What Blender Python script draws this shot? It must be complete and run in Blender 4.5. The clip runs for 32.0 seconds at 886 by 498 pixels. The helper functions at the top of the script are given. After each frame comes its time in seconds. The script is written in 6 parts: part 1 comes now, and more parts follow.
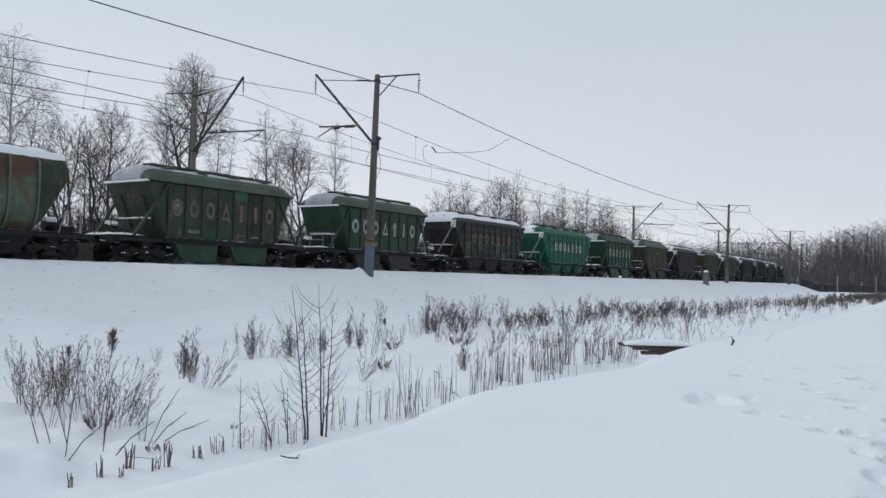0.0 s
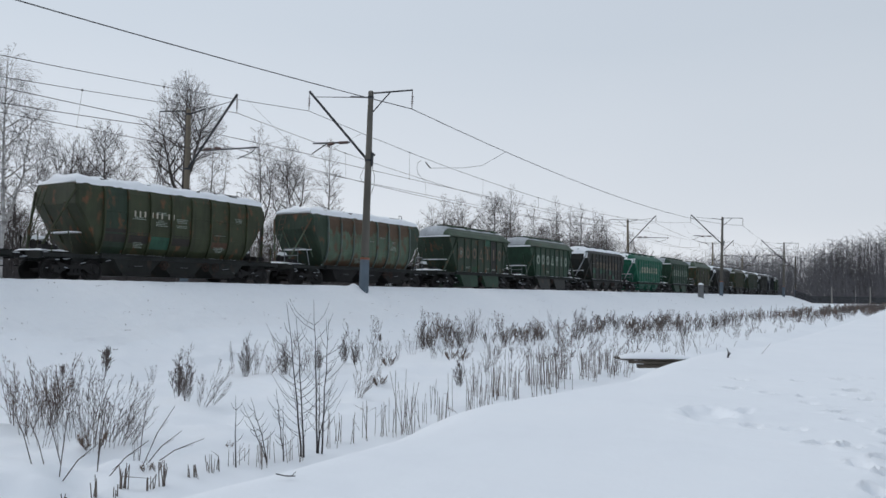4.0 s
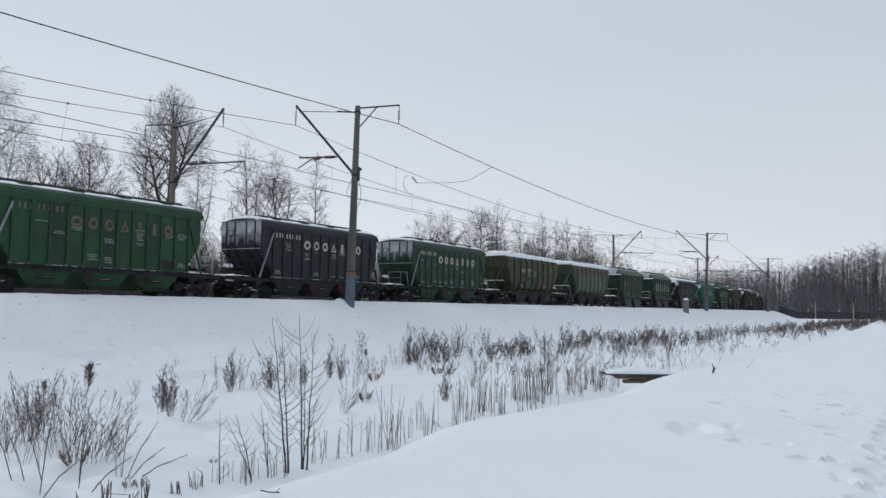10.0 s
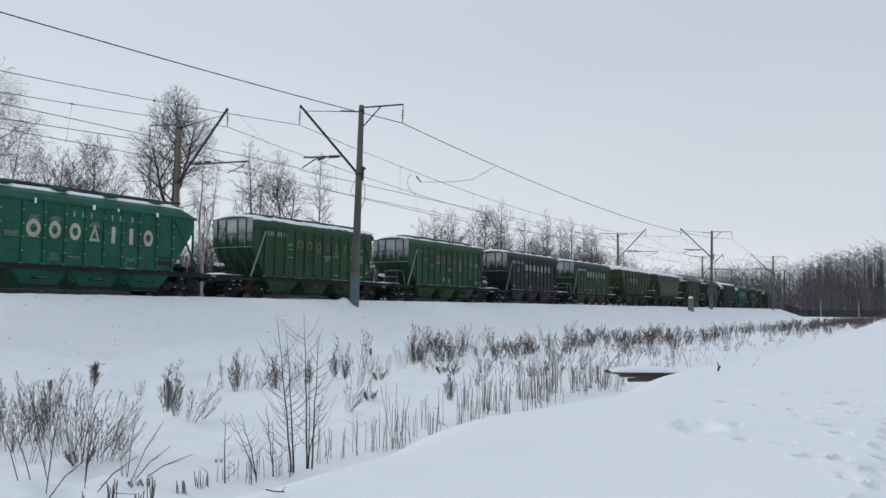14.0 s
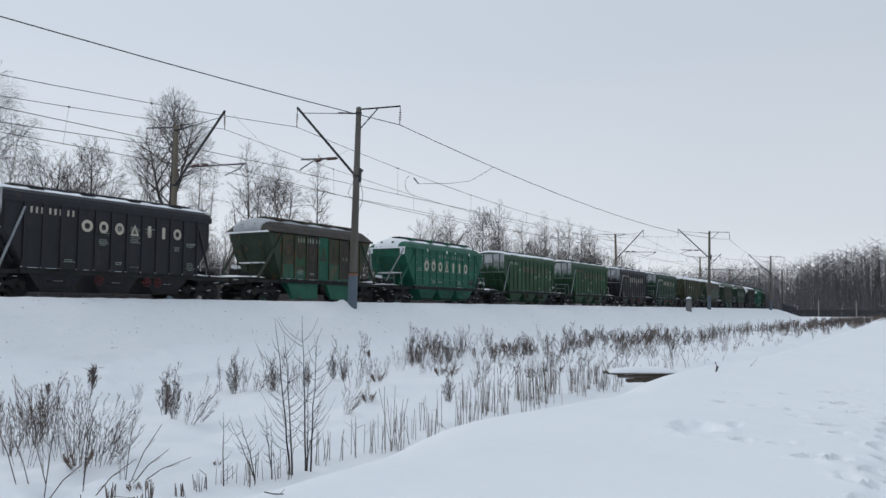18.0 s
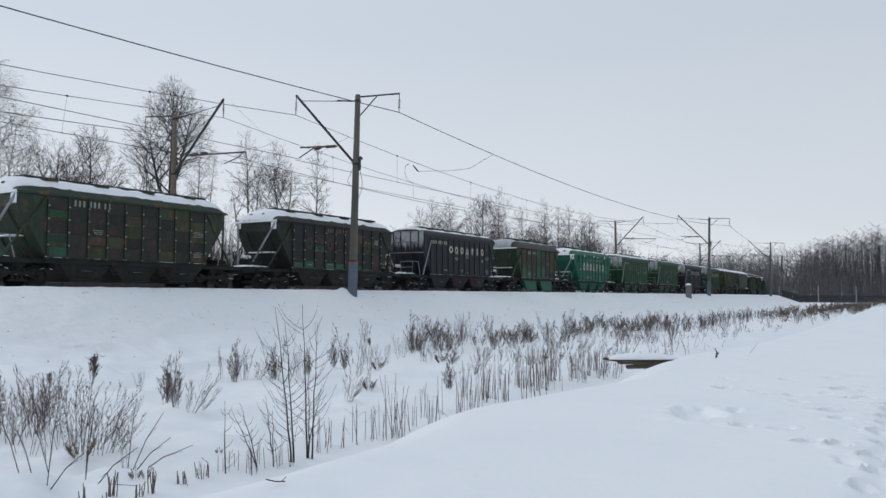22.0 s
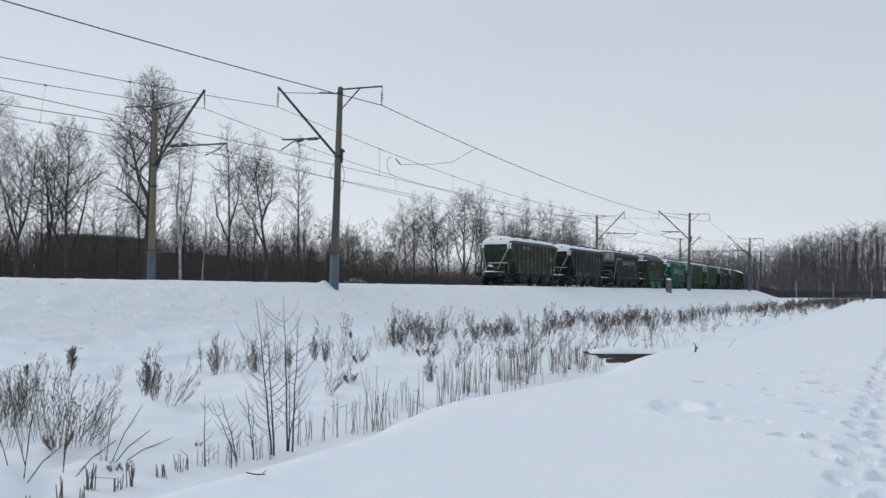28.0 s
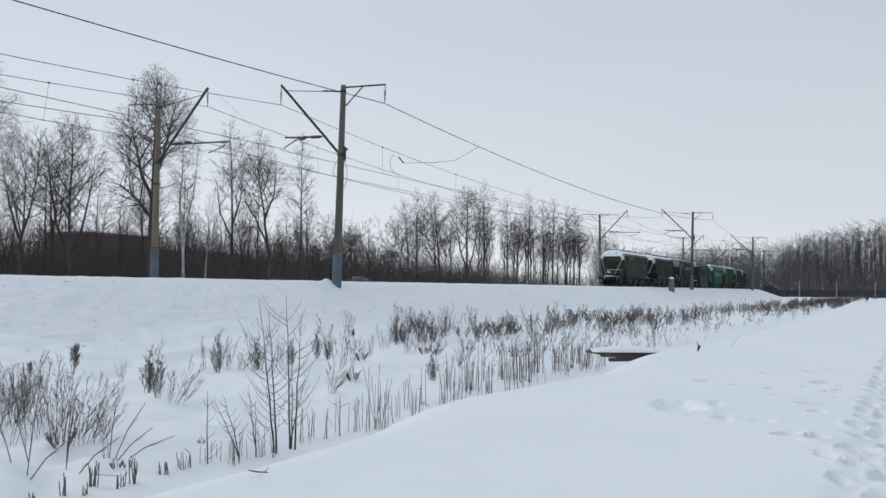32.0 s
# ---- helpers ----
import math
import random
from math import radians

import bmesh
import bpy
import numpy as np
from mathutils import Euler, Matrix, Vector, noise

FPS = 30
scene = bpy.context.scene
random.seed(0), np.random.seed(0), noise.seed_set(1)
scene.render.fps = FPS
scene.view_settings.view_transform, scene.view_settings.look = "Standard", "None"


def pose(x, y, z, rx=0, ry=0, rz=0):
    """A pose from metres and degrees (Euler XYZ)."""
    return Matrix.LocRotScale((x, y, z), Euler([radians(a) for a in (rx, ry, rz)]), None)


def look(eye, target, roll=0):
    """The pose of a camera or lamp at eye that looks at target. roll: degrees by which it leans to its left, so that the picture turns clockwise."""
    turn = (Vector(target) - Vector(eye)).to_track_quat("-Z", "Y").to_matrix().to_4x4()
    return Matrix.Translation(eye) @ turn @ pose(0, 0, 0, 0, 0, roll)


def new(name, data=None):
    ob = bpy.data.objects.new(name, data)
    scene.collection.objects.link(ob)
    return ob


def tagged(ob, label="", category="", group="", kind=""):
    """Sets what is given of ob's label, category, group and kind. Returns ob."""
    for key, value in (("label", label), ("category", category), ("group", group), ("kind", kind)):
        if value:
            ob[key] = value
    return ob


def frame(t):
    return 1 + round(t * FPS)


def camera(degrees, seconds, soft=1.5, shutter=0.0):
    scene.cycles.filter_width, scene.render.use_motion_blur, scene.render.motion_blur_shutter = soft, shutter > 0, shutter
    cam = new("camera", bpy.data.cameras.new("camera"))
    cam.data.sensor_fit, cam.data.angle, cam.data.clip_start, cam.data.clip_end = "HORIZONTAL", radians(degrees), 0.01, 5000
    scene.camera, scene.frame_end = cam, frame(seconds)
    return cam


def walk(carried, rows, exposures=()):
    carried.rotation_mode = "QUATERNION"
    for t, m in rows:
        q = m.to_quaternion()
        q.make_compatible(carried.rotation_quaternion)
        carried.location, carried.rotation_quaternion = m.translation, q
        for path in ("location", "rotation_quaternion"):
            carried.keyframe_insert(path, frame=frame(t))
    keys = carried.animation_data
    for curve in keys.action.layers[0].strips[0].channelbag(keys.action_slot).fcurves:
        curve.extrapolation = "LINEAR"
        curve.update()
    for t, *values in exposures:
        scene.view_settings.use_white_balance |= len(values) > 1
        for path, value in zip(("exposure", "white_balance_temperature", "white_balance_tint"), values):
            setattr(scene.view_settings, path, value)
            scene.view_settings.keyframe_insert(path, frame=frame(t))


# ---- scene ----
# Handheld camera on the snowy terrace beside the ditch; it hardly shifts, only turns a little.
EYE = (0.0, 0.0, -0.25)
cam = camera(56.8, 32.0, soft=1.5)
walk(cam, [(t, pose(*EYE, rx, ry, rz)) for t, rx, ry, rz in (
    (0, 91.971, -1.266, -57.412), (0.5, 92.083, -1.202, -57.319), (1, 92.300, -1.023, -57.312),
    (1.5, 92.412, -0.998, -57.349), (2, 92.494, -1.080, -57.355), (2.5, 92.438, -1.045, -57.434),
    (3, 92.535, -0.841, -57.474), (3.5, 92.799, -0.759, -57.596), (5.5, 93.420, -0.692, -58.168),
    (6, 93.451, -0.832, -58.222), (6.5, 93.343, -0.907, -58.272), (7, 93.285, -1.005, -58.361),
    (7.5, 93.353, -1.005, -58.509), (8, 93.255, -1.119, -58.622), (8.5, 93.195, -1.224, -58.662),
    (9, 93.419, -1.198, -58.872), (9.5, 93.868, -1.038, -58.905), (10, 94.084, -0.795, -58.718),
    (10.5, 94.160, -0.772, -58.712), (11, 94.205, -0.750, -58.714), (11.5, 94.156, -0.885, -58.675),
    (12, 94.061, -0.836, -58.741), (12.5, 94.155, -0.750, -58.714), (13, 94.223, -0.805, -58.660),
    (13.5, 94.174, -0.696, -58.504), (14, 94.016, -0.625, -58.408), (14.5, 93.845, -0.737, -58.441),
    (16.5, 94.054, -0.662, -58.492), (17, 94.238, -0.609, -58.435), (17.5, 94.280, -0.526, -58.461),
    (18, 94.123, -0.365, -58.541), (18.5, 93.876, -0.315, -58.563), (19, 93.833, -0.274, -58.524),
    (19.5, 93.819, -0.333, -58.438), (20, 93.823, -0.361, -58.431), (20.5, 93.755, -0.336, -58.427),
    (21, 93.614, -0.385, -58.375), (21.5, 93.449, -0.311, -58.405), (22, 93.255, -0.103, -58.529),
    (22.5, 93.128, -0.075, -58.725), (23, 93.102, -0.196, -58.924), (23.5, 93.088, -0.201, -59.092),
    (24, 93.074, -0.239, -59.165), (24.5, 92.987, -0.246, -59.169), (25, 92.982, -0.334, -59.171),
    (25.5, 93.062, -0.378, -59.245), (27.5, 92.790, -0.316, -59.802), (28, 92.811, -0.401, -59.813),
    (28.5, 92.693, -0.393, -59.767), (29, 92.624, -0.450, -59.710), (29.5, 92.604, -0.490, -59.702),
    (30, 92.706, -0.427, -59.692), (30.5, 92.737, -0.488, -59.674), (31, 92.702, -0.542, -59.651),
    (31.5, 92.654, -0.572, -59.684), (32, 92.694, -0.532, -59.627))],
     exposures=[(0, 0), (23.3, 0), (24, -0.09), (24.6, -0.06), (25, -0.03), (26, 0), (32, 0)])

# ---------------------------------------------------------------- overcast sky and soft sun
SUN_EL, SUN_AZ = 38.0, -15.0


def make_world():
    w = bpy.data.worlds.new("overcast")
    w.use_nodes = True
    nt = w.node_tree
    nt.nodes.clear()
    out = nt.nodes.new("ShaderNodeOutputWorld")
    sky = nt.nodes.new("ShaderNodeTexSky")
    sky.sky_type = "NISHITA"
    sky.sun_disc = False
    sky.sun_elevation = radians(SUN_EL)
    sky.sun_rotation = radians(SUN_AZ)
    sky.dust_density = 4.0
    bg_sky = nt.nodes.new("ShaderNodeBackground")
    bg_sky.inputs["Strength"].default_value = 0.05
    nt.links.new(sky.outputs["Color"], bg_sky.inputs["Color"])
    # the cloud deck: pale at the horizon, greyer blue overhead, with faint soft banks
    tc = nt.nodes.new("ShaderNodeTexCoord")
    sep = nt.nodes.new("ShaderNodeSeparateXYZ")
    nt.links.new(tc.outputs["Generated"], sep.inputs[0])
    nz = nt.nodes.new("ShaderNodeTexNoise")
    nz.inputs["Scale"].default_value = 2.2
    nz.inputs["Detail"].default_value = 3.0
    mp = nt.nodes.new("ShaderNodeMapping")
    mp.inputs["Scale"].default_value = (1.0, 1.0, 3.0)
    nt.links.new(tc.outputs["Generated"], mp.inputs["Vector"])
    nt.links.new(mp.outputs["Vector"], nz.inputs["Vector"])
    mad = nt.nodes.new("ShaderNodeMath")
    mad.operation = "MULTIPLY_ADD"
    mad.inputs[1].default_value = 0.10
    nt.links.new(nz.outputs["Fac"], mad.inputs[0])
    nt.links.new(sep.outputs["Z"], mad.inputs[2])
    ramp = nt.nodes.new("ShaderNodeValToRGB")
    e = ramp.color_ramp.elements
    e[0].position, e[0].color = 0.03, (0.86, 0.89, 0.935, 1)
    e[1].position, e[1].color = 0.62, (0.56, 0.63, 0.73, 1)
    a = ramp.color_ramp.elements.new(0.16)
    a.color = (0.705, 0.755, 0.825, 1)
    b = ramp.color_ramp.elements.new(0.34)
    b.color = (0.60, 0.667, 0.752, 1)
    nt.links.new(mad.outputs[0], ramp.inputs["Fac"])
    bg = nt.nodes.new("ShaderNodeBackground")
    side = nt.nodes.new("ShaderNodeMath")    # the veiled sun makes the deck brighter on its side
    side.operation = "MULTIPLY_ADD"
    side.inputs[1].default_value = 0.13
    side.inputs[2].default_value = 0.95
    nt.links.new(sep.outputs["Y"], side.inputs[0])
    nt.links.new(side.outputs[0], bg.inputs["Strength"])
    nt.links.new(ramp.outputs["Color"], bg.inputs["Color"])
    mix = nt.nodes.new("ShaderNodeMixShader")
    mix.inputs["Fac"].default_value = 0.95
    nt.links.new(bg_sky.outputs[0], mix.inputs[1])
    nt.links.new(bg.outputs[0], mix.inputs[2])
    nt.links.new(mix.outputs[0], out.inputs["Surface"])
    scene.world = w


make_world()
sun_data = bpy.data.lights.new("sun", "SUN")
sun_data.energy = 0.75
sun_data.angle = radians(40)
sun_data.color = (1.0, 0.97, 0.94)
sun = new("sun", sun_data)
sun.matrix_world = look((-20, 95, 60), (0, 20, 0))

# ---------------------------------------------------------------- materials
MATS = {}


def shader(name, build):
    if name not in MATS:
        m = bpy.data.materials.new(name)
        m.use_nodes = True
        build(m.node_tree, m.node_tree.nodes["Principled BSDF"])
        MATS[name] = m
    return MATS[name]


def noise_fac(nt, scale, detail=4.0, stretch=(1, 1, 1), lo=0.35, hi=0.65, offset=True):
    """A noise between 0 and 1 on the thing's own metres, shifted from object to object."""
    tc = nt.nodes.new("ShaderNodeTexCoord")
    mp = nt.nodes.new("ShaderNodeMapping")
    mp.inputs["Scale"].default_value = stretch
    nt.links.new(tc.outputs["Object"], mp.inputs["Vector"])
    if offset:
        oi = nt.nodes.new("ShaderNodeObjectInfo")
        mul = nt.nodes.new("ShaderNodeMath")
        mul.operation = "MULTIPLY"
        mul.inputs[1].default_value = 37.0
        nt.links.new(oi.outputs["Random"], mul.inputs[0])
        cmb = nt.nodes.new("ShaderNodeCombineXYZ")
        for k in range(3):
            nt.links.new(mul.outputs[0], cmb.inputs[k])
        nt.links.new(cmb.outputs[0], mp.inputs["Location"])
    nz = nt.nodes.new("ShaderNodeTexNoise")
    nz.inputs["Scale"].default_value = scale
    nz.inputs["Detail"].default_value = detail
    nt.links.new(mp.outputs["Vector"], nz.inputs["Vector"])
    mr = nt.nodes.new("ShaderNodeMapRange")
    mr.inputs["From Min"].default_value = lo
    mr.inputs["From Max"].default_value = hi
    nt.links.new(nz.outputs["Fac"], mr.inputs["Value"])
    return mr.outputs["Result"], nz.outputs["Fac"]


def mixed(nt, fac, a, b):
    mx = nt.nodes.new("ShaderNodeMix")
    mx.data_type = "RGBA"
    for sock, v in ((mx.inputs[0], fac), (mx.inputs[6], a), (mx.inputs[7], b)):
        if isinstance(v, (int, float)):
            sock.default_value = v
        elif isinstance(v, tuple):
            sock.default_value = (*v, 1)
        else:
            nt.links.new(v, sock)
    return mx.outputs[2]


def bumped(nt, bsdf, height, strength, distance):
    bp = nt.nodes.new("ShaderNodeBump")
    bp.inputs["Strength"].default_value = strength
    bp.inputs["Distance"].default_value = distance
    nt.links.new(height, bp.inputs["Height"])
    nt.links.new(bp.outputs[0], bsdf.inputs["Normal"])


def scaled(c, k):
    return tuple(min(1.0, v * k) for v in c)


def paint(name, colour, wear=0.3, rough=0.55, rust=(0.13, 0.06, 0.03), streak=0.5, bands=()):
    """Weathered wagon paint: faded blotches, dirt runs down the sheet, rust where it has worn off."""
    def build(nt, b):
        big, _ = noise_fac(nt, 0.9, 3, lo=0.3, hi=0.7)
        runs, _ = noise_fac(nt, 5.0, 4, (1, 1, 0.12), 0.45, 0.75)
        fine, raw = noise_fac(nt, 28.0, 5, lo=0.3, hi=0.75)
        worn, _ = noise_fac(nt, 2.6, 6, (1, 1, 0.6), 0.66 - 0.25 * wear, 0.80 - 0.2 * wear)
        c = mixed(nt, big, scaled(colour, 0.72), scaled(colour, 1.18))
        ml = nt.nodes.new("ShaderNodeMath")
        ml.operation = "MULTIPLY"
        ml.inputs[1].default_value = streak
        nt.links.new(runs, ml.inputs[0])
        c = mixed(nt, ml.outputs[0], c, scaled(colour, 0.35))
        mf = nt.nodes.new("ShaderNodeMath")
        mf.operation = "MULTIPLY"
        mf.inputs[1].default_value = 0.25
        nt.links.new(fine, mf.inputs[0])
        c = mixed(nt, mf.outputs[0], c, (0.06, 0.055, 0.05))
        c = mixed(nt, worn, c, rust)
        for z0, z1 in bands:    # ragged rust that has eaten in from the eave or the sill
            tc = nt.nodes.new("ShaderNodeTexCoord")
            sp = nt.nodes.new("ShaderNodeSeparateXYZ")
            nt.links.new(tc.outputs["Object"], sp.inputs[0])
            _, rough_edge = noise_fac(nt, 3.2, 6, (1, 1, 0.45))
            ad = nt.nodes.new("ShaderNodeMath")
            ad.operation = "MULTIPLY_ADD"
            ad.inputs[1].default_value = 1.7
            nt.links.new(rough_edge, ad.inputs[0])
            nt.links.new(sp.outputs["Z"], ad.inputs[2])
            mr = nt.nodes.new("ShaderNodeMapRange")
            mr.inputs["From Min"].default_value = z0 + 0.85
            mr.inputs["From Max"].default_value = z1 + 0.85
            nt.links.new(ad.outputs[0], mr.inputs["Value"])
            tone = mixed(nt, big, rust, scaled(rust, 0.55))
            c = mixed(nt, mr.outputs["Result"], c, tone)
        nt.links.new(c, b.inputs["Base Color"])
        b.inputs["Roughness"].default_value = rough
        b.inputs["Specular IOR Level"].default_value = 0.25
        bumped(nt, b, raw, 0.25, 0.01)
    return shader(name, build)


def plain(name, colour, rough=0.8, metal=0.0, scale=6.0, vary=0.35, bump=0.3, dist=0.01, stretch=(1, 1, 1), spec=0.3):
    """A surface of one colour with blotches at two scales and fine relief."""
    def build(nt, b):
        big, _ = noise_fac(nt, scale * 0.25, 3, stretch, 0.3, 0.7)
        fine, raw = noise_fac(nt, scale * 4, 5, stretch, 0.3, 0.7)
        c = mixed(nt, big, scaled(colour, 1 - vary), scaled(colour, 1 + vary))
        mf = nt.nodes.new("ShaderNodeMath")
        mf.operation = "MULTIPLY"
        mf.inputs[1].default_value = 0.5
        nt.links.new(fine, mf.inputs[0])
        c = mixed(nt, mf.outputs[0], c, scaled(colour, 1 - 0.8 * vary))
        nt.links.new(c, b.inputs["Base Color"])
        b.inputs["Roughness"].default_value = rough
        b.inputs["Metallic"].default_value = metal
        b.inputs["Specular IOR Level"].default_value = spec
        bumped(nt, b, raw, bump, dist)
    return shader(name, build)


def snow_material(name, relief, tint):
    def build(nt, b):
        big, r1 = noise_fac(nt, 0.35, 3, lo=0.3, hi=0.7, offset=False)
        mid, r2 = noise_fac(nt, 2.5, 5, lo=0.3, hi=0.7, offset=False)
        fine, r3 = noise_fac(nt, 22.0, 6, lo=0.3, hi=0.7, offset=False)
        c = mixed(nt, big, tuple(a * t for a, t in zip((0.815, 0.845, 0.88), tint)), tuple(a * t for a, t in zip((0.87, 0.895, 0.92), tint)))
        c2 = mixed(nt, mid, c, tuple(a * t for a, t in zip((0.85, 0.88, 0.91), tint)))
        nt.links.new(c2, b.inputs["Base Color"])
        b.inputs["Roughness"].default_value = 0.75
        b.inputs["Specular IOR Level"].default_value = 0.2
        ad = nt.nodes.new("ShaderNodeMath")
        ad.operation = "MULTIPLY_ADD"
        ad.inputs[1].default_value = 0.16
        nt.links.new(r3, ad.inputs[0])
        nt.links.new(r2, ad.inputs[2])
        bumped(nt, b, ad.outputs[0], 0.35 * relief, 0.05 * relief * relief)
    return shader(name, build)


SNOW = snow_material("snow", 1.0, (1, 1, 1))
CRUST = snow_material("wind_crusted_snow", 2.1, (1.0, 0.997, 0.993))
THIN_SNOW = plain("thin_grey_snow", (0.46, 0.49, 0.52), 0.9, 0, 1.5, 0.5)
PALEPOST = plain("pale_concrete", (0.30, 0.29, 0.27), 0.9, 0, 4, 0.2)
FROST = plain("frosted_steel", (0.25, 0.27, 0.285), 0.8, 0, 3.0, 0.35)
IRON = plain("grimy_black_iron", (0.017, 0.016, 0.016), 0.7, 0.0, 5, 0.5)
RUSTY = plain("rusty_iron", (0.042, 0.026, 0.020), 0.85, 0, 7, 0.5)
RED = plain("faded_red_paint", (0.11, 0.022, 0.020), 0.6, 0, 9, 0.3)
GALV = plain("dull_galvanised_steel", (0.16, 0.165, 0.17), 0.6, 0.3, 6, 0.3)
STEEL = plain("dark_painted_steel", (0.045, 0.047, 0.052), 0.6, 0.1, 6, 0.35)
CONCRETE = plain("weathered_concrete", (0.125, 0.117, 0.102), 0.9, 0, 3, 0.3, 0.5, 0.01, (1, 1, 0.25))
CONCRETE_WARM = plain("stained_yellowish_concrete", (0.175, 0.15, 0.115), 0.9, 0, 3, 0.3, 0.5, 0.01, (1, 1, 0.25))
BLUEGREY = plain("blue_grey_paint", (0.105, 0.135, 0.165), 0.8, 0, 4, 0.2)
ORANGE = plain("orange_paint", (0.24, 0.095, 0.06), 0.7, 0, 8, 0.2)
PORCELAIN = plain("brown_porcelain", (0.06, 0.03, 0.025), 0.35, 0, 9, 0.2)
COPPER = plain("dark_copper_wire", (0.085, 0.082, 0.085), 0.6, 0.2, 9, 0.2)
WHITE = plain("cream_white_paint", (0.44, 0.41, 0.34), 0.7, 0, 6, 0.25)
FAINT = plain("faint_brownish_paint", (0.060, 0.049, 0.038), 0.8, 0, 6, 0.3)
FADED = plain("faded_pinkish_paint", (0.135, 0.108, 0.082), 0.8, 0, 6, 0.3)
GHOST = plain("ghostly_worn_white_paint", (0.26, 0.30, 0.26), 0.8, 0, 6, 0.3)
BARK = plain("dark_grey_bark", (0.068, 0.060, 0.058), 0.95, 0, 8, 0.4, 0.8, 0.02, (1, 1, 0.3))
TWIGS = plain("brown_grey_twigs", (0.102, 0.091, 0.091), 0.95, 0, 8, 0.3)
# distance haze is put into these three colours: paler and bluer than near wood
GREYTWIGS_HAZY = plain("hazy_grey_twigs", (0.125, 0.120, 0.128), 0.95, 0, 8, 0.25)
FARTWIGS_HAZY = plain("far_twigs_with_haze_tint", (0.142, 0.140, 0.152), 0.95, 0, 8, 0.25)
FARBARK_HAZY = plain("far_bark_with_haze_tint", (0.105, 0.103, 0.110), 0.95, 0, 8, 0.3)
DARKTWIGS = plain("dark_brown_brush", (0.086, 0.075, 0.073), 0.95, 0, 8, 0.3)
TWIGS_FROSTY = plain("pale_frosted_twigs", (0.20, 0.19, 0.195), 0.95, 0, 8, 0.3)
BIRCH = plain("white_birch_bark", (0.36, 0.35, 0.34), 0.9, 0, 3, 0.6, 0.4, 0.01, (1, 1, 2.5))
WEED = plain("dry_brown_weed", (0.098, 0.078, 0.070), 0.95, 0, 12, 0.4)
SEED = plain("dry_grey_brown_seed_heads", (0.125, 0.105, 0.098), 0.95, 0, 15, 0.4)
SEED_RUST = plain("dry_reddish_seed_heads", (0.185, 0.135, 0.108), 0.95, 0, 15, 0.4)
REED = plain("straw_coloured_reed", (0.145, 0.118, 0.100), 0.9, 0, 12, 0.4)
SHRUB = plain("dark_shrub_bark", (0.055, 0.048, 0.050), 0.9, 0, 10, 0.4)
WOOD = plain("weathered_grey_timber", (0.10, 0.085, 0.070), 0.9, 0, 6, 0.4, 0.6, 0.01, (0.3, 3, 3))
BRICK = plain("dull_red_brick", (0.16, 0.105, 0.084), 0.95, 0, 4, 0.3)
MORTAR = plain("grey_mortar", (0.23, 0.20, 0.18), 0.95, 0, 4, 0.2)
GLASS_DARK = plain("dark_window_glass", (0.02, 0.022, 0.025), 0.15, 0, 3, 0.2, 0.0)
TURQUOISE = plain("turquoise_shed_paint", (0.06, 0.20, 0.22), 0.7, 0, 5, 0.3)
RAILSTEEL = plain("worn_rail_steel", (0.14, 0.11, 0.09), 0.45, 0.7, 8, 0.3)

# ---------------------------------------------------------------- mesh building


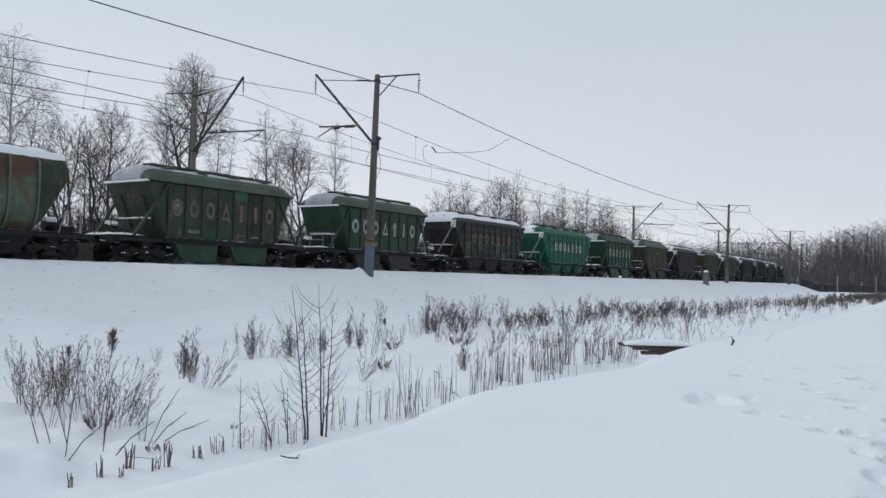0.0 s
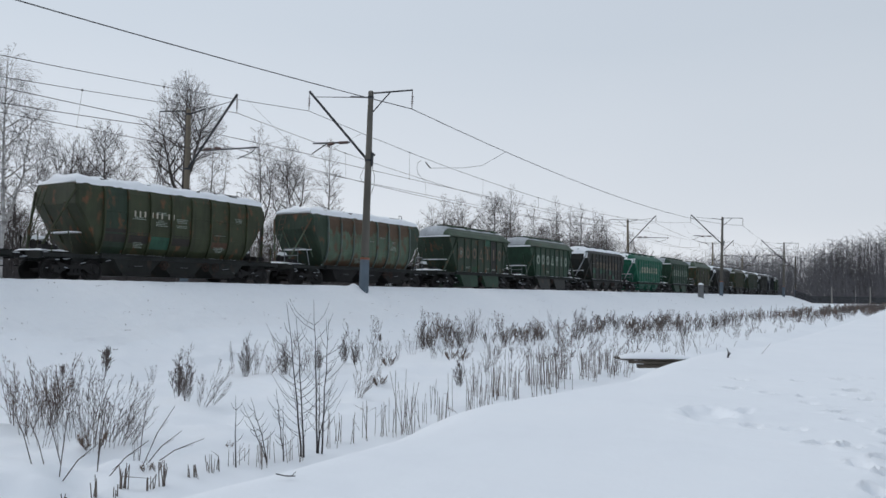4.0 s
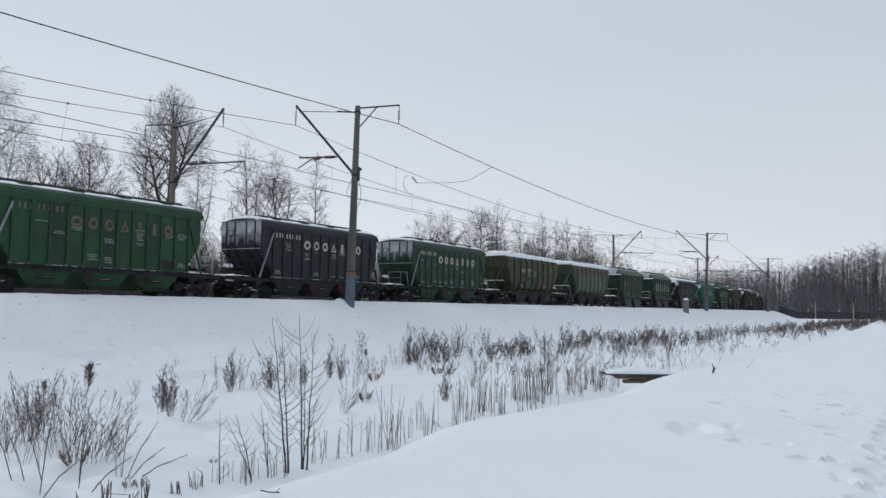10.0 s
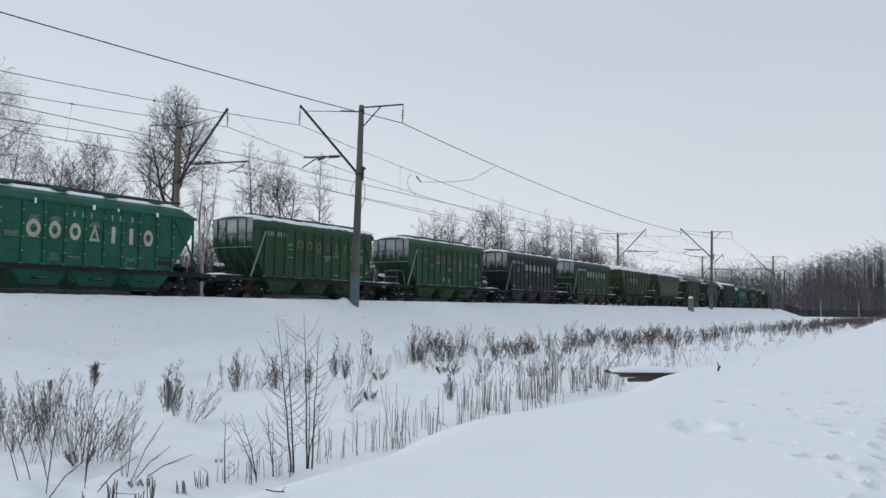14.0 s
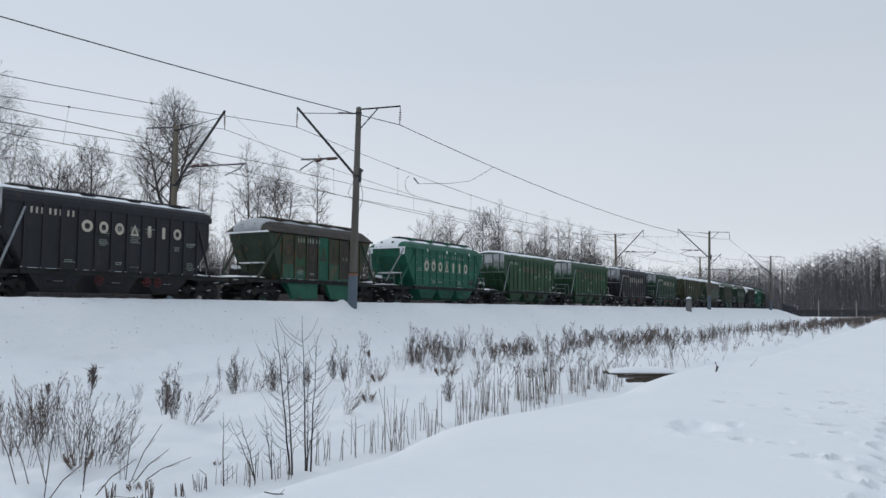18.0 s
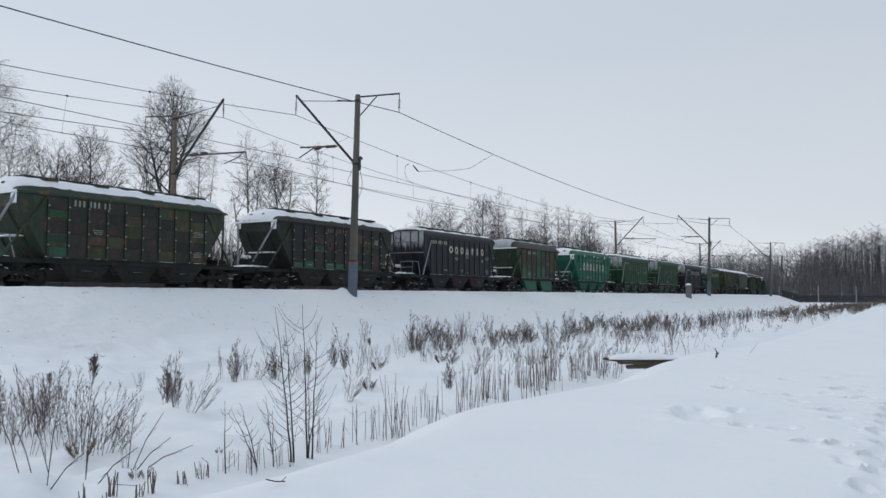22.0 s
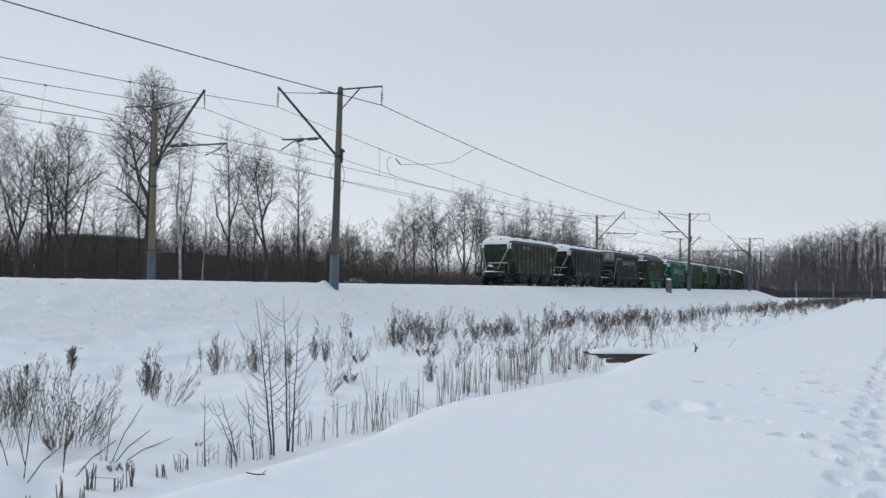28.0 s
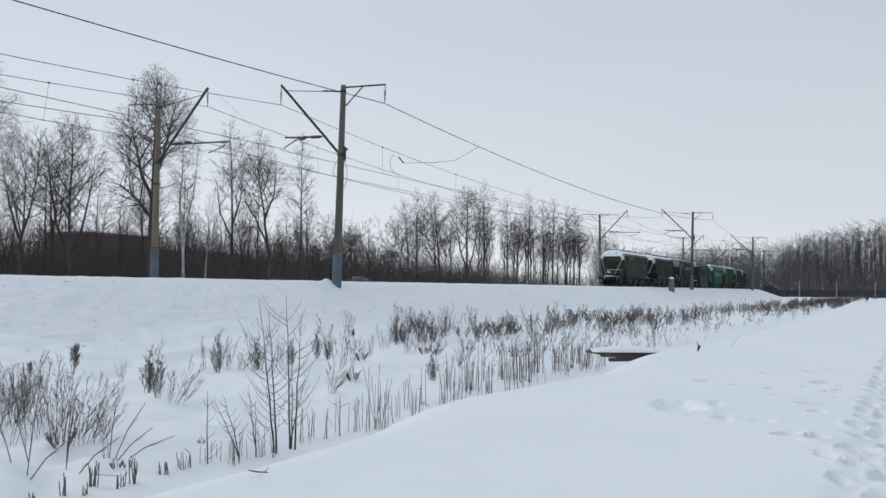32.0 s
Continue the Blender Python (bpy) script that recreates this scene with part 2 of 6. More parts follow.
class Form:
    """Collects vertices and faces for one mesh."""

    def __init__(self):
        self.v, self.f, self.rods = [], [], []

    def add(self, verts, faces):
        n = len(self.v)
        self.v.extend(verts)
        self.f.extend([tuple(i + n for i in f) for f in faces])
        return self

    def box(self, c, s, turn=None, bevel=0.0):
        """A box round c of full size s; turn: an Euler in degrees. A bevel chamfers its upright edges."""
        hx, hy, hz = s[0] / 2, s[1] / 2, s[2] / 2
        if bevel:
            k = min(bevel, hx * 0.9, hy * 0.9)
            ring = [(-hx, -hy + k), (-hx + k, -hy), (hx - k, -hy), (hx, -hy + k), (hx, hy - k), (hx - k, hy), (-hx + k, hy), (-hx, hy - k)]
        else:
            ring = [(-hx, -hy), (hx, -hy), (hx, hy), (-hx, hy)]
        n = len(ring)
        vs = [(x, y, -hz) for x, y in ring] + [(x, y, hz) for x, y in ring]
        if turn:
            m = Euler([radians(a) for a in turn]).to_matrix()
            vs = [tuple(m @ Vector(p)) for p in vs]
        vs = [(p[0] + c[0], p[1] + c[1], p[2] + c[2]) for p in vs]
        fs = [tuple(range(n))[::-1], tuple(range(n, 2 * n))] + [(i, (i + 1) % n, (i + 1) % n + n, i + n) for i in range(n)]
        return self.add(vs, fs)

    def tube(self, pts, radii, sides=5, caps=True):
        """A tapering tube along points."""
        if isinstance(radii, (int, float)):
            radii = [radii] * len(pts)
        if sides == 3 and not caps:     # fine twigs and stalks, skinned all at once
            for a, b, ra, rb in zip(pts[:-1], pts[1:], radii[:-1], radii[1:]):
                self.rods.append((a[0], a[1], a[2], b[0], b[1], b[2], ra, rb))
            return self
        pts = [Vector(p) for p in pts]
        vs, fs = [], []
        for i, p in enumerate(pts):
            d = (pts[min(i + 1, len(pts) - 1)] - pts[max(i - 1, 0)])
            d = d.normalized() if d.length > 1e-9 else Vector((0, 0, 1))
            ref = Vector((0, 0, 1)) if abs(d.z) < 0.9 else Vector((1, 0, 0))
            u = d.cross(ref).normalized()
            w = d.cross(u)
            for k in range(sides):
                a = 2 * math.pi * k / sides
                q = p + (u * math.cos(a) + w * math.sin(a)) * radii[i]
                vs.append((q.x, q.y, q.z))
        for i in range(len(pts) - 1):
            for k in range(sides):
                a, b = i * sides + k, i * sides + (k + 1) % sides
                fs.append((a, b, b + sides, a + sides))
        if caps and sides > 2:
            fs.append(tuple(range(sides))[::-1])
            fs.append(tuple(range((len(pts) - 1) * sides, len(pts) * sides)))
        return self.add(vs, fs)

    def loft(self, rings, caps=True, closed=True):
        """Skin over rings of equal length."""
        n = len(rings[0])
        vs = [tuple(p) for r in rings for p in r]
        fs = []
        last = n if closed else n - 1
        for i in range(len(rings) - 1):
            for k in range(last):
                a, b = i * n + k, i * n + (k + 1) % n
                fs.append((a, b, b + n, a + n))
        if caps and closed:
            fs.append(tuple(range(n))[::-1])
            fs.append(tuple(range((len(rings) - 1) * n, len(rings) * n)))
        return self.add(vs, fs)

    def disc(self, c, r, depth, axis="y", sides=14):
        ring = []
        for s in (-depth / 2, depth / 2):
            row = []
            for k in range(sides):
                a = 2 * math.pi * k / sides
                p = (r * math.cos(a), s, r * math.sin(a)) if axis == "y" else (s, r * math.cos(a), r * math.sin(a))
                row.append((c[0] + p[0], c[1] + p[1], c[2] + p[2]))
            ring.append(row)
        return self.loft(ring)

    def hoop(self, c, r, thick, sides=14, spokes=3):
        """A handwheel in the x-z plane."""
        pts = [(c[0] + r * math.cos(2 * math.pi * k / sides), c[1], c[2] + r * math.sin(2 * math.pi * k / sides)) for k in range(sides + 1)]
        self.tube(pts, thick, 4, False)
        for k in range(spokes):
            a = math.pi * k / spokes + 0.3
            self.tube([(c[0] - r * math.cos(a), c[1], c[2] - r * math.sin(a)), (c[0] + r * math.cos(a), c[1], c[2] + r * math.sin(a))], thick * 0.8, 4, False)
        return self

    def place(self, other, x, y, z):
        """Takes over another form, moved."""
        self.add([(a + x, b + y, c + z) for a, b, c in other.v], other.f)
        self.rods.extend([(a + x, b + y, c + z, d + x, e + y, g + z, ra, rb) for a, b, c, d, e, g, ra, rb in other.rods])
        return self

    def top(self):
        return max([p[2] for p in self.v] + [q[5] for q in self.rods])

    def skin_rods(self):
        """Vertices and quads of all three-sided rods."""
        q = np.array(self.rods)
        a, b = q[:, :3], q[:, 3:6]
        d = b - a
        d /= np.maximum(np.linalg.norm(d, axis=1, keepdims=True), 1e-9)
        ref = np.where(np.abs(d[:, 2:3]) < 0.9, np.array([[0.0, 0.0, 1.0]]), np.array([[1.0, 0.0, 0.0]]))
        u = np.cross(d, ref)
        u /= np.linalg.norm(u, axis=1, keepdims=True)
        w = np.cross(d, u)
        vs = np.zeros((len(q), 6, 3))
        for k in range(3):
            o = u * math.cos(2.0944 * k) + w * math.sin(2.0944 * k)
            vs[:, k] = a + o * q[:, 6:7]
            vs[:, 3 + k] = b + o * q[:, 7:8]
        base = (np.arange(len(q)) * 6)[:, None, None]
        quads = base + np.array([[0, 1, 4, 3], [1, 2, 5, 4], [2, 0, 3, 5]])[None]
        return vs.reshape(-1, 3), quads.reshape(-1, 4)

    def mesh(self, name, smooth=False):
        me = bpy.data.meshes.new(name)
        if self.rods and not self.v:
            co, quads = self.skin_rods()
            me.vertices.add(len(co))
            me.vertices.foreach_set("co", co.ravel())
            me.loops.add(quads.size)
            me.loops.foreach_set("vertex_index", quads.ravel())
            me.polygons.add(len(quads))
            me.polygons.foreach_set("loop_start", np.arange(0, quads.size, 4))
            me.update(calc_edges=True)
            return me
        if self.rods:
            co, quads = self.skin_rods()
            self.add([tuple(p) for p in co.tolist()], [tuple(p) for p in quads.tolist()])
            self.rods = []
        me.from_pydata([tuple(p) for p in self.v], [], self.f)
        if smooth:
            me.polygons.foreach_set("use_smooth", [True] * len(me.polygons))
        me.update()
        return me


def part(name, form, material, parent, label="", smooth=False, kind=""):
    """One mesh object under a thing or under a part."""
    me = form.mesh(name, smooth) if isinstance(form, Form) else form
    if not me.materials:
        me.materials.append(material)
    ob = new(name, me)
    ob.parent = parent
    return tagged(ob, label, "", "", kind)


def thing(name, label, category, group="", kind="", at=None):
    ob = new(name)
    ob.empty_display_size = 0.3
    if at is not None:
        ob.matrix_basis = at
    return tagged(ob, label, category, group, kind)


def solid(name, form, material, label, category, group="", kind="", smooth=False):
    me = form.mesh(name, smooth)
    me.materials.append(material)
    return tagged(new(name, me), label, category, group, kind)

# ---------------------------------------------------------------- the line and the lie of the land
TRACK_Y = 32.2          # axis of the track that the train runs on; rail tops are z = 0
FAR_TRACK = 4.1         # the second track lies that far behind
STEP = 0.5
ARC = np.arange(-320.0, 900.0, STEP)


def bend(s):
    """Curvature of the line: straight, then a very wide left bend, then a tighter one."""
    return np.where(s < 40, 0.0, np.where(s < 165, 1 / 2750, np.where(s < 185, 1 / 2750 + (s - 165) / 20 * (1 / 400 - 1 / 2750), np.where(s < 420, 1 / 400, 0.0))))


HEADING = np.cumsum(bend(ARC)) * STEP
LINE_X = np.cumsum(np.cos(HEADING)) * STEP
LINE_Y = np.cumsum(np.sin(HEADING)) * STEP
ZERO = int(np.argmin(abs(ARC)))
LINE_X -= LINE_X[ZERO]
LINE_Y += TRACK_Y - LINE_Y[ZERO]


def on_line(s, side=0.0):
    """The point of the line at arc s, side metres to its left, and the heading."""
    h = float(np.interp(s, ARC, HEADING))
    return float(np.interp(s, ARC, LINE_X)) - side * math.sin(h), float(np.interp(s, ARC, LINE_Y)) + side * math.cos(h), h


def hash2(ix, iy, seed):
    n = np.sin(ix * 127.1 + iy * 311.7 + seed * 74.7) * 43758.5453
    return n - np.floor(n)


def vnoise(x, y, seed=0):
    """Smooth value noise from -1 to 1."""
    ix, iy = np.floor(x), np.floor(y)
    fx, fy = x - ix, y - iy
    fx, fy = fx * fx * (3 - 2 * fx), fy * fy * (3 - 2 * fy)
    a, b = hash2(ix, iy, seed), hash2(ix + 1, iy, seed)
    c, d = hash2(ix, iy + 1, seed), hash2(ix + 1, iy + 1, seed)
    return 2 * (a + (b - a) * fx + (c - a) * fy + (a - b - c + d) * fx * fy) - 1


def smooth01(t):
    t = np.clip(t, 0, 1)
    return t * t * (3 - 2 * t)


def bank_edge(x):
    """How far from the camera's terrace its edge above the ditch runs."""
    u = [0, 4.2, 6.2, 8.3, 10.5, 11.6, 13.2, 15.8, 18, 20.5, 24, 29, 45, 128, 200, 300]
    v = [4.9, 4.92, 4.92, 5.1, 5.75, 5.72, 5.3, 4.95, 5.3, 5.65, 5.7, 5.15, 5.4, 8.3, 11.5, 16]
    return sum(np.interp(x + k * 0.35, u, v) for k in (-2, -1, 0, 1, 2)) / 5


rnd = random.Random(5)
DENTS = [(11.4, 2.95, 0.58, 0.30, 0.10, 0.22), (12.0, 2.55, 0.4, 0.08, 0.04, 0.1)]   # x, y, half length, half width, depth, turn
for k in range(64):     # the trodden path along the terrace
    x = 4.6 + k * 0.40
    DENTS.append((x + rnd.uniform(-.08, .08), 0.50 + 0.11 * (-1) ** k + 0.0165 * (x - 8) * (x < 18) + 0.16 * (x > 18) + rnd.uniform(-.06, .06), rnd.uniform(.13, .18), rnd.uniform(.07, .10), rnd.uniform(.09, .16), rnd.uniform(-.4, .4)))
    if k < 50:
        DENTS.append((x + 0.2, 0.14 + rnd.uniform(-.16, .14), 0.17, 0.09, rnd.uniform(.06, .12), rnd.uniform(-.5, .5)))
for cx, cy in ((10.7, 2.2), (10.75, 1.75), (9.85, 1.35), (9.7, 1.0), (8.9, 0.85), (16.5, 3.6), (15.0, 3.45), (14.5, 2.7), (14.5, 2.15), (13.4, 1.9), (12.6, 1.5), (11.9, 1.2), (16.9, 2.6), (17.6, 2.0), (18.4, 1.5), (15.8, 1.6), (14.6, 1.3)):
    for q in range(2):  # footprints that leave the path
        DENTS.append((cx + rnd.uniform(-.12, .12), cy + rnd.uniform(-.06, .06), rnd.uniform(.12, .19), rnd.uniform(.07, .11), rnd.uniform(.06, .11), rnd.uniform(0, 3)))
for k in range(26):
    DENTS.append((rnd.uniform(11, 21), rnd.uniform(0.8, 1.9), rnd.uniform(.08, .16), rnd.uniform(.05, .09), rnd.uniform(.03, .07), rnd.uniform(0, 3)))


def land(x, y):
    """Height of the snow."""
    x, y = np.asarray(x, float), np.asarray(y, float)
    d = (y - np.interp(x, LINE_X[:1200], LINE_Y[:1200])) * np.cos(np.interp(x, LINE_X[:1200], HEADING[:1200]))
    prof_d = [-60, -13.5, -10.5, -5.2, -4.2, -3.3, -2.2, 7.6, 8.9, 10.5, 15, 60]
    prof_z = [-2.62, -2.55, -2.15, -0.32, -0.02, 0.07, -0.10, -0.10, 0.08, -0.12, -1.45, -1.5]
    bed = np.interp(d, prof_d, prof_z)
    bed = bed + 0.05 * vnoise(x * 0.5, y * 0.5, 3) * smooth01((-d - 3.5) / 3) + (0.05 * vnoise(x * 1.7, y * 1.9, 4) + 0.05 * vnoise(x * 2.6 + y, y * 4.2, 15)) * smooth01((-d - 2.8) / 1.6)
    edge = bank_edge(x)
    t = (y - edge)
    lip = np.where(t < 0, 0, -0.95 * smooth01((t + 0.05) / 2.6))
    fade = 1 - smooth01((x - 170) / 60)
    terrace = -1.85 + lip * fade + 0.03 * vnoise(x * 0.35, y * 0.35, 1) + 0.012 * vnoise(x * 1.4, y * 1.4, 2)
    terrace = terrace + 0.05 * np.exp(-((t + 0.5) / 0.5) ** 2) * vnoise(x * 0.6, y * 0 + 3.1, 6)
    blend = smooth01((y - edge - 2.2) / 2.5) * fade
    hummock = 0.11 * vnoise(x * 0.4, y * 0.4, 7) + 0.10 * vnoise(x * 1.1, y * 1.1, 8) + 0.05 * vnoise(x * 2.6, y * 2.6, 9)
    floor_ = bed + hummock * smooth01((-d - 8) / 4) * smooth01((t - 0.5) / 2)
    floor_ = floor_ + 0.10 * vnoise(x * 2.1, y * 2.1, 31) * smooth01((9.0 - x) / 2) * smooth01((y - 7.6) / .8) * smooth01((12.0 - y) / 2)
    z = np.where(d > -15, np.maximum(terrace * (1 - blend) + floor_ * blend, np.where(d > -12, bed, -9)), terrace * (1 - blend) + floor_ * blend)
    z = z + 0.34 * np.exp(-((x - 34.75) / 0.55) ** 2 - ((y - 27.5) / 0.42) ** 2)
    near = (x > 2) & (x < 34) & (y > -2) & (y < 5)
    if near.any():
        zz = np.zeros_like(z)
        for cx, cy, a, b, dep, turn in DENTS:
            sel = near & (abs(x - cx) < 3 * a) & (abs(y - cy) < 3 * a)
            if not sel.any():
                continue
            dx, dy = x[sel] - cx, y[sel] - cy
            u, v = dx * math.cos(turn) + dy * math.sin(turn), -dx * math.sin(turn) + dy * math.cos(turn)
            r = np.sqrt((u / a) ** 2 + (v / b) ** 2) * (1 + 0.22 * vnoise(x[sel] * 7, y[sel] * 7, 11))
            zz[sel] += -dep * np.exp(-r ** 4) + 0.28 * dep * np.exp(-((r - 1.35) / 0.35) ** 2)
        trench = np.exp(-((y - 0.26 - 0.0165 * np.clip(x - 8, 0, 10) - 0.06 * vnoise(x * 2, x * 0, 13)) / 0.40) ** 4)
        rough = trench * 0.03 * vnoise(x * 5, y * 5, 14)
        z = z + np.where(near, np.clip(zz, -0.24, 0.09) - 0.07 * trench * smooth01((x - 3) / 2) * smooth01((33 - x) / 6) + rough, 0)
    return z


def land_at(x, y):
    return float(land(np.array([x]), np.array([y]))[0])


def lands(spots):
    """Heights under many places at once."""
    q = np.array(spots, float)
    return land(q[:, 0], q[:, 1]).tolist()


def make_ground():
    grow = [26.0]
    while grow[-1] < 300:
        grow.append(grow[-1] + 0.09 + (grow[-1] - 26) * 0.018)
    xs = np.array([-2600, -1200, -600, -300, -160, -100, -70, -50, -40] + list(np.arange(-30, 3, 0.6)) + list(np.arange(3, 16, 0.05)) + list(np.arange(16, 26, 0.08)) + grow + [340, 400, 500, 700, 1000, 1500, 2600])
    ys = np.array([-2600, -1200, -600, -300, -160, -90, -60, -40, -28] + list(np.arange(-20, -1, 1.2)) + list(np.arange(-1, 4, 0.05)) + list(np.arange(4, 6.6, 0.08)) + list(np.arange(6.6, 29, 0.2)) + list(np.arange(29, 60, 0.6)) + list(np.arange(60, 140, 4)) + [150, 180, 220, 280, 400, 600, 1000, 1600, 2600])
    gx, gy = np.meshgrid(xs, ys, indexing="ij")
    gz = land(gx.ravel(), gy.ravel())
    me = bpy.data.meshes.new("ground")
    nx, ny = len(xs), len(ys)
    co = np.stack([gx.ravel(), gy.ravel(), gz], 1)
    i, j = np.meshgrid(np.arange(nx - 1), np.arange(ny - 1), indexing="ij")
    a = (i * ny + j).ravel()
    quads = np.stack([a, a + ny, a + ny + 1, a + 1], 1)
    me.vertices.add(len(co))
    me.vertices.foreach_set("co", co.ravel())
    me.loops.add(quads.size)
    me.loops.foreach_set("vertex_index", quads.ravel())
    me.polygons.add(len(quads))
    me.polygons.foreach_set("loop_start", np.arange(0, quads.size, 4))
    me.polygons.foreach_set("use_smooth", np.ones(len(quads), bool))
    me.update(calc_edges=True)
    me.validate()
    me.materials.append(SNOW)
    me.materials.append(CRUST)
    cx, cy = ((gx[:-1, :-1] + gx[1:, 1:]) / 2).ravel(), ((gy[:-1, :-1] + gy[1:, 1:]) / 2).ravel()
    off = cy - np.interp(cx, LINE_X[:1200], LINE_Y[:1200]) + 0.8 * vnoise(cx * 0.3, cy * 0.3, 21)
    me.polygons.foreach_set("material_index", ((off > -9.5) & (off < 12)).astype(np.int32))
    tagged(new("ground", me), "deep snow over terrace, ditch and railway embankment, with footprints", "ground", kind="structure")


make_ground()


def make_track(name, side, label):
    root = thing(name, label, "railway track", "railway tracks", "structure")
    for off in (-0.76, 0.76):
        f = Form()
        rings = []
        for s in np.concatenate([np.arange(-150, 40, 10), np.arange(40, 420, 4)]):
            x, y, h = on_line(s, side + off)
            prof = [(-0.075, -0.17), (0.075, -0.17), (0.075, -0.155), (0.012, -0.13), (0.012, -0.045), (0.036, -0.035), (0.036, -0.004), (0.028, 0), (-0.028, 0), (-0.036, -0.004), (-0.036, -0.035), (-0.012, -0.045), (-0.012, -0.13), (-0.075, -0.155)]
            rings.append([(x - u * math.sin(h), y + u * math.cos(h), w) for u, w in prof])
        f.loft(rings)
        part("rail", f, RAILSTEEL, root)
    return root


make_track("railway_track", 0.0, "worn steel rails half buried in snow on the embankment")
make_track("railway_track", FAR_TRACK, "second pair of steel rails in snow behind the train")

# ---------------------------------------------------------------- hopper wagons
GREEN = paint("bottle_green_paint", (0.0164, 0.0508, 0.0295), 0.05)
GREEN_OLD = paint("old_dull_green_paint", (0.0262, 0.0476, 0.0295), 0.35)
GREEN_GRASS = paint("grass_green_paint", (0.0165, 0.0680, 0.0290), 0.0)
TEAL = paint("bright_teal_green_paint", (0.0066, 0.1107, 0.0656), 0.1)
OLIVE = paint("olive_green_paint", (0.0410, 0.0508, 0.0246), 0.35)
BLACK = paint("blue_black_paint", (0.0164, 0.0189, 0.0246), 0.1, rust=(0.05, 0.04, 0.035))
SOOT = paint("sooty_dark_paint", (0.0175, 0.0205, 0.0185), 0.35, rust=(0.06, 0.04, 0.03))
UMBER = paint("sooty_brown_paint", (0.031, 0.027, 0.022), 0.35, rust=(0.07, 0.045, 0.03))
BROWN = paint("brown_roof_paint", (0.0492, 0.0426, 0.0344), 0.3)
RUST = paint("heavily_rusted_sheet", (0.092, 0.052, 0.031), 0.5, rust=(0.072, 0.033, 0.020))
MINT = paint("pale_mint_paint", (0.092, 0.138, 0.092), 0.66, rust=(0.105, 0.066, 0.040), bands=((3.05, 3.25), (1.75, 1.45)))
PATCH = paint("fresh_teal_patch_paint", (0.0287, 0.1025, 0.0656), 0.25)
PALEMINT = paint("pale_grey_mint_paint", (0.115, 0.150, 0.135), 0.3)
TAN = paint("tan_primer_patch", (0.062, 0.046, 0.029), 0.5)
ROOFGREEN = paint("grey_green_roof_paint", (0.066, 0.100, 0.066), 0.15)

FROSTED = {m.name: paint("rime_on_" + m.name, c, 0.05, 0.8, rust=(0.52, 0.54, 0.56), streak=0.3, bands=((3.0, 3.7),))
           for m, c in ((GREEN, (0.0164, 0.0508, 0.0295)), (GREEN_GRASS, (0.0165, 0.068, 0.029)), (BLACK, (0.0164, 0.0189, 0.0246)))}
GRIME = plain("grimy_dark_frame_paint", (0.021, 0.023, 0.022), 0.8, 0, 6, 0.45)

KINDS = {
    # overall length, half length of the top, of the foot, half width, sill, eave, side panels
    "long": (14.54, 5.40, 4.10, 1.52, 1.22, 3.86, 9),
    "short": (13.09, 4.56, 3.46, 1.50, 1.25, 3.86, 7),
    "tall": (14.54, 5.22, 4.35, 1.50, 1.20, 3.92, 11),
    "round": (14.54, 5.38, 4.10, 1.55, 1.20, 4.00, 7),
}
SHARED = {}


def shared(key, make):
    """Mesh data common to alike parts."""
    if key not in SHARED:
        SHARED[key] = make()
    return SHARED[key]


def bogie_mesh():
    f = Form()
    for s in (-1, 1):
        y = s * 1.02
        f.box((0, y, 0.62), (1.5, 0.13, 0.16), bevel=0.03)
        for e in (-1, 1):
            f.box((e * 0.92, y, 0.55), (0.34, 0.16, 0.26), bevel=0.04)
            f.box((e * 0.62, y, 0.47), (0.40, 0.11, 0.12), (0, e * 28, 0))
            f.box((e * 0.55, y, 0.70), (0.55, 0.11, 0.10), (0, -e * 16, 0))
            f.disc((e * 0.92, s * 1.12, 0.475), 0.11, 0.08, sides=10)
        f.box((0, y, 0.33), (0.72, 0.14, 0.10))
        for k in (-0.18, 0, 0.18):
            f.tube([(k, y, 0.36), (k, y, 0.60)], 0.075, 6)
        f.box((0, y, 0.80), (0.24, 0.20, 0.10))
    f.box((0, 0, 0.78), (0.42, 2.1, 0.20), bevel=0.05)
    return f.mesh("bogie")


def wheelset_mesh():
    f = Form()
    f.tube([(0, -1.05, 0), (0, 1.05, 0)], 0.08, 8)
    for s in (-1, 1):
        ring = []
        for y, r in ((s * 0.70, 0.40), (s * 0.70, 0.50), (s * 0.735, 0.49), (s * 0.745, 0.475), (s * 0.83, 0.472), (s * 0.84, 0.40), (s * 0.80, 0.36), (s * 0.79, 0.16), (s * 0.86, 0.13)):
            ring.append([(r * math.cos(2 * math.pi * k / 20), y, r * math.sin(2 * math.pi * k / 20)) for k in range(20)])
        f.loft(ring)
        for k in range(4):
            a = math.pi * k / 2 + 0.4
            f.box((0.26 * math.cos(a), s * 0.795, 0.26 * math.sin(a)), (0.09, 0.03, 0.09), (0, -math.degrees(a), 0))
    return f.mesh("wheelset")


def coupler_mesh():
    f = Form()
    f.box((0.35, 0, 1.05), (0.7, 0.16, 0.18), bevel=0.03)
    f.box((0.62, 0, 1.05), (0.34, 0.34, 0.32), (0, 0, 12), bevel=0.06)
    f.box((0.02, 0, 1.05), (0.1, 0.55, 0.42), bevel=0.04)
    f.tube([(0.05, 0.3, 0.95), (0.35, 0.36, 0.6), (0.6, 0.34, 0.62)], 0.03, 6)
    return f.mesh("coupler")


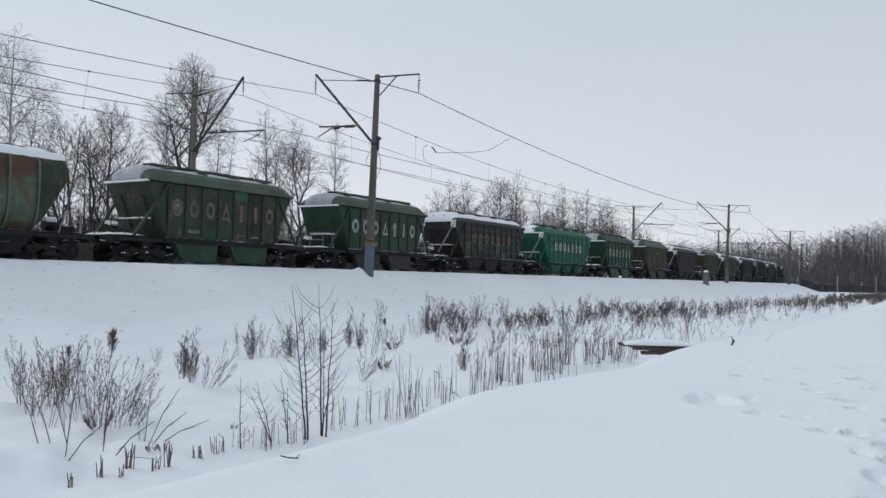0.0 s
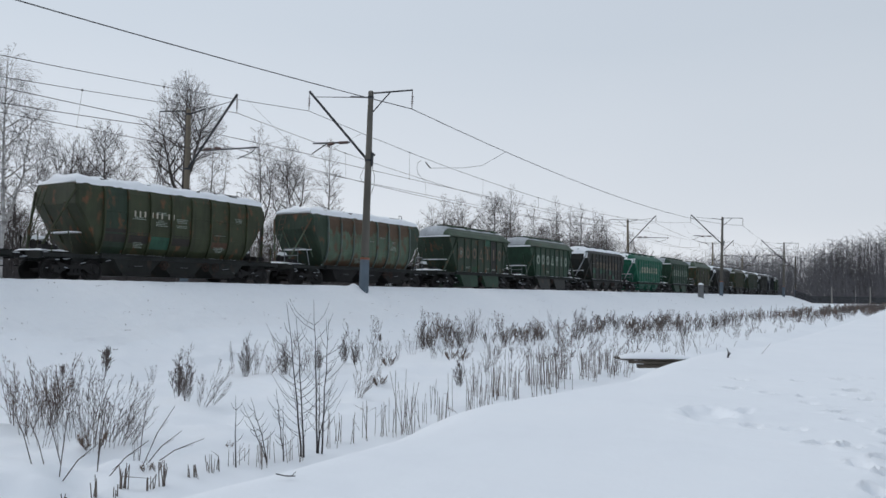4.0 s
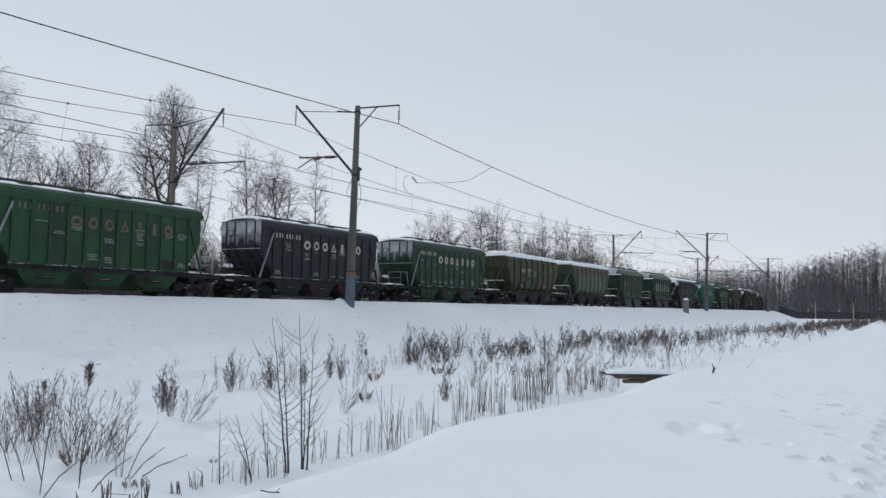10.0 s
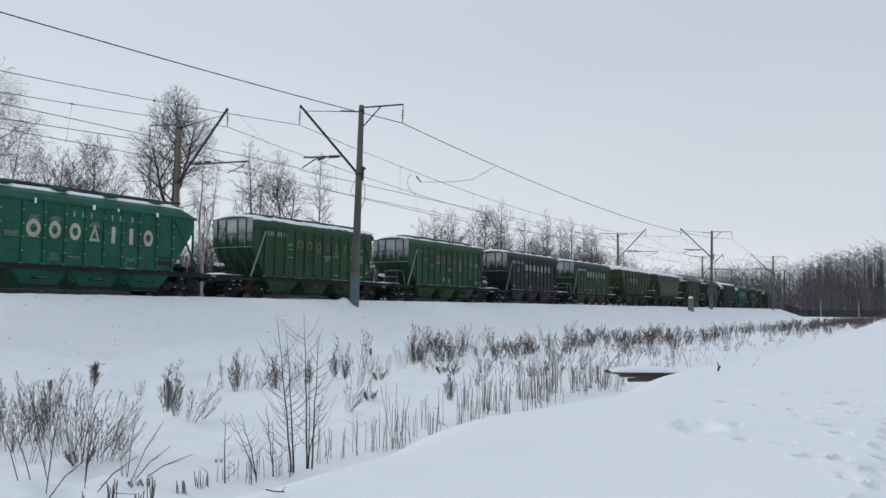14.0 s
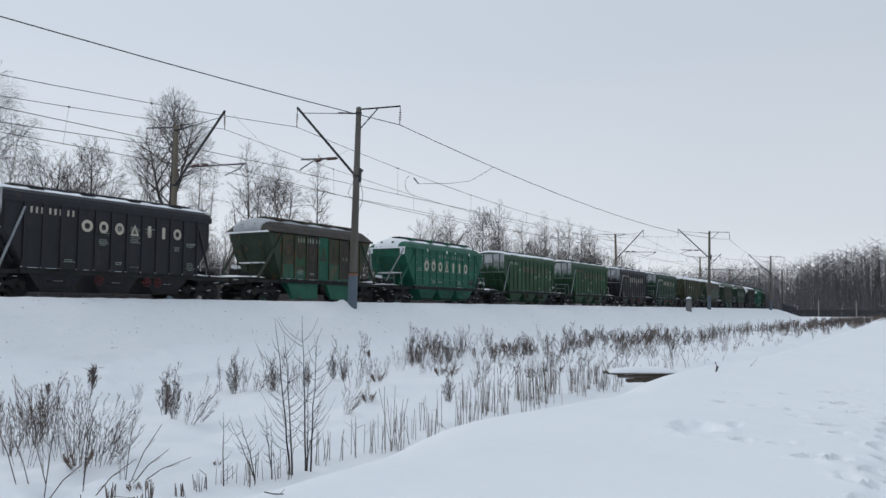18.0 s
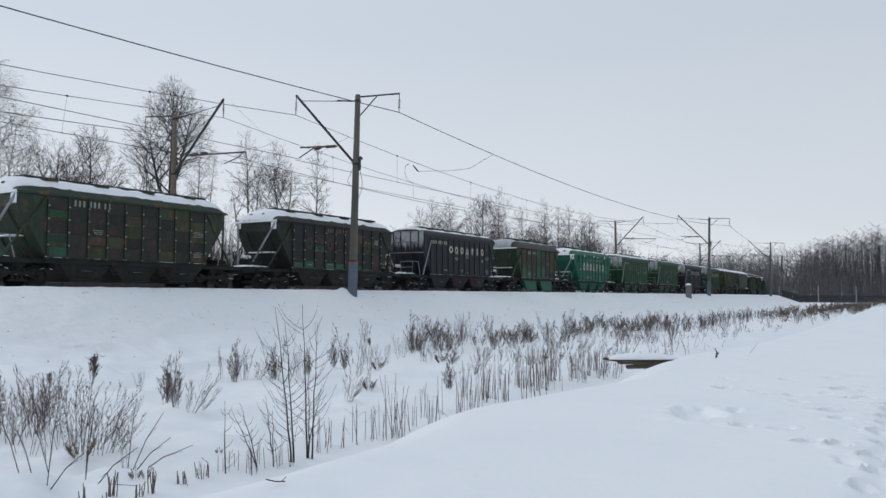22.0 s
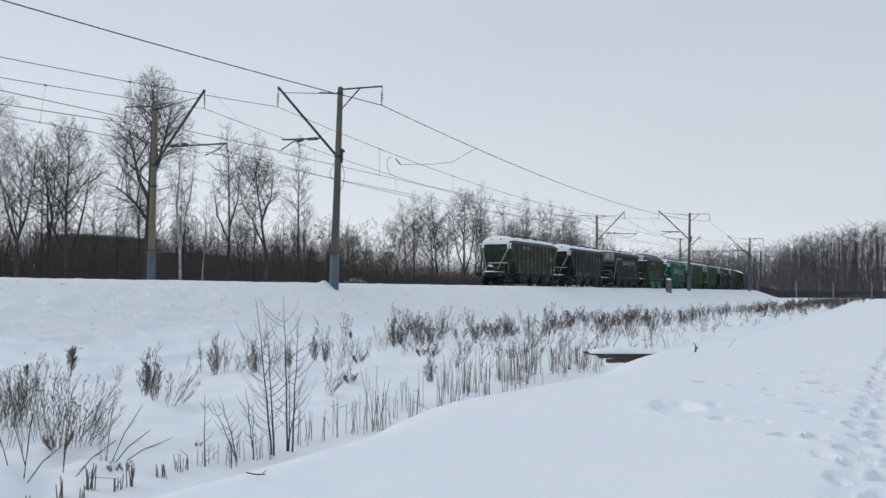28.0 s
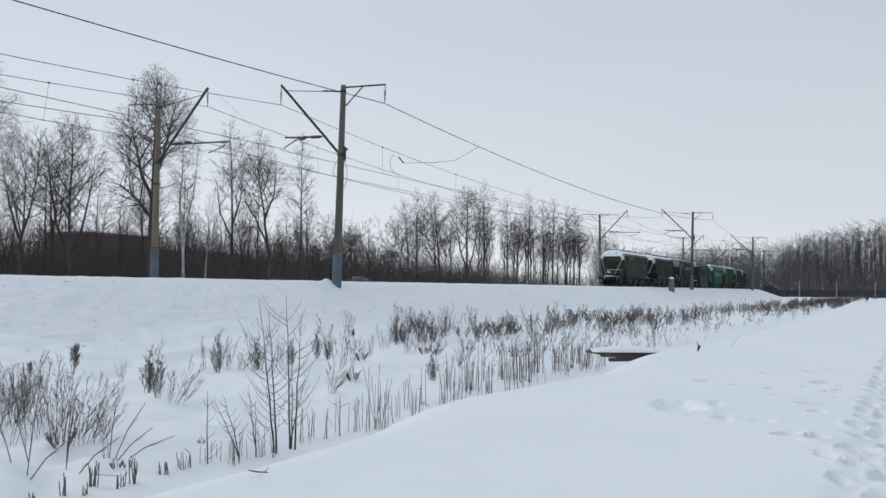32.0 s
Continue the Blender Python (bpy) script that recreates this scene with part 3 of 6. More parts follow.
def side_profile(kind):
    """The side wall's line from sill to eave, as (outward, up)."""
    _, _, _, w, zb, ze, _ = KINDS[kind]
    if kind == "round":
        return [(w - 0.42, zb), (w - 0.20, zb + 0.34), (w - 0.06, zb + 0.75), (w, zb + 1.25), (w, ze - 0.42), (w - 0.03, ze - 0.12), (w - 0.14, ze + 0.10)]
    if kind == "tall":
        return [(w, zb), (w, ze - 0.35), (w, ze - 0.1)]
    return [(w, zb), (w, zb + 1.2), (w, ze - 0.1)]


def half_length(kind, z):
    """How far the body reaches at height z."""
    _, lt, lb, _, zb, ze, _ = KINDS[kind]
    knee = {"long": ze - 0.62, "short": ze - 0.12, "tall": zb + 1.45, "round": ze - 0.75}[kind]
    low = lb - (0.15 if kind == "tall" else 0.0)
    if z >= knee:
        return lt
    return low + (lt - low) * (z - zb) / (knee - zb)


def body_form(kind):
    """The sheet body: sides, end slopes and the flat under the sills."""
    prof = side_profile(kind)
    levels = sorted({z for _, z in prof} | {half for half in ({"long": KINDS[kind][5] - 0.62, "short": KINDS[kind][5] - 0.12, "tall": KINDS[kind][4] + 1.45, "round": KINDS[kind][5] - 0.75}[kind],)})
    rings = []
    for z in levels:
        w = float(np.interp(z, [p[1] for p in prof], [p[0] for p in prof])) - 0.012
        h = half_length(kind, z)
        k = 0.10 if kind in ("tall", "round") and z > KINDS[kind][4] + 1 else 0.03
        rings.append([(-h, -w + k, z), (-h + k, -w, z), (h - k, -w, z), (h, -w + k, z), (h, w - k, z), (h - k, w, z), (-h + k, w, z), (-h, w - k, z)])
    return Form().loft(rings)


def roof_profile(kind):
    _, _, _, w, _, ze, _ = KINDS[kind]
    if kind == "short":     # sloped flanks, then a shallow arch
        return [(w + 0.13, ze - 0.06), (w + 0.13, ze), (w - 0.10, ze + 0.30), (w - 0.38, ze + 0.52), (w - 0.75, ze + 0.64), (0, ze + 0.72)]
    if kind == "tall":
        return [(w + 0.04, ze - 0.12), (w + 0.05, ze + 0.10), (w - 0.05, ze + 0.28), (w - 0.28, ze + 0.42), (w - 0.75, ze + 0.53), (0, ze + 0.58)]
    if kind == "round":
        return [(w - 0.15, ze + 0.06), (w - 0.22, ze + 0.16), (w - 0.45, ze + 0.28), (w - 0.8, ze + 0.36), (0.3, ze + 0.42), (0, ze + 0.43)]
    return [(w + 0.07, ze - 0.10), (w + 0.07, ze - 0.02), (w - 0.14, ze + 0.22), (w - 0.45, ze + 0.40), (w - 0.85, ze + 0.54), (0, ze + 0.62)]


def roof_rings(kind, lift=0.0, lumpy=0.0, seed=0, low=0):
    """Rings along the roof; the ends round off."""
    _, lt, _, _, _, ze, _ = KINDS[kind]
    prof = roof_profile(kind)[low:]
    reach = lt + {"short": 0.10, "long": 0.06, "tall": 0.02, "round": -0.05}[kind]
    stations = [(-1, 0.0), (-0.995, 0.35), (-0.97, 0.68), (-0.92, 0.90), (-0.86, 1.0)] if kind != "tall" else [(-1, 0.80), (-0.985, 0.92), (-0.96, 1.0), (-0.9, 1.0), (-0.85, 1.0)]
    stations = stations + [(k / 20, 1.0) for k in range(-16, 17)] + [(-a, b) for a, b in stations[::-1]]
    z0 = roof_profile(kind)[1][1]
    rings = []
    for k, (u, rise) in enumerate(stations):
        ring = []
        line = [(-y, z) for y, z in prof] + [(y, z) for y, z in prof[::-1][1:]]
        for j, (y, z) in enumerate(line):
            q = z0 + (z - z0) * rise if z > z0 else z
            squeeze = 1 - 0.10 * (1 - rise) * (1 if z > z0 + 0.02 else 0)
            jig = lumpy * float(noise.noise(Vector((u * 9 + seed * 3.1, y * 1.6, seed)))) if lumpy else 0
            edge = min(j, len(line) - 1 - j)
            up = lift * (0.25 if edge == 0 else 1.0)
            if lumpy and edge == 0:     # ragged lower edge
                squeeze *= 1 - 0.09 * abs(float(noise.noise(Vector((u * 17 + seed, y, 2.0 + seed)))))
            ring.append((u * reach, y * squeeze, q + up + jig * (0.6 if edge == 0 else 1.0)))
        rings.append(ring)
    return rings


def roof_form(kind):
    return Form().loft(roof_rings(kind), caps=True, closed=True)


def roof_snow_form(kind, lift, low, seed):
    top = roof_rings(kind, lift, lift * (0.8 if kind != "round" else 1.3), seed, low)
    bottom = roof_rings(kind, -0.02, 0, seed, low)
    f = Form()
    f.loft([a + b[::-1] for a, b in zip(top, bottom)])
    return f


def strip(profile, x0, x1, out, side, f=None, thick=0.02):
    """A plate that follows the side's profile between x0 and x1."""
    f = f or Form()
    rings = []
    for w, z in profile:
        rings.append([(x0, side * (w + out), z), (x1, side * (w + out), z), (x1, side * (w + out - thick), z), (x0, side * (w + out - thick), z)])
    return f.loft(rings)


def cut_profile(profile, z0, z1):
    zs = [p[1] for p in profile]
    ws = [p[0] for p in profile]
    mid = [p for p in profile if z0 < p[1] < z1]
    return [(float(np.interp(z0, zs, ws)), z0)] + mid + [(float(np.interp(z1, zs, ws)), z1)]


def glyph(f, x, z, w, h, y, side, form):
    """One painted sign as a plain shape: a ring, a wedge outline or an upright bar."""
    lo, hi = side * (y - 0.006), side * (y + 0.006)
    if form == "bar":
        f.box((x, side * y, z), (w * 0.36, 0.012, h))
        return
    n = 12 if form == "ring" else 3
    turn = math.pi / 2 if form == "wedge" else math.pi / n
    rings = []
    for yy, k in ((lo, 1.0), (hi, 1.0), (hi, 0.5), (lo, 0.5)):
        rings.append([(x + w / 2 * k * math.cos(2 * math.pi * j / n + turn) * (1.15 if n == 3 else 1), yy, z + (h / 2 * k * math.sin(2 * math.pi * j / n + turn) * (1.3 if n == 3 else 1)) - (h * .14 if n == 3 else 0)) for j in range(n)])
    f.loft(rings + rings[:1], caps=False)


def wagon(name, kind, label, body, roof, panels, snow=0.07, snow_low=2, letters=None, letter_z=None, letter_span=None, numbers=None, patches=(), wheels=RUSTY, chute=None, marks=4, seed=0, ends=None, runs=0, cells=None, rib_paint=None):
    """One hopper wagon on its bogies. panels: the paint of each side sheet in turn."""
    total, lt, lb, w, zb, ze, n = KINDS[kind]
    r = random.Random(seed)
    root = thing(name, label, "hopper wagon", "train of hopper wagons")
    prof = side_profile(kind)
    frame_half = total / 2 - 0.62
    base = ends or body
    part("body", body_form(kind), base, root)
    # underframe
    f = Form()
    for s in (-1, 1):
        f.box((0, s * (w - 0.08), zb - 0.09), (2 * lb + 0.1, 0.16, 0.18))
        f.box((0, s * (w - 0.02), zb + 0.01), (2 * lb + 0.24, 0.14, 0.035))
        f.box((0, s * 0.30, 1.0), (2 * frame_half, 0.12, 0.32))
        for e in (-1, 1):
            f.box((e * (lb + frame_half) / 2, s * 1.30, zb - 0.12), (frame_half - lb, 0.10, 0.16))
    for e in (-1, 1):
        f.box((e * frame_half, 0, 1.08), (0.14, 2.5, 0.28), bevel=0.03)
        f.box((e * (total / 2 - 2.25), 0, 0.98), (0.5, 2.4, 0.24))
    part("underframe", f, GRIME, root)
    # running gear
    for e in (-1, 1):
        bg = part("bogie", shared("bogie", bogie_mesh), IRON, root, "grimy cast steel bogie")
        bg.location = (e * (total / 2 - 2.25), 0, 0)
        for k in (-0.925, 0.925):
            ws = part("wheelset", shared("wheelset", wheelset_mesh), IRON, bg)
            ws.location = (k, 0, 0.475)
        cp = part("coupler", shared("coupler", coupler_mesh), IRON, root)
        cp.matrix_basis = pose(e * frame_half, 0, 0, 0, 0, 0 if e > 0 else 180)
        # end platform with its drift of snow
        f = Form().box((e * (frame_half - 0.75), 0, zb + 0.03), (1.5, 1.7 if kind != "short" else 2.6, 0.05))
        half = 0.82 if kind != "short" else 1.25
        part("end_platform", f, GRIME, root)
        f = Form()
        rings = []
        for k in range(9):
            u = k / 8
            x = e * (frame_half - 1.48 + 1.44 * u)
            ring = []
            for j in range(9):
                y = -half + 2 * half * j / 8
                bump = 0.06 + 0.12 * max(0.0, float(noise.noise(Vector((x * 1.3 + seed, y * 1.5, seed * 0.7)))) + 0.25)
                ring.append((x, y, zb + 0.055 + bump * math.sin(math.pi * min(1, max(0.02, u))) ** 0.4 * (1 if 0 < j < 8 else 0.15)))
            ring.append((x, half, zb + 0.05))
            ring.append((x, -half, zb + 0.05))
            rings.append(ring)
        if e < 0 or kind in ("short", "tall"):
            part("platform_snow", f.loft(rings), SNOW, root, "drifted snow")
        # end railing, brake gear and ladder
        f = Form()
        xr = e * (frame_half - 0.45)
        f.tube([(xr, -1.2, zb), (xr, -1.2, zb + 0.9), (xr - e * 0.7, -1.2, zb + 0.9), (xr - e * 0.95, -1.2, zb)], 0.028, 5)
        f.tube([(xr, -1.2, zb + 0.9), (xr, -0.2, zb + 0.9), (xr, -0.2, zb)], 0.028, 5)
        f.tube([(xr, -1.2, zb + 0.5), (xr, -0.2, zb + 0.5)], 0.022, 5)
        part("railing", f, FROST if seed % 2 else body, root)
        part("brake_cylinder", Form().disc((e * (frame_half - 0.85), 0.35, zb + 0.35), 0.22, 0.55, "x", 10), IRON, root)
        part("brake_box", Form().box((e * (frame_half - 0.7), -0.5, zb + 0.2), (0.7, 0.4, 0.22), bevel=0.04), IRON, root)
        f = Form().tube([(e * (frame_half - 0.2), 0.6, zb), (e * (frame_half - 0.2), 0.6, zb + 0.7)], 0.02, 5)
        f.hoop((e * (frame_half - 0.2), 0.6, zb + 0.72), 0.16, 0.015, 10, 2)
        part("brake_wheel", f, IRON, root)
        f = Form()
        f.disc((e * (frame_half - 0.85), 0.35, zb + 0.56), 0.16, 0.5, "x", 8)
        part("brake_snow", f, SNOW, root)
        f = Form()
        xt = e * (lt + 0.05)
        for y in (0.45, 0.85):
            f.tube([(e * (frame_half - 0.35), y, zb), (xt, y, ze + 0.05)], 0.022, 4)
        for k in range(9):
            u = (k + 0.5) / 9
            x = e * (frame_half - 0.35) + (xt - e * (frame_half - 0.35)) * u
            f.tube([(x, 0.45, zb + (ze - zb) * u), (x, 0.85, zb + (ze - zb) * u)], 0.014, 4)
        part("ladder", f, body, root)
        # struts between the roof's corners, the body and the frame
        for s in (-1, 1):
            f = Form()
            if kind in ("long", "round"):
                f.tube([(e * lt, s * (w - 0.12), ze - 0.15), (e * (frame_half - 0.35), s * 0.42, zb)], 0.055, 6)
                part("end_strut", f, FROST if (kind == "long" and e < 0) else body, root)
                f = Form()
            if kind != "round":
                top_x = lb + (0.05 if kind != "tall" else 0.10)
                f.tube([(e * top_x, s * (w + 0.06), ze - (0.14 if kind != "tall" else 0.3)), (e * (frame_half - 0.75), s * 1.38, zb)] if kind != "tall" else
                       [(e * (lb + 0.02), s * (w + 0.06), ze - 0.3), (e * (lt + 0.05), s * 1.45, zb)], 0.05 if kind != "short" else 0.07, 6)
                part("side_strut", f, FROST if (kind == "tall" and e < 0) else (GREEN_OLD if kind == "short" else body), root)
        # end wall details
        if kind == "tall":
            for y in (-1.05, -0.42, 0.42, 1.05):
                f = Form().box((e * (lt + 0.05), y, zb + 2.28), (0.09, 0.045, 1.66))
                rb = part("end_rib", f, body, root)
                part("lower_rib", Form().tube([(e * (lt + 0.05), y, zb + 1.46), (e * (lb + 0.15), y, zb + 0.3)], 0.06, 4), body, rb)
            for k, z in enumerate((zb + 1.55, zb + 2.30, zb + 3.05)):
                part("end_rail", Form().box((e * (lt + 0.06), 0, z), (0.10, 2 * w - 0.06, 0.04)), FROST, root)
            if e < 0:   # end sheets between the ribs, white with rime towards the top
                for y, dy in ((-1.27, 0.38), (-0.73, 0.56), (0.0, 0.78), (0.73, 0.56), (1.27, 0.38)):
                    for z, dz in ((zb + 2.68, 0.70), (zb + 1.93, 0.70)):
                        part("end_sheet", Form().box((e * (lt + 0.03), y, z), (0.03, dy, dz), bevel=0.012), FROSTED[body.name], root, "rime-covered sheet")
        else:
            if kind != "round":
                part("end_rail", Form().box((e * (lt + 0.05), 0, ze - 0.06), (0.12, 2 * w + 0.1, 0.09)), SNOW if e < 0 else body, root, "snow-crusted rail" if e < 0 else "")
            for y in (-0.75, 0.75):
                k = half_length(kind, zb + 0.5)
                part("end_rib", Form().tube([(e * (half_length(kind, ze - 0.65) + 0.03), y, ze - 0.65), (e * (k + 0.03), y, zb + 0.5)], 0.05, 4), body, root)
            if e < 0:
                f = Form().box((e * (half_length(kind, zb + 0.9) + 0.25), 0.0, zb + 0.9), (0.5, 1.7, 0.05))
                part("step_board", f, SNOW, root, "snow-covered step board")
        if kind == "long" and e < 0:
            for y, dy, dz in ((-1.3, 0.38, 0.40), (1.3, 0.3, 0.30)):
                part("frost_patch", Form().box((e * (lt + 0.02), y, ze - 0.12 - dz / 2), (0.04, dy, dz), bevel=0.015), SNOW, root)
    # side sheets, ribs and lettering
    pitch = 2 * lb / n
    for s in (-1, 1):
        for k in range(n):
            x0, x1 = -lb + k * pitch, -lb + (k + 1) * pitch
            m = panels[k % len(panels)]
            if cells and s < 0:    # sheets repainted cell by cell
                for q in range(5):
                    f = strip(cut_profile(prof, zb + 0.05 + (ze - zb - 0.17) * q / 5, zb + 0.03 + (ze - zb - 0.17) * (q + 1) / 5), x0 + 0.05, x1 - 0.05, 0.008, s)
                    part("panel", f, r.choice(cells), root)
                continue
            line = cut_profile(prof, zb + 0.05, prof[-1][1] - 0.02)
            if kind in ("long", "round"):   # pressed rows across each sheet
                rows_ = 5 if kind == "long" else 3
                ww, zz = [q[0] for q in line], [q[1] for q in line]
                extra = []
                for q in range(1, rows_):
                    z = zb + (ze - zb) * q / rows_
                    extra += [(float(np.interp(z + dz, zz, ww)) + up, z + dz) for dz, up in ((-.042, 0), (-.03, .016), (.03, .016), (.042, 0))]
                line = sorted([q for q in line if all(abs(q[1] - e[1]) > .05 for e in extra)] + extra, key=lambda q: q[1])
            f = strip(line, x0 + 0.03, x1 - 0.03, 0.006, s)
            part("panel", f, m, root)
        deep = 0.10 if kind == "round" else 0.065
        for k in range(n + 1):
            x = -lb + k * pitch
            f = strip(cut_profile(prof, zb - 0.02, prof[-1][1]), x - 0.04, x + 0.04, deep, s, thick=deep + 0.01)
            part("rib", f, rib_paint or body, root)
        if kind == "long" and s < 0:
            f = Form()
            for k in range(n + 1):
                for q in range(1, 5):
                    f.box((-lb + k * pitch, s * (w + 0.072), zb + (ze - zb) * q / 5 + 0.02), (0.07, 0.02, 0.06))
            part("bolts", f, FROST, root, kind="stuff")
        # snow lying on the sill ledge
        f = Form()
        for k in range(n + 1):
            f.box((-lb + k * pitch, s * (w + 0.01 - (0.4 if kind == "round" else 0)), zb + 0.06), (0.11, 0.09, 0.045))
        for k in range(n):
            x0 = -lb + k * pitch
            if r.random() < 0.45:
                f.box((x0 + pitch / 2, s * (w + 0.02 - (0.4 if kind == "round" else 0)), zb + 0.045), (pitch * r.uniform(.3, .8), 0.06, 0.022))
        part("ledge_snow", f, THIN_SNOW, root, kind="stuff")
        for k, z0, z1, m in patches:
            x0 = -lb + k * pitch
            f = strip(cut_profile(prof, zb + (ze - zb) * z0, zb + (ze - zb) * z1), x0 + 0.06, x0 + pitch - 0.06, 0.012, s)
            part("paint_patch", f, m, root)
        if letters:
            k0, k1 = letter_span
            f = Form()
            z = zb + (ze - zb) * letter_z
            h = {"short": 0.84, "long": 0.72, "tall": 0.52, "round": 0.4}[kind]
            lw = {"short": 0.60, "long": 0.56, "tall": 0.50, "round": 0.4}[kind]
            for q, form in enumerate(("ring", "ring", "ring", "wedge", "bar", "bar", "ring")):
                u = q if s < 0 else 6 - q
                x = -lb + pitch * (k0 + 0.5 + u * (k1 - k0) / 6)
                f = Form()
                glyph(f, x, z, lw * (1.1 if q == 0 else .92), h, w + 0.022, s, form)
                part("painted_sign", f, letters, root, "plain painted shape")
        if numbers:
            f = Form()
            z = zb + (ze - zb) * numbers[2]
            for q in range(8):
                x = -lb + pitch * (numbers[0] + 0.2) + (numbers[1] * pitch) * (q + 0.5 + (0.0 if q < 3 else 0.5 if q < 6 else 1.0)) / 9
                f.box((x, s * (w + 0.018), z), (0.085, 0.012, 0.25))
            part("painted_bars", f, numbers[3], root, "row of pale painted bars", kind="stuff")
        f = Form()
        for q in range(marks * 2):
            x = -lb + pitch * (r.randrange(n) + 0.5)
            z = zb + (ze - zb) * r.choice((0.10, 0.13, 0.42, 0.5, 0.58, 0.66))
            for j in range(r.randrange(1, 5)):
                run = pitch * r.uniform(.3, .62)
                at = x - run / 2
                while at < x + run / 2:
                    bit = r.uniform(.03, .12)
                    f.box((at + bit / 2, s * (w + 0.016 - (0.12 if kind == "round" and z < zb + 0.9 else 0)), z + j * 0.075), (bit, 0.010, 0.034))
                    at += bit + .03
        if marks:
            part("painted_bars", f, GHOST, root, kind="stuff")
        # lower hoppers, gates and handwheels
        if kind == "short":
            for e in (-1, 1):
                f = Form()
                xa, xb = e * 0.35, e * 3.0
                f.loft([[(xa, s * 1.42, zb - 0.1), (xb, s * 1.42, zb - 0.1), (xb, s * 0.9, zb - 0.1), (xa, s * 0.9, zb - 0.1)],
                        [(xa + e * 0.28, s * 1.62, 0.22), (xb - e * 0.35, s * 1.62, 0.22), (xb - e * 0.35, s * 1.5, 0.2), (xa + e * 0.28, s * 1.5, 0.2)]])
                part("side_chute", f, chute or body, root, "sloping discharge chute")
                f = Form().box(((xa + xb) / 2, s * 1.47, zb - 0.12), (abs(xb - xa) * 0.9, 0.1, 0.05))
                part("chute_hinge", f, IRON, root)
    if kind != "short":
        m = chute or body
        gates = (-2.75, 0.0, 2.75) if kind in ("tall",) else (-2.2, 0.35, 2.9)
        for x in gates:
            f = Form()
            a, b = 1.25, 0.62
            f.loft([[(x - a, -1.36, zb - 0.15), (x + a, -1.36, zb - 0.15), (x + a, 1.36, zb - 0.15), (x - a, 1.36, zb - 0.15)],
                    [(x - b, -1.18, 0.30), (x + b, -1.18, 0.30), (x + b, 1.18, 0.30), (x - b, 1.18, 0.30)]])
            part("bottom_hopper", f, m, root)
            f = Form().box((x, -1.30, 0.72), (0.8, 0.05, 0.06)).box((x, -1.27, 0.40), (1.5, 0.10, 0.10))
            part("hopper_gate", f, IRON, root)
            part("gate_snow", Form().box((x + 0.05, -1.33, 0.755), (0.42, 0.03, 0.010)), THIN_SNOW, root)
    else:
        f = Form().loft([[(-3.0, -0.9, zb - 0.1), (3.0, -0.9, zb - 0.1), (3.0, 0.9, zb - 0.1), (-3.0, 0.9, zb - 0.1)], [(-2.6, -0.3, 0.5), (2.6, -0.3, 0.5), (2.6, 0.3, 0.5), (-2.6, 0.3, 0.5)]])
        part("bottom_hopper", f, IRON, root)
    for x in ((-0.9, 1.55, 2.15) if kind != "short" else (0.0,)):
        for s in (-1, 1):
            f = Form().hoop((x, s * 1.50, 0.82), 0.20, 0.024)
            f.tube([(x, s * 1.50, 0.82), (x, s * 1.1, 0.82)], 0.03, 5)
            part("handwheel", f, wheels, root)
    # snow caught on bogies, couplings and steps
    f = Form()
    for e in (-1, 1):
        for q in range(8 if e < 0 else 4):
            x = e * (total / 2 - 2.25) + r.uniform(-1.55, 1.55)
            f.box((x, -r.uniform(1.10, 1.24), r.choice((0.52, 0.62, 0.80, 0.93)) + r.uniform(-.04, .04)), (r.uniform(.06, .22), r.uniform(.05, .12), r.uniform(.015, .035)), (r.uniform(-8, 8), r.uniform(-16, 16), r.uniform(-20, 20)))
        for q in range(5):
            x = e * (total / 2 - r.uniform(.1, .9))
            f.box((x, r.uniform(-1.2, .8), r.uniform(.92, 1.2)), (r.uniform(.08, .3), r.uniform(.08, .3), r.uniform(.02, .05)), (r.uniform(-10, 10), r.uniform(-10, 10), 0))
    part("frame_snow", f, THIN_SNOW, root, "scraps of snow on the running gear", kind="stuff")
    # roof, snow and walkway
    part("roof", roof_form(kind), roof, root)
    if snow:
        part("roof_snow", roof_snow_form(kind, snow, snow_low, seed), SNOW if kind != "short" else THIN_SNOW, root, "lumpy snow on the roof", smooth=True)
    top = roof_profile(kind)[-1][1]
    if kind != "round":
        part("roof_walkway", Form().box((0.25, -0.15, top + 0.13), (2 * lt - 1.3, 0.62, 0.045)).box((0.25, -0.45, top + 0.09), (2 * lt - 1.3, 0.05, 0.1)).box((0.25, 0.15, top + 0.09), (2 * lt - 1.3, 0.05, 0.1)), STEEL if kind != "short" else body, root, "dark roof walkway")
    else:
        part("roof_walkway", Form().box((lt - 1.6, -0.3, top + 0.15), (1.5, 0.5, 0.05)).tube([(lt - 1.0, -0.5, top + 0.1), (lt - 1.0, -0.5, top + 0.38), (lt - 0.7, -0.5, top + 0.38), (lt - 0.7, -0.5, top)], 0.03, 4), STEEL, root)
    for k in range(4):
        x = (-0.75 + 0.5 * k) * lt * 0.9
        for s in (-1, 1):
            part("hatch", Form().box((x, s * 0.78, top - 0.02), (0.62, 0.55, 0.12), bevel=0.08), roof, root)
    if kind != "round":
        for y in (-0.5, 0.4):
            f = Form().box((-lt * 0.985 - 0.05, y, ze + 0.26), (0.10, 0.16, 0.24))
            part("roof_bracket", f, body, root)
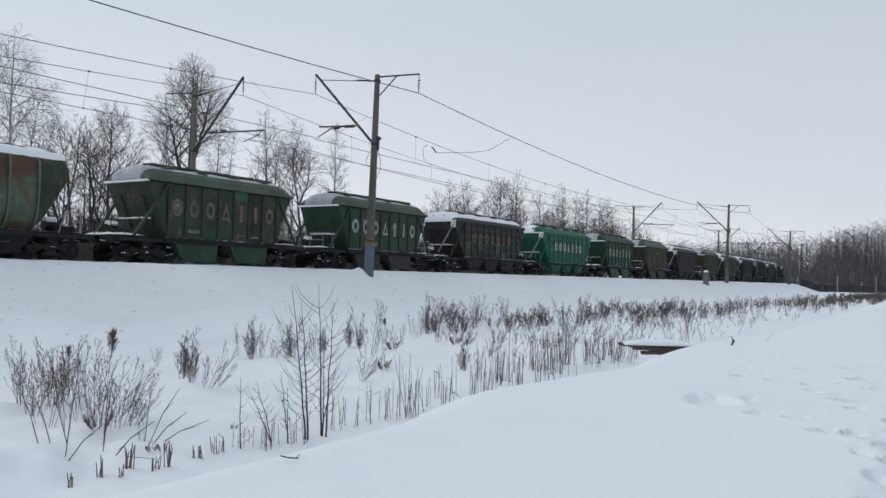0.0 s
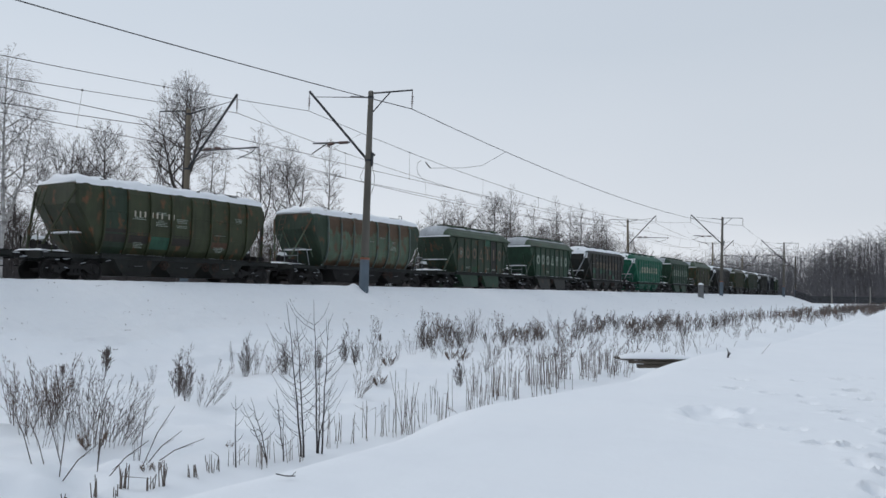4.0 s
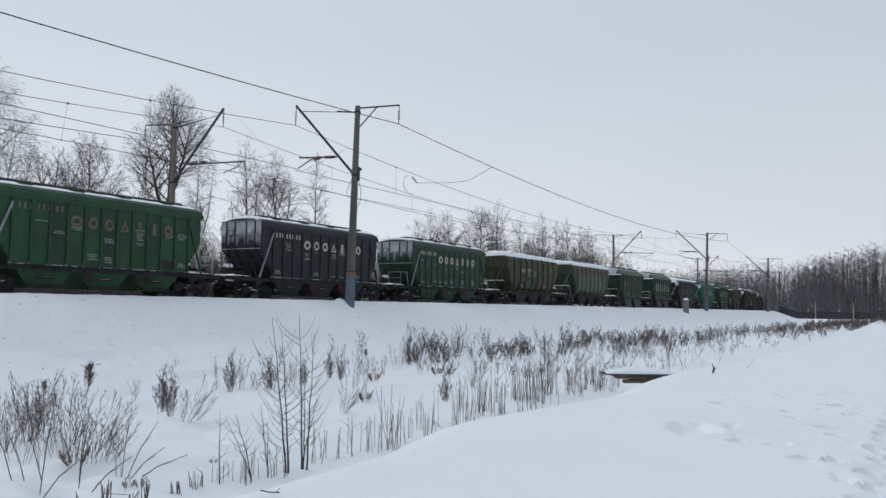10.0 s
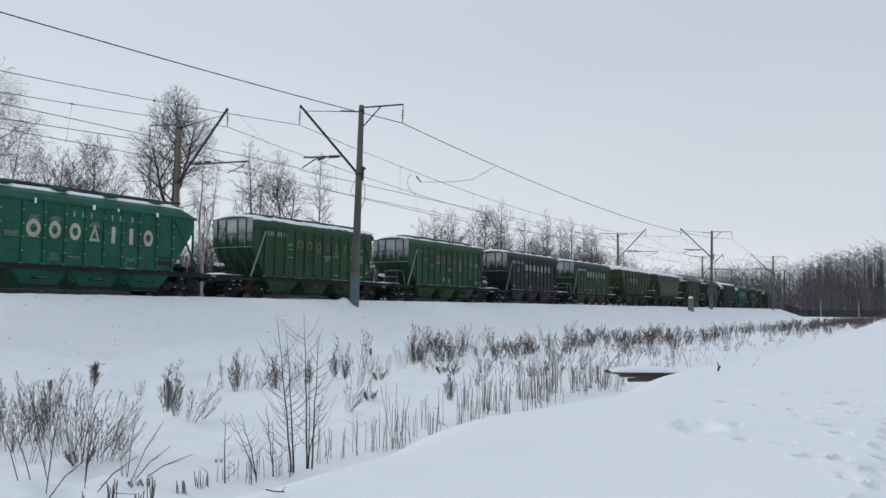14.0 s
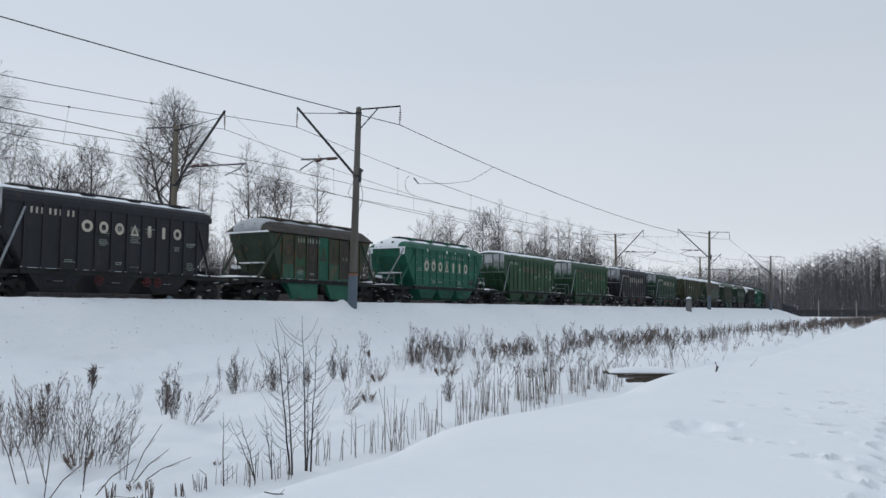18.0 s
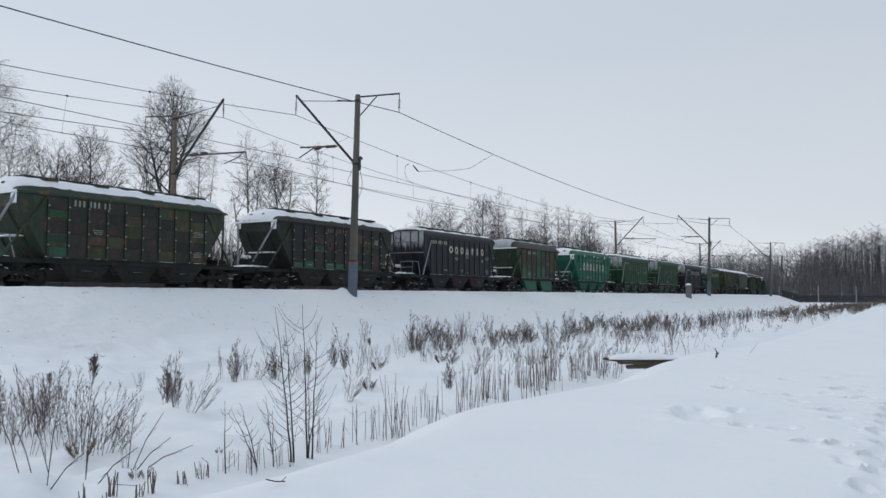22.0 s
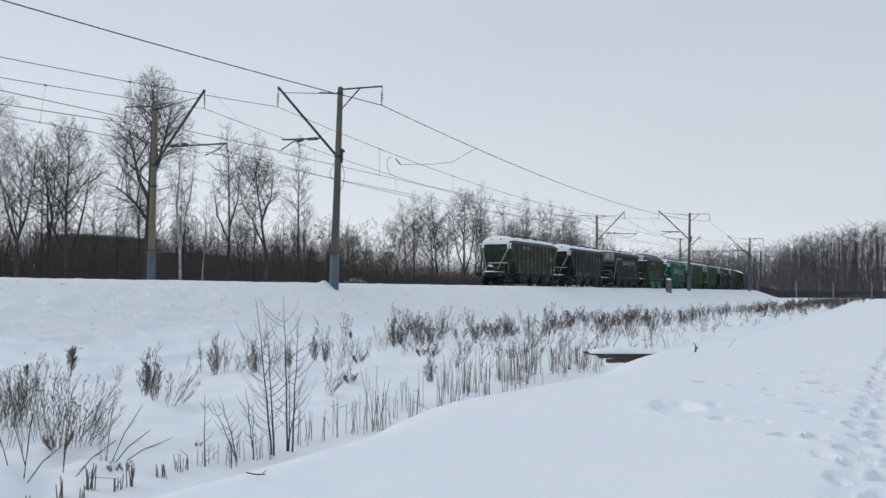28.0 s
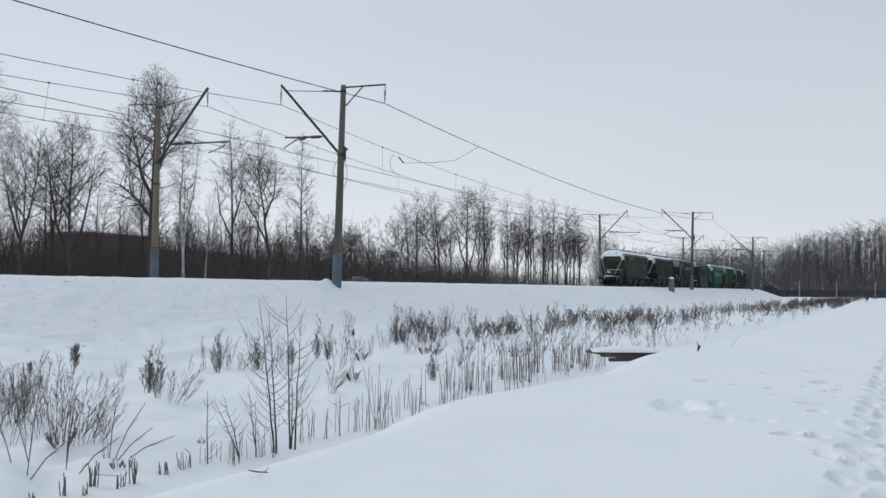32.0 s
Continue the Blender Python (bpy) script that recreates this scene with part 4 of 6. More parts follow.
    if runs:    # snow and streaks that ran down over the eave
        f = Form()
        for k in range(runs):
            x = r.uniform(-0.7, 0.9) * lt
            f.box((x, -(w + 0.09), ze - 0.10), (r.uniform(.05, .14), 0.03, r.uniform(.10, .24)), bevel=0.02)
        part("snow_run", f, SNOW, root)
    return root


def pick(seed, palette, n):
    r = random.Random(seed)
    return [r.choice(palette) for _ in range(n)]


def make_train():
    """The wagons from the tail forward."""
    t = []
    t.append(wagon("hopper_wagon", "long", "dull green hopper wagon with brown rust blotches and snowy roof", GREEN_OLD, GREEN_OLD, pick(1, [UMBER, OLIVE, GREEN_OLD, UMBER], 9), 0.10, 2,
                   patches=[(0, .03, .17, PATCH), (0, .24, .36, GREEN), (0, .63, .75, GREEN_GRASS), (2, .24, .37, TAN), (4, .62, .74, TAN), (8, .04, .16, TAN)], numbers=(1, 2, .88, GHOST), marks=2, seed=1, chute=SOOT, cells=[UMBER, OLIVE, UMBER, UMBER, OLIVE, SOOT]))
    t.append(wagon("hopper_wagon", "long", "sooty dark hopper wagon with green repainted patches", SOOT, SOOT, pick(2, [UMBER, SOOT, SOOT, UMBER], 9), 0.09, 2, letters=FAINT, letter_z=.56, letter_span=(1, 7),
                   patches=[(0, .03, .14, PATCH), (1, .03, .17, PATCH), (2, .4, .52, PATCH), (3, .03, .15, PATCH), (4, .03, .15, PATCH), (6, .02, .12, GREEN_GRASS), (6, .66, .84, RUST), (7, .01, .06, PATCH)], numbers=(3, 2, .88, FADED), marks=2, seed=2, chute=SOOT, cells=[SOOT, SOOT, SOOT, UMBER]))
    t.append(wagon("hopper_wagon", "tall", "blue-black hopper wagon with cream signs and frosted end", BLACK, BLACK, [BLACK], 0.06, 3, WHITE, .70, (3, 9), (0, 2.6, .86, WHITE), wheels=RED, marks=9, seed=3))
    t.append(wagon("hopper_wagon", "short", "olive and teal hopper wagon with a brown roof", OLIVE, BROWN, [OLIVE, OLIVE, UMBER, TEAL, OLIVE, UMBER, OLIVE], 0.05, 3, FAINT, .6, (0, 6), (1, 2, .86, GHOST),
                   patches=[(0, .02, .32, PATCH), (1, .02, .2, PATCH), (1, .3, .5, GREEN_GRASS), (3, .62, .97, TEAL), (4, .02, .38, PATCH), (6, .02, .22, SOOT), (5, .02, .07, PATCH)], marks=2, seed=4, chute=TEAL, ends=GREEN_OLD))
    t.append(wagon("hopper_wagon", "long", "bright teal-green hopper wagon with cream signs and streaks of snow", TEAL, TEAL, [TEAL], 0.05, 3, WHITE, .55, (1, 7), (3, 4, .83, GHOST), wheels=TEAL, marks=8, seed=5, runs=4, patches=[(8, .1, .25, SOOT)]))
    t.append(wagon("hopper_wagon", "tall", "grass-green hopper wagon with faded signs", GREEN_GRASS, GREEN_GRASS, [GREEN_GRASS], 0.06, 2, FADED, .70, (3, 9), (0, 2, .86, GHOST), marks=6, seed=6, patches=[(9, .05, .2, SOOT)]))
    t.append(wagon("hopper_wagon", "tall", "grass-green hopper wagon with half-worn signs and frosted end", GREEN_GRASS, GREEN_GRASS, [GREEN_GRASS, GREEN_GRASS, GREEN], 0.05, 3, FADED, .70, (3, 9), (0, 2.6, .86, FADED), marks=6, seed=7, patches=[(9, .05, .2, SOOT)]))
    t.append(wagon("hopper_wagon", "tall", "blue-black hopper wagon with frosted end and cream signs", BLACK, BLACK, [BLACK], 0.07, 3, WHITE, .72, (3, 9), (0, 2.6, .86, WHITE), wheels=RED, marks=9, seed=8))
    t.append(wagon("hopper_wagon", "tall", "bottle-green hopper wagon with cream signs and red handwheels", GREEN, GREEN, [GREEN], 0.07, 3, WHITE, .72, (3, 9), (0, 2.6, .86, WHITE), wheels=RED, marks=9, seed=9))
    t.append(wagon("hopper_wagon", "round", "olive-green round-sided hopper wagon under thick snow", OLIVE, OLIVE, [GREEN_OLD, OLIVE, OLIVE, OLIVE, OLIVE, OLIVE, OLIVE], 0.16, 0, numbers=(1, 2, .66, WHITE), patches=[(2, .12, .34, PATCH), (0, .2, .4, UMBER), (1, .2, .36, UMBER), (3, .2, .36, UMBER), (5, .2, .3, RUST)], marks=5, seed=10, chute=SOOT, runs=0))
    t.append(wagon("hopper_wagon", "round", "rusty mint-green round-sided hopper wagon under thick snow", MINT, RUST, [MINT], 0.17, 0, numbers=(2, 2, .66, MINT), patches=[], ends=GREEN_OLD, marks=3, seed=11, chute=IRON, rib_paint=PALEMINT))
    t.append(wagon("hopper_wagon", "short", "dark green hopper wagon with pale signs and snowy hipped roof", GREEN_OLD, ROOFGREEN, [GREEN_OLD, GREEN_OLD, GREEN_OLD, GREEN_OLD, GREEN_OLD, SOOT, GREEN_OLD], 0.05, 3, FADED, .55, (0, 6), None, patches=[(2, .02, .18, GREEN_GRASS), (4, .8, .98, PATCH)], marks=3, seed=12, chute=GREEN))
    t.append(wagon("hopper_wagon", "short", "bottle-green hopper wagon with pale signs and rounded roof", GREEN, ROOFGREEN, [GREEN, GREEN_OLD, GREEN_OLD], 0.05, 3, GHOST, .55, (0, 6), None, marks=2, seed=13, chute=SOOT))
    t.append(wagon("hopper_wagon", "long", "sooty hopper wagon with mint patches and faded red signs", SOOT, SOOT, pick(14, [UMBER, SOOT, SOOT], 9), 0.10, 2, FADED, .56, (1, 7), None, patches=[(0, .25, .45, PATCH), (2, .25, .45, PATCH), (3, .3, .4, GREEN_GRASS), (5, .22, .4, PATCH), (0, .05, .2, GREEN_GRASS), (6, .05, .2, PATCH), (4, .03, .15, GREEN_OLD)], marks=1, seed=14, chute=SOOT))
    t.append(wagon("hopper_wagon", "long", "clean teal-green hopper wagon with cream signs", TEAL, TEAL, [TEAL], 0.05, 4, WHITE, .55, (1, 7), None, wheels=TEAL, marks=3, seed=15))
    t.append(wagon("hopper_wagon", "short", "bottle-green hopper wagon with faint signs", GREEN, GREEN, [GREEN], 0.05, 4, GHOST, .55, (0, 6), None, marks=2, seed=16, chute=GREEN))
    t.append(wagon("hopper_wagon", "short", "olive-brown hopper wagon with a greenish roof", OLIVE, ROOFGREEN, [OLIVE, UMBER], 0.06, 4, None, marks=1, seed=17, chute=SOOT))
    spec = (("long", SOOT, [SOOT, UMBER], "sooty dark hopper wagon"), ("short", OLIVE, [OLIVE, UMBER], "dull olive hopper wagon"), ("long", GREEN_OLD, [GREEN_OLD, UMBER], "dull green hopper wagon"), ("long", SOOT, [SOOT], "sooty black hopper wagon"),
            ("tall", BLACK, [BLACK], "blue-black hopper wagon"), ("long", GREEN_OLD, [GREEN_OLD], "dull green hopper wagon"), ("tall", GREEN, [GREEN], "bottle-green hopper wagon"), ("long", GREEN_OLD, [GREEN_OLD], "dull green hopper wagon"),
            ("tall", GREEN, [GREEN], "bottle-green hopper wagon"), ("long", SOOT, [SOOT], "sooty dark hopper wagon"))
    for k, (kind, paint_, sheets, words) in enumerate(spec):
        t.append(wagon("hopper_wagon", kind, words + " with snow along its roof", paint_, paint_, sheets, 0.07, 3, None, marks=0, seed=20 + k, chute=SOOT))
    kinds = ["long", "long", "tall", "short", "long", "tall", "tall", "tall", "tall", "round", "round", "short", "short", "long", "long", "short", "short"] + [s[0] for s in spec]
    return t, [KINDS[k][0] for k in kinds]


TRAIN, LENGTHS = make_train()


def tail_at(t):
    """Arc of the train's tail: it pulls away, slowly gathering speed."""
    return -136.95 + 6.382 * t + 0.0270 * t * t


def wagon_pose(s):
    xa, ya, _ = on_line(s - 5.0)
    xb, yb, _ = on_line(s + 5.0)
    return pose((xa + xb) / 2, (ya + yb) / 2, 0, 0, 0, math.degrees(math.atan2(yb - ya, xb - xa)))


WHEEL_R = 0.475


def motions():
    behind = 0.0
    for k, (ob, length) in enumerate(zip(TRAIN, LENGTHS)):
        walk(ob, [(t, wagon_pose(tail_at(t) + behind + length / 2)) for t in range(33)])
        behind += length
    # wheelsets roll as far as their wagon has travelled; the nearer wagons' only, where they can be seen
    times = [q / 15 for q in range(481)]
    for ob in TRAIN[:13]:
        for bogie in [c for c in ob.children if c.name.startswith("bogie")]:
            for ws in bogie.children:
                x, z = ws.location.x, ws.location.z
                walk(ws, [(t, pose(x, 0, z, 0, math.degrees((tail_at(t) - tail_at(0)) / WHEEL_R), 0)) for t in times])

# ---------------------------------------------------------------- masts and overhead wires
def insulator(f, top, length):
    x, y, z = top
    f.tube([(x, y, z), (x, y, z - length)], 0.022, 5)
    n = 4
    for k in range(n):
        zz = z - length * (0.35 + 0.5 * k / n)
        f.loft([[(x + q * math.cos(a), y + q * math.sin(a), zz + dz) for a in [2 * math.pi * j / 8 for j in range(8)]] for q, dz in ((0.03, 0.03), (0.085, 0.0), (0.03, -0.02))])
    return f


def mast(x, y, z, turn, lean, shaft, height=10.9, far_row=False):
    """A concrete mast; its own +y points to the tracks. lean: degrees away from the track."""
    root = thing("catenary_mast", "%s concrete railway mast with steel brackets, blue-grey foot and orange band" % ("yellowish" if far_row else "grey"), "catenary mast", "masts along the line",
                 at=pose(x, y, z, lean, 0, turn))
    h = height
    f = Form()
    ring = lambda r, zz: [(r * math.cos(2 * math.pi * k / 14), r * math.sin(2 * math.pi * k / 14), zz) for k in range(14)]
    f.loft([ring(0.235 - 0.0085 * zz, zz) for zz in (1.9, 4, 6, 8, h - 0.08)] + [ring(0.12, h)])
    part("shaft", f, shaft, root, smooth=False)
    f = Form().loft([ring(0.262 - 0.0085 * zz, zz) for zz in (-1.2, 0.0, 1.0, 1.72)])
    part("painted_foot", f, BLUEGREY, root, "blue-grey painted foot")
    part("orange_band", Form().loft([ring(0.256, 1.72), ring(0.252, 1.83)]), ORANGE, root)
    # inclined cantilever over the track
    tip = (0, 4.42 if not far_row else 4.25, h + 0.40)
    foot = (0, 0.1, h - 3.75)
    part("cantilever", Form().tube([foot, tip], 0.075, 8), STEEL, root)
    part("tie_rod", Form().tube([(0, 0.1, h - 0.35), (0, 3.95, h + 0.05)], 0.022, 5).tube([(0, 0.1, h - 0.35), (0, 1.4, h - 0.18)], 0.045, 6), STEEL, root)
    part("suspension_insulator", insulator(Form(), (0, tip[1], h + 0.38), 1.1), PORCELAIN, root)
    # registration arm with its drop bracket
    f = Form()
    if far_row:
        f.tube([(0, 1.3, h - 2.75), (0, 6.1, h - 2.95)], 0.05, 6).tube([(0, 5.9, h - 2.95), (0, 5.6, h - 3.2), (0, 4.4, h - 3.5)], 0.03, 5)
    else:
        f.tube([(0, 1.35, h - 2.72), (0, 4.0, h - 2.62)], 0.05, 6).tube([(0, 2.9, h - 2.66), (0, 4.05, h - 3.2)], 0.035, 5)
    part("registration_arm", f, STEEL, root)
    part("arm_insulator", Form().tube([(0, 1.5, h - 2.72), (0, 2.1, h - 2.70)], 0.085, 8).tube([(0, 2.5, h - 2.70), (0, 2.9, h - 2.76)], 0.10, 8), PORCELAIN, root)
    # outrigger for the feeder on the other side
    out = (h - 0.22) if not far_row else (h + 0.12)
    f = Form().tube([(0, 0, h - 0.13), (0, -2.75, out)], 0.045, 6)
    if far_row:
        f.tube([(0, 0, h - 0.1), (0, 1.5, h - 0.02)], 0.03, 5)
    part("outrigger", f, STEEL, root)
    part("brace", Form().tube([(0, -1.35, h - 0.15), (0, -0.2, h - 1.15)], 0.035, 5), STEEL, root)
    part("feeder_insulator", insulator(Form(), (0, -2.75, out), 1.0), PORCELAIN, root)
    for zz in (h - 3.8, h - 0.35) + ((h - 5.1,) if far_row else ()):
        part("clamp", Form().loft([ring(0.262 - 0.0085 * zz, zz - 0.06), ring(0.262 - 0.0085 * zz, zz + 0.06)]), STEEL, root)
    if not far_row:
        f = Form().box((0, -0.25, h - 3.75), (0.10, 0.10, 0.75)).box((0.0, -0.33, h - 3.5), (0.16, 0.12, 0.12))
        part("junction_box", f, STEEL, root)
        part("dangling_cable", Form().tube([(0, -0.25, h - 4.1), (0.05, -0.42, h - 4.7), (0.05, -0.40, h - 5.2), (0.02, -0.2, h - 5.7)], 0.018, 4).tube([(0, 0.2, h - 4.0), (0, 0.55, h - 4.7), (0, 0.3, h - 5.0)], 0.018, 4), COPPER, root)
    return root


NEAR_MASTS = [(-45.5, 27.2, -0.25, 0.0, 2.0), (35.1, 27.2, -0.25, 0.0, 1.4), (118.6, 28.5, 0.0, 1.7, 1.2), (180.7, 30.9, 0.1, 3.0, 1.0), (243.0, 38.5, 0.1, 11.0, 0.5), (303.0, 53.5, 0.1, 19, 0.5)]
FAR_MASTS = [(-47.0, 40.8, 0.15, 180.0, 0.0), (34.4, 40.7, 0.15, 180.0, 0.0), (117.8, 41.8, 0.10, 181.7, 0.3), (176.4, 44.1, 0.1, 183.0, 0.0), (236.0, 51.0, 0.1, 191, 0.0), (296.0, 65.5, 0.1, 199, 0.0)]
for k, m in enumerate(NEAR_MASTS):
    mast(*m, CONCRETE)
for k, m in enumerate(FAR_MASTS):
    mast(*m, CONCRETE_WARM, far_row=True)


def anchor(m, y, z):
    """A point in a mast's own space."""
    x0, y0, z0, turn, lean = m
    return pose(x0, y0, z0, lean, 0, turn) @ Vector((0, y, z))


def sagging(a, b, sag, n=14):
    return [a.lerp(b, k / n) - Vector((0, 0, sag * 4 * (k / n) * (1 - k / n))) for k in range(n + 1)]


def wire(name, pts, r, label, material=COPPER):
    return solid(name, Form().tube(pts, r, 4), material, label, "overhead wire", "overhead wires")


CATENARY = {}


def string_line(masts, far_row):
    for k in range(len(masts) - 1):
        a, b = masts[k], masts[k + 1]
        h = 10.9
        # feeder on the outriggers
        drop = 1.22 if not far_row else 0.88
        fa, fb = anchor(a, -2.75, h - drop), anchor(b, -2.75, h - drop)
        wire("feeder_cable", sagging(fa, fb, (1.1 if k == 0 else 1.4) if not far_row else 1.2, 20), 0.022, "dark sagging feeder cable between masts")
        # messenger, contact wire and droppers
        ma, mb = anchor(a, 4.25 if far_row else 4.42, h - 0.72), anchor(b, 4.25 if far_row else 4.42, h - 0.72)
        span = (mb - ma).length
        sag = min(1.9, span * span * 0.00030)
        mess = sagging(ma, mb, sag, 16)
        root = CATENARY[(far_row, k)] = thing("catenary_wire", "messenger wire with droppers and contact wire over the track", "overhead wire", "overhead wires")
        part("messenger_wire", Form().tube(mess, 0.016, 4), COPPER, root)
        off = 4.0 + (0.35 if k % 2 else -0.1)
        ca, cb = anchor(a, off, h - 3.3), anchor(b, off, h - 3.3)
        part("contact_wire", Form().tube(sagging(ca, cb, 0.10, 12), 0.016, 4), COPPER, root)
        for q in range(1, 8):
            u = q / 8
            top = ma.lerp(mb, u) - Vector((0, 0, sag * 4 * u * (1 - u)))
            low = ca.lerp(cb, u) - Vector((0, 0, 0.4 * u * (1 - u)))
            part("dropper", Form().tube([top, low], 0.008, 3).box(tuple(top), (0.09, 0.06, 0.09)).box(tuple(low), (0.06, 0.05, 0.07)), COPPER, root)
        f = Form()
        for c in (ma,):
            for e in (-1, 1):
                d = (mb - ma).normalized()
                f.tube([ma + d * (e * 5.0) - Vector((0, 0, 0.45 if e > 0 else 0.3)), ca + d * (e * 0.6)], 0.007, 3)
        part("bridle", f, COPPER, root)


string_line(NEAR_MASTS, False)
string_line(FAR_MASTS, True)
# jumper between the feeder and the near catenary, with its hanging loop
a, b = anchor(NEAR_MASTS[1], -2.75, 9.68), anchor(NEAR_MASTS[2], -2.75, 9.68)
u = 0.130
top = a.lerp(b, u) - Vector((0, 0, 1.4 * 4 * u * (1 - u)))
mid = Vector((47.6, 31.2, 8.42))
f = Form().tube([top, (46.83, 26.6, 8.16), (47.6, 28.6, 8.26), mid], 0.014, 4)
f.tube([mid, (47.44, 31.5, 8.84)], 0.05, 6)
f.tube([(47.04, 31.6, 8.9), (46.62, 31.6, 8.7), (46.52, 31.6, 8.25), (46.71, 31.6, 7.88), (47.28, 31.6, 7.64)], 0.018, 4)
part("jumper_cable", f, COPPER, CATENARY[(False, 1)], "looped jumper cable up to the feeder")

# squat concrete marker post on the shoulder
mx, my = 103.3, 27.3
mz = land_at(mx, my)
root = thing("marker_post", "squat grey concrete marker post with snow cap", "marker post", at=pose(mx, my, mz))
f = Form()
f.loft([[(r * math.cos(2 * math.pi * k / 12), r * math.sin(2 * math.pi * k / 12), zz) for k in range(12)] for r, zz in ((0.37, -0.3), (0.36, 1.35), (0.30, 1.55), (0.14, 1.68))])
part("post", f, GALV, root)
part("snow_cap", Form().loft([[(r * math.cos(2 * math.pi * k / 12), r * math.sin(2 * math.pi * k / 12), zz) for k in range(12)] for r, zz in ((0.33, 1.52), (0.30, 1.64), (0.16, 1.74), (0.02, 1.76))]), SNOW, root)

# ---------------------------------------------------------------- bare trees
TREES = {}
LOOK = (0.505, -0.863)      # the direction across the view, in which the trees' own x axes lie


def tree_meshes(key, height, radius, outline, leaders, boughs, seed, hang=0.0, twig_r=0.0064, bark=None, twig=None, fine=1.0, deep=0.85):
    """Two meshes of one sort of bare tree: trunk with limbs, and crown of twigs.
    outline: height, half width and middle of the crown; leaders: bent stems as (x, y, height) in metres."""
    r = random.Random(seed)
    hs, ws, cs = [q[0] * height for q in outline], [q[1] * 1.22 for q in outline], [q[2] for q in outline]
    trunk, crown = Form(), Form()

    def room(p, d):
        """How far a bough may reach from p before it leaves the crown."""
        for k in range(1, 26):
            s = k * height * 0.012
            z = p.z + d.z * s + 0.012 * s * s
            w = float(np.interp(z, hs, ws)) if z < hs[-1] else 0.0
            if math.hypot(p.x + d.x * s - float(np.interp(z, hs, cs)), (p.y + d.y * s) / deep) > max(w, 0.25):
                return s
        return height * 0.3

    def along(pts, u):
        n = len(pts) - 1
        i = min(n - 1, int(u * n))
        return pts[i].lerp(pts[i + 1], u * n - i), (pts[i + 1] - pts[i]).normalized()

    def bough(form, p, d, length, r0, r1, n, wob, lift, sides):
        pts = [p.copy()]
        for k in range(n):
            d = (d + Vector((r.gauss(0, wob), r.gauss(0, wob), r.gauss(0, wob) + lift))).normalized()
            pts.append(pts[-1] + d * (length / n))
        form.tube(pts, [r0 + (r1 - r0) * k / n for k in range(n + 1)], sides, False)
        return pts

    def aside(axis, lean, turn):
        ref = axis.orthogonal().normalized()
        return (axis * math.cos(lean) + (ref * math.cos(turn) + axis.cross(ref) * math.sin(turn)) * math.sin(lean)).normalized()

    for q, path in enumerate(leaders):
        raw = [Vector(p) for p in path]
        pts = []
        for a, b in zip(raw[:-1], raw[1:]):
            pts += [a.lerp(b, k / 4) + Vector((r.gauss(0, .02), r.gauss(0, .02), 0)) for k in range(4)]
        pts.append(raw[-1])
        thick = radius if q == 0 else radius * 0.58
        rr = [max(0.012, thick * (1 - max(0.0, (p.z - pts[0].z) / (pts[-1].z - pts[0].z + 1.0))) ** 1.05) for p in pts]
        trunk.tube(pts, rr, 8 if q == 0 else 6, False)
        count = boughs if q == 0 else max(5, int(boughs * 0.55))
        low = hs[0] if q == 0 else max(hs[0], pts[0].z + 0.25 * (pts[-1].z - pts[0].z))
        spin = r.uniform(0, 6.28)
        for k in range(count):
            z = low + (pts[-1].z - low) * ((k + r.uniform(.2, .8)) / count) ** 0.9
            u = (z - pts[0].z) / (pts[-1].z - pts[0].z)
            p, ax = along(pts, max(0.02, min(0.995, u)))
            v = (z - hs[0]) / (hs[-1] - hs[0])
            spin += 2.4 + r.uniform(-.4, .4)
            d = aside(ax, (1.12 - 0.55 * v) * r.uniform(.75, 1.2), spin)
            L = min(room(p, d) * r.uniform(.82, 1.08), height * 0.30)
            if L < 0.4:
                continue
            base = min(0.013 * L + 0.008, rr[min(len(rr) - 1, int(u * len(rr)))] * 0.7)
            l1 = bough(trunk, p, d, L, base, twig_r * 1.3, 7, 0.075, 0.045 - 0.03 * hang, 5)
            n2 = max(3, int(L * 2.6 * fine))
            for j in range(n2):
                w = 0.16 + 0.80 * (j + r.random()) / n2
                p2, a2 = along(l1, w)
                d2 = aside(a2, r.uniform(.55, 1.0), j * 2.4 + r.uniform(-.6, .6))
                m = L * (0.50 * (1 - w) + 0.14) * r.uniform(.7, 1.25)
                l2 = bough(crown, p2, d2, m, min(base * (1 - w) * .75 + .004, .009 * m + .006), twig_r, 4, 0.09, 0.035 - 0.10 * hang, 3)
                n3 = max(2, int(m * 3.6 * fine) + 1)
                for x in range(n3):
                    y = 0.2 + 0.78 * (x + r.random()) / n3
                    p3, a3 = along(l2, y)
                    d3 = aside(a3, r.uniform(.45, .95), r.uniform(0, 6.28))
                    s = m * (0.42 * (1 - y) + 0.2) * r.uniform(.7, 1.3) * (1 + 0.9 * hang)
                    l3 = bough(crown, p3, d3, s, twig_r * 1.15, twig_r * .7, 3 if hang else 1, 0.08, 0.05 - 0.45 * hang, 3)
                    for g in range(2 if fine >= 1 else 1):
                        p4, a4 = along(l3, r.uniform(.3, .95))
                        d4 = aside(a4, r.uniform(.4, .7), r.uniform(0, 6.28))
                        bough(crown, p4, d4, s * r.uniform(.35, .65), twig_r * .75, twig_r * .45, 1, 0.05, -0.5 * hang, 3)
    a, b = trunk.mesh("trunk", True), crown.mesh("crown")
    a.materials.append(bark or BARK)
    b.materials.append(twig or TWIGS)
    TREES[key] = (a, b, height)


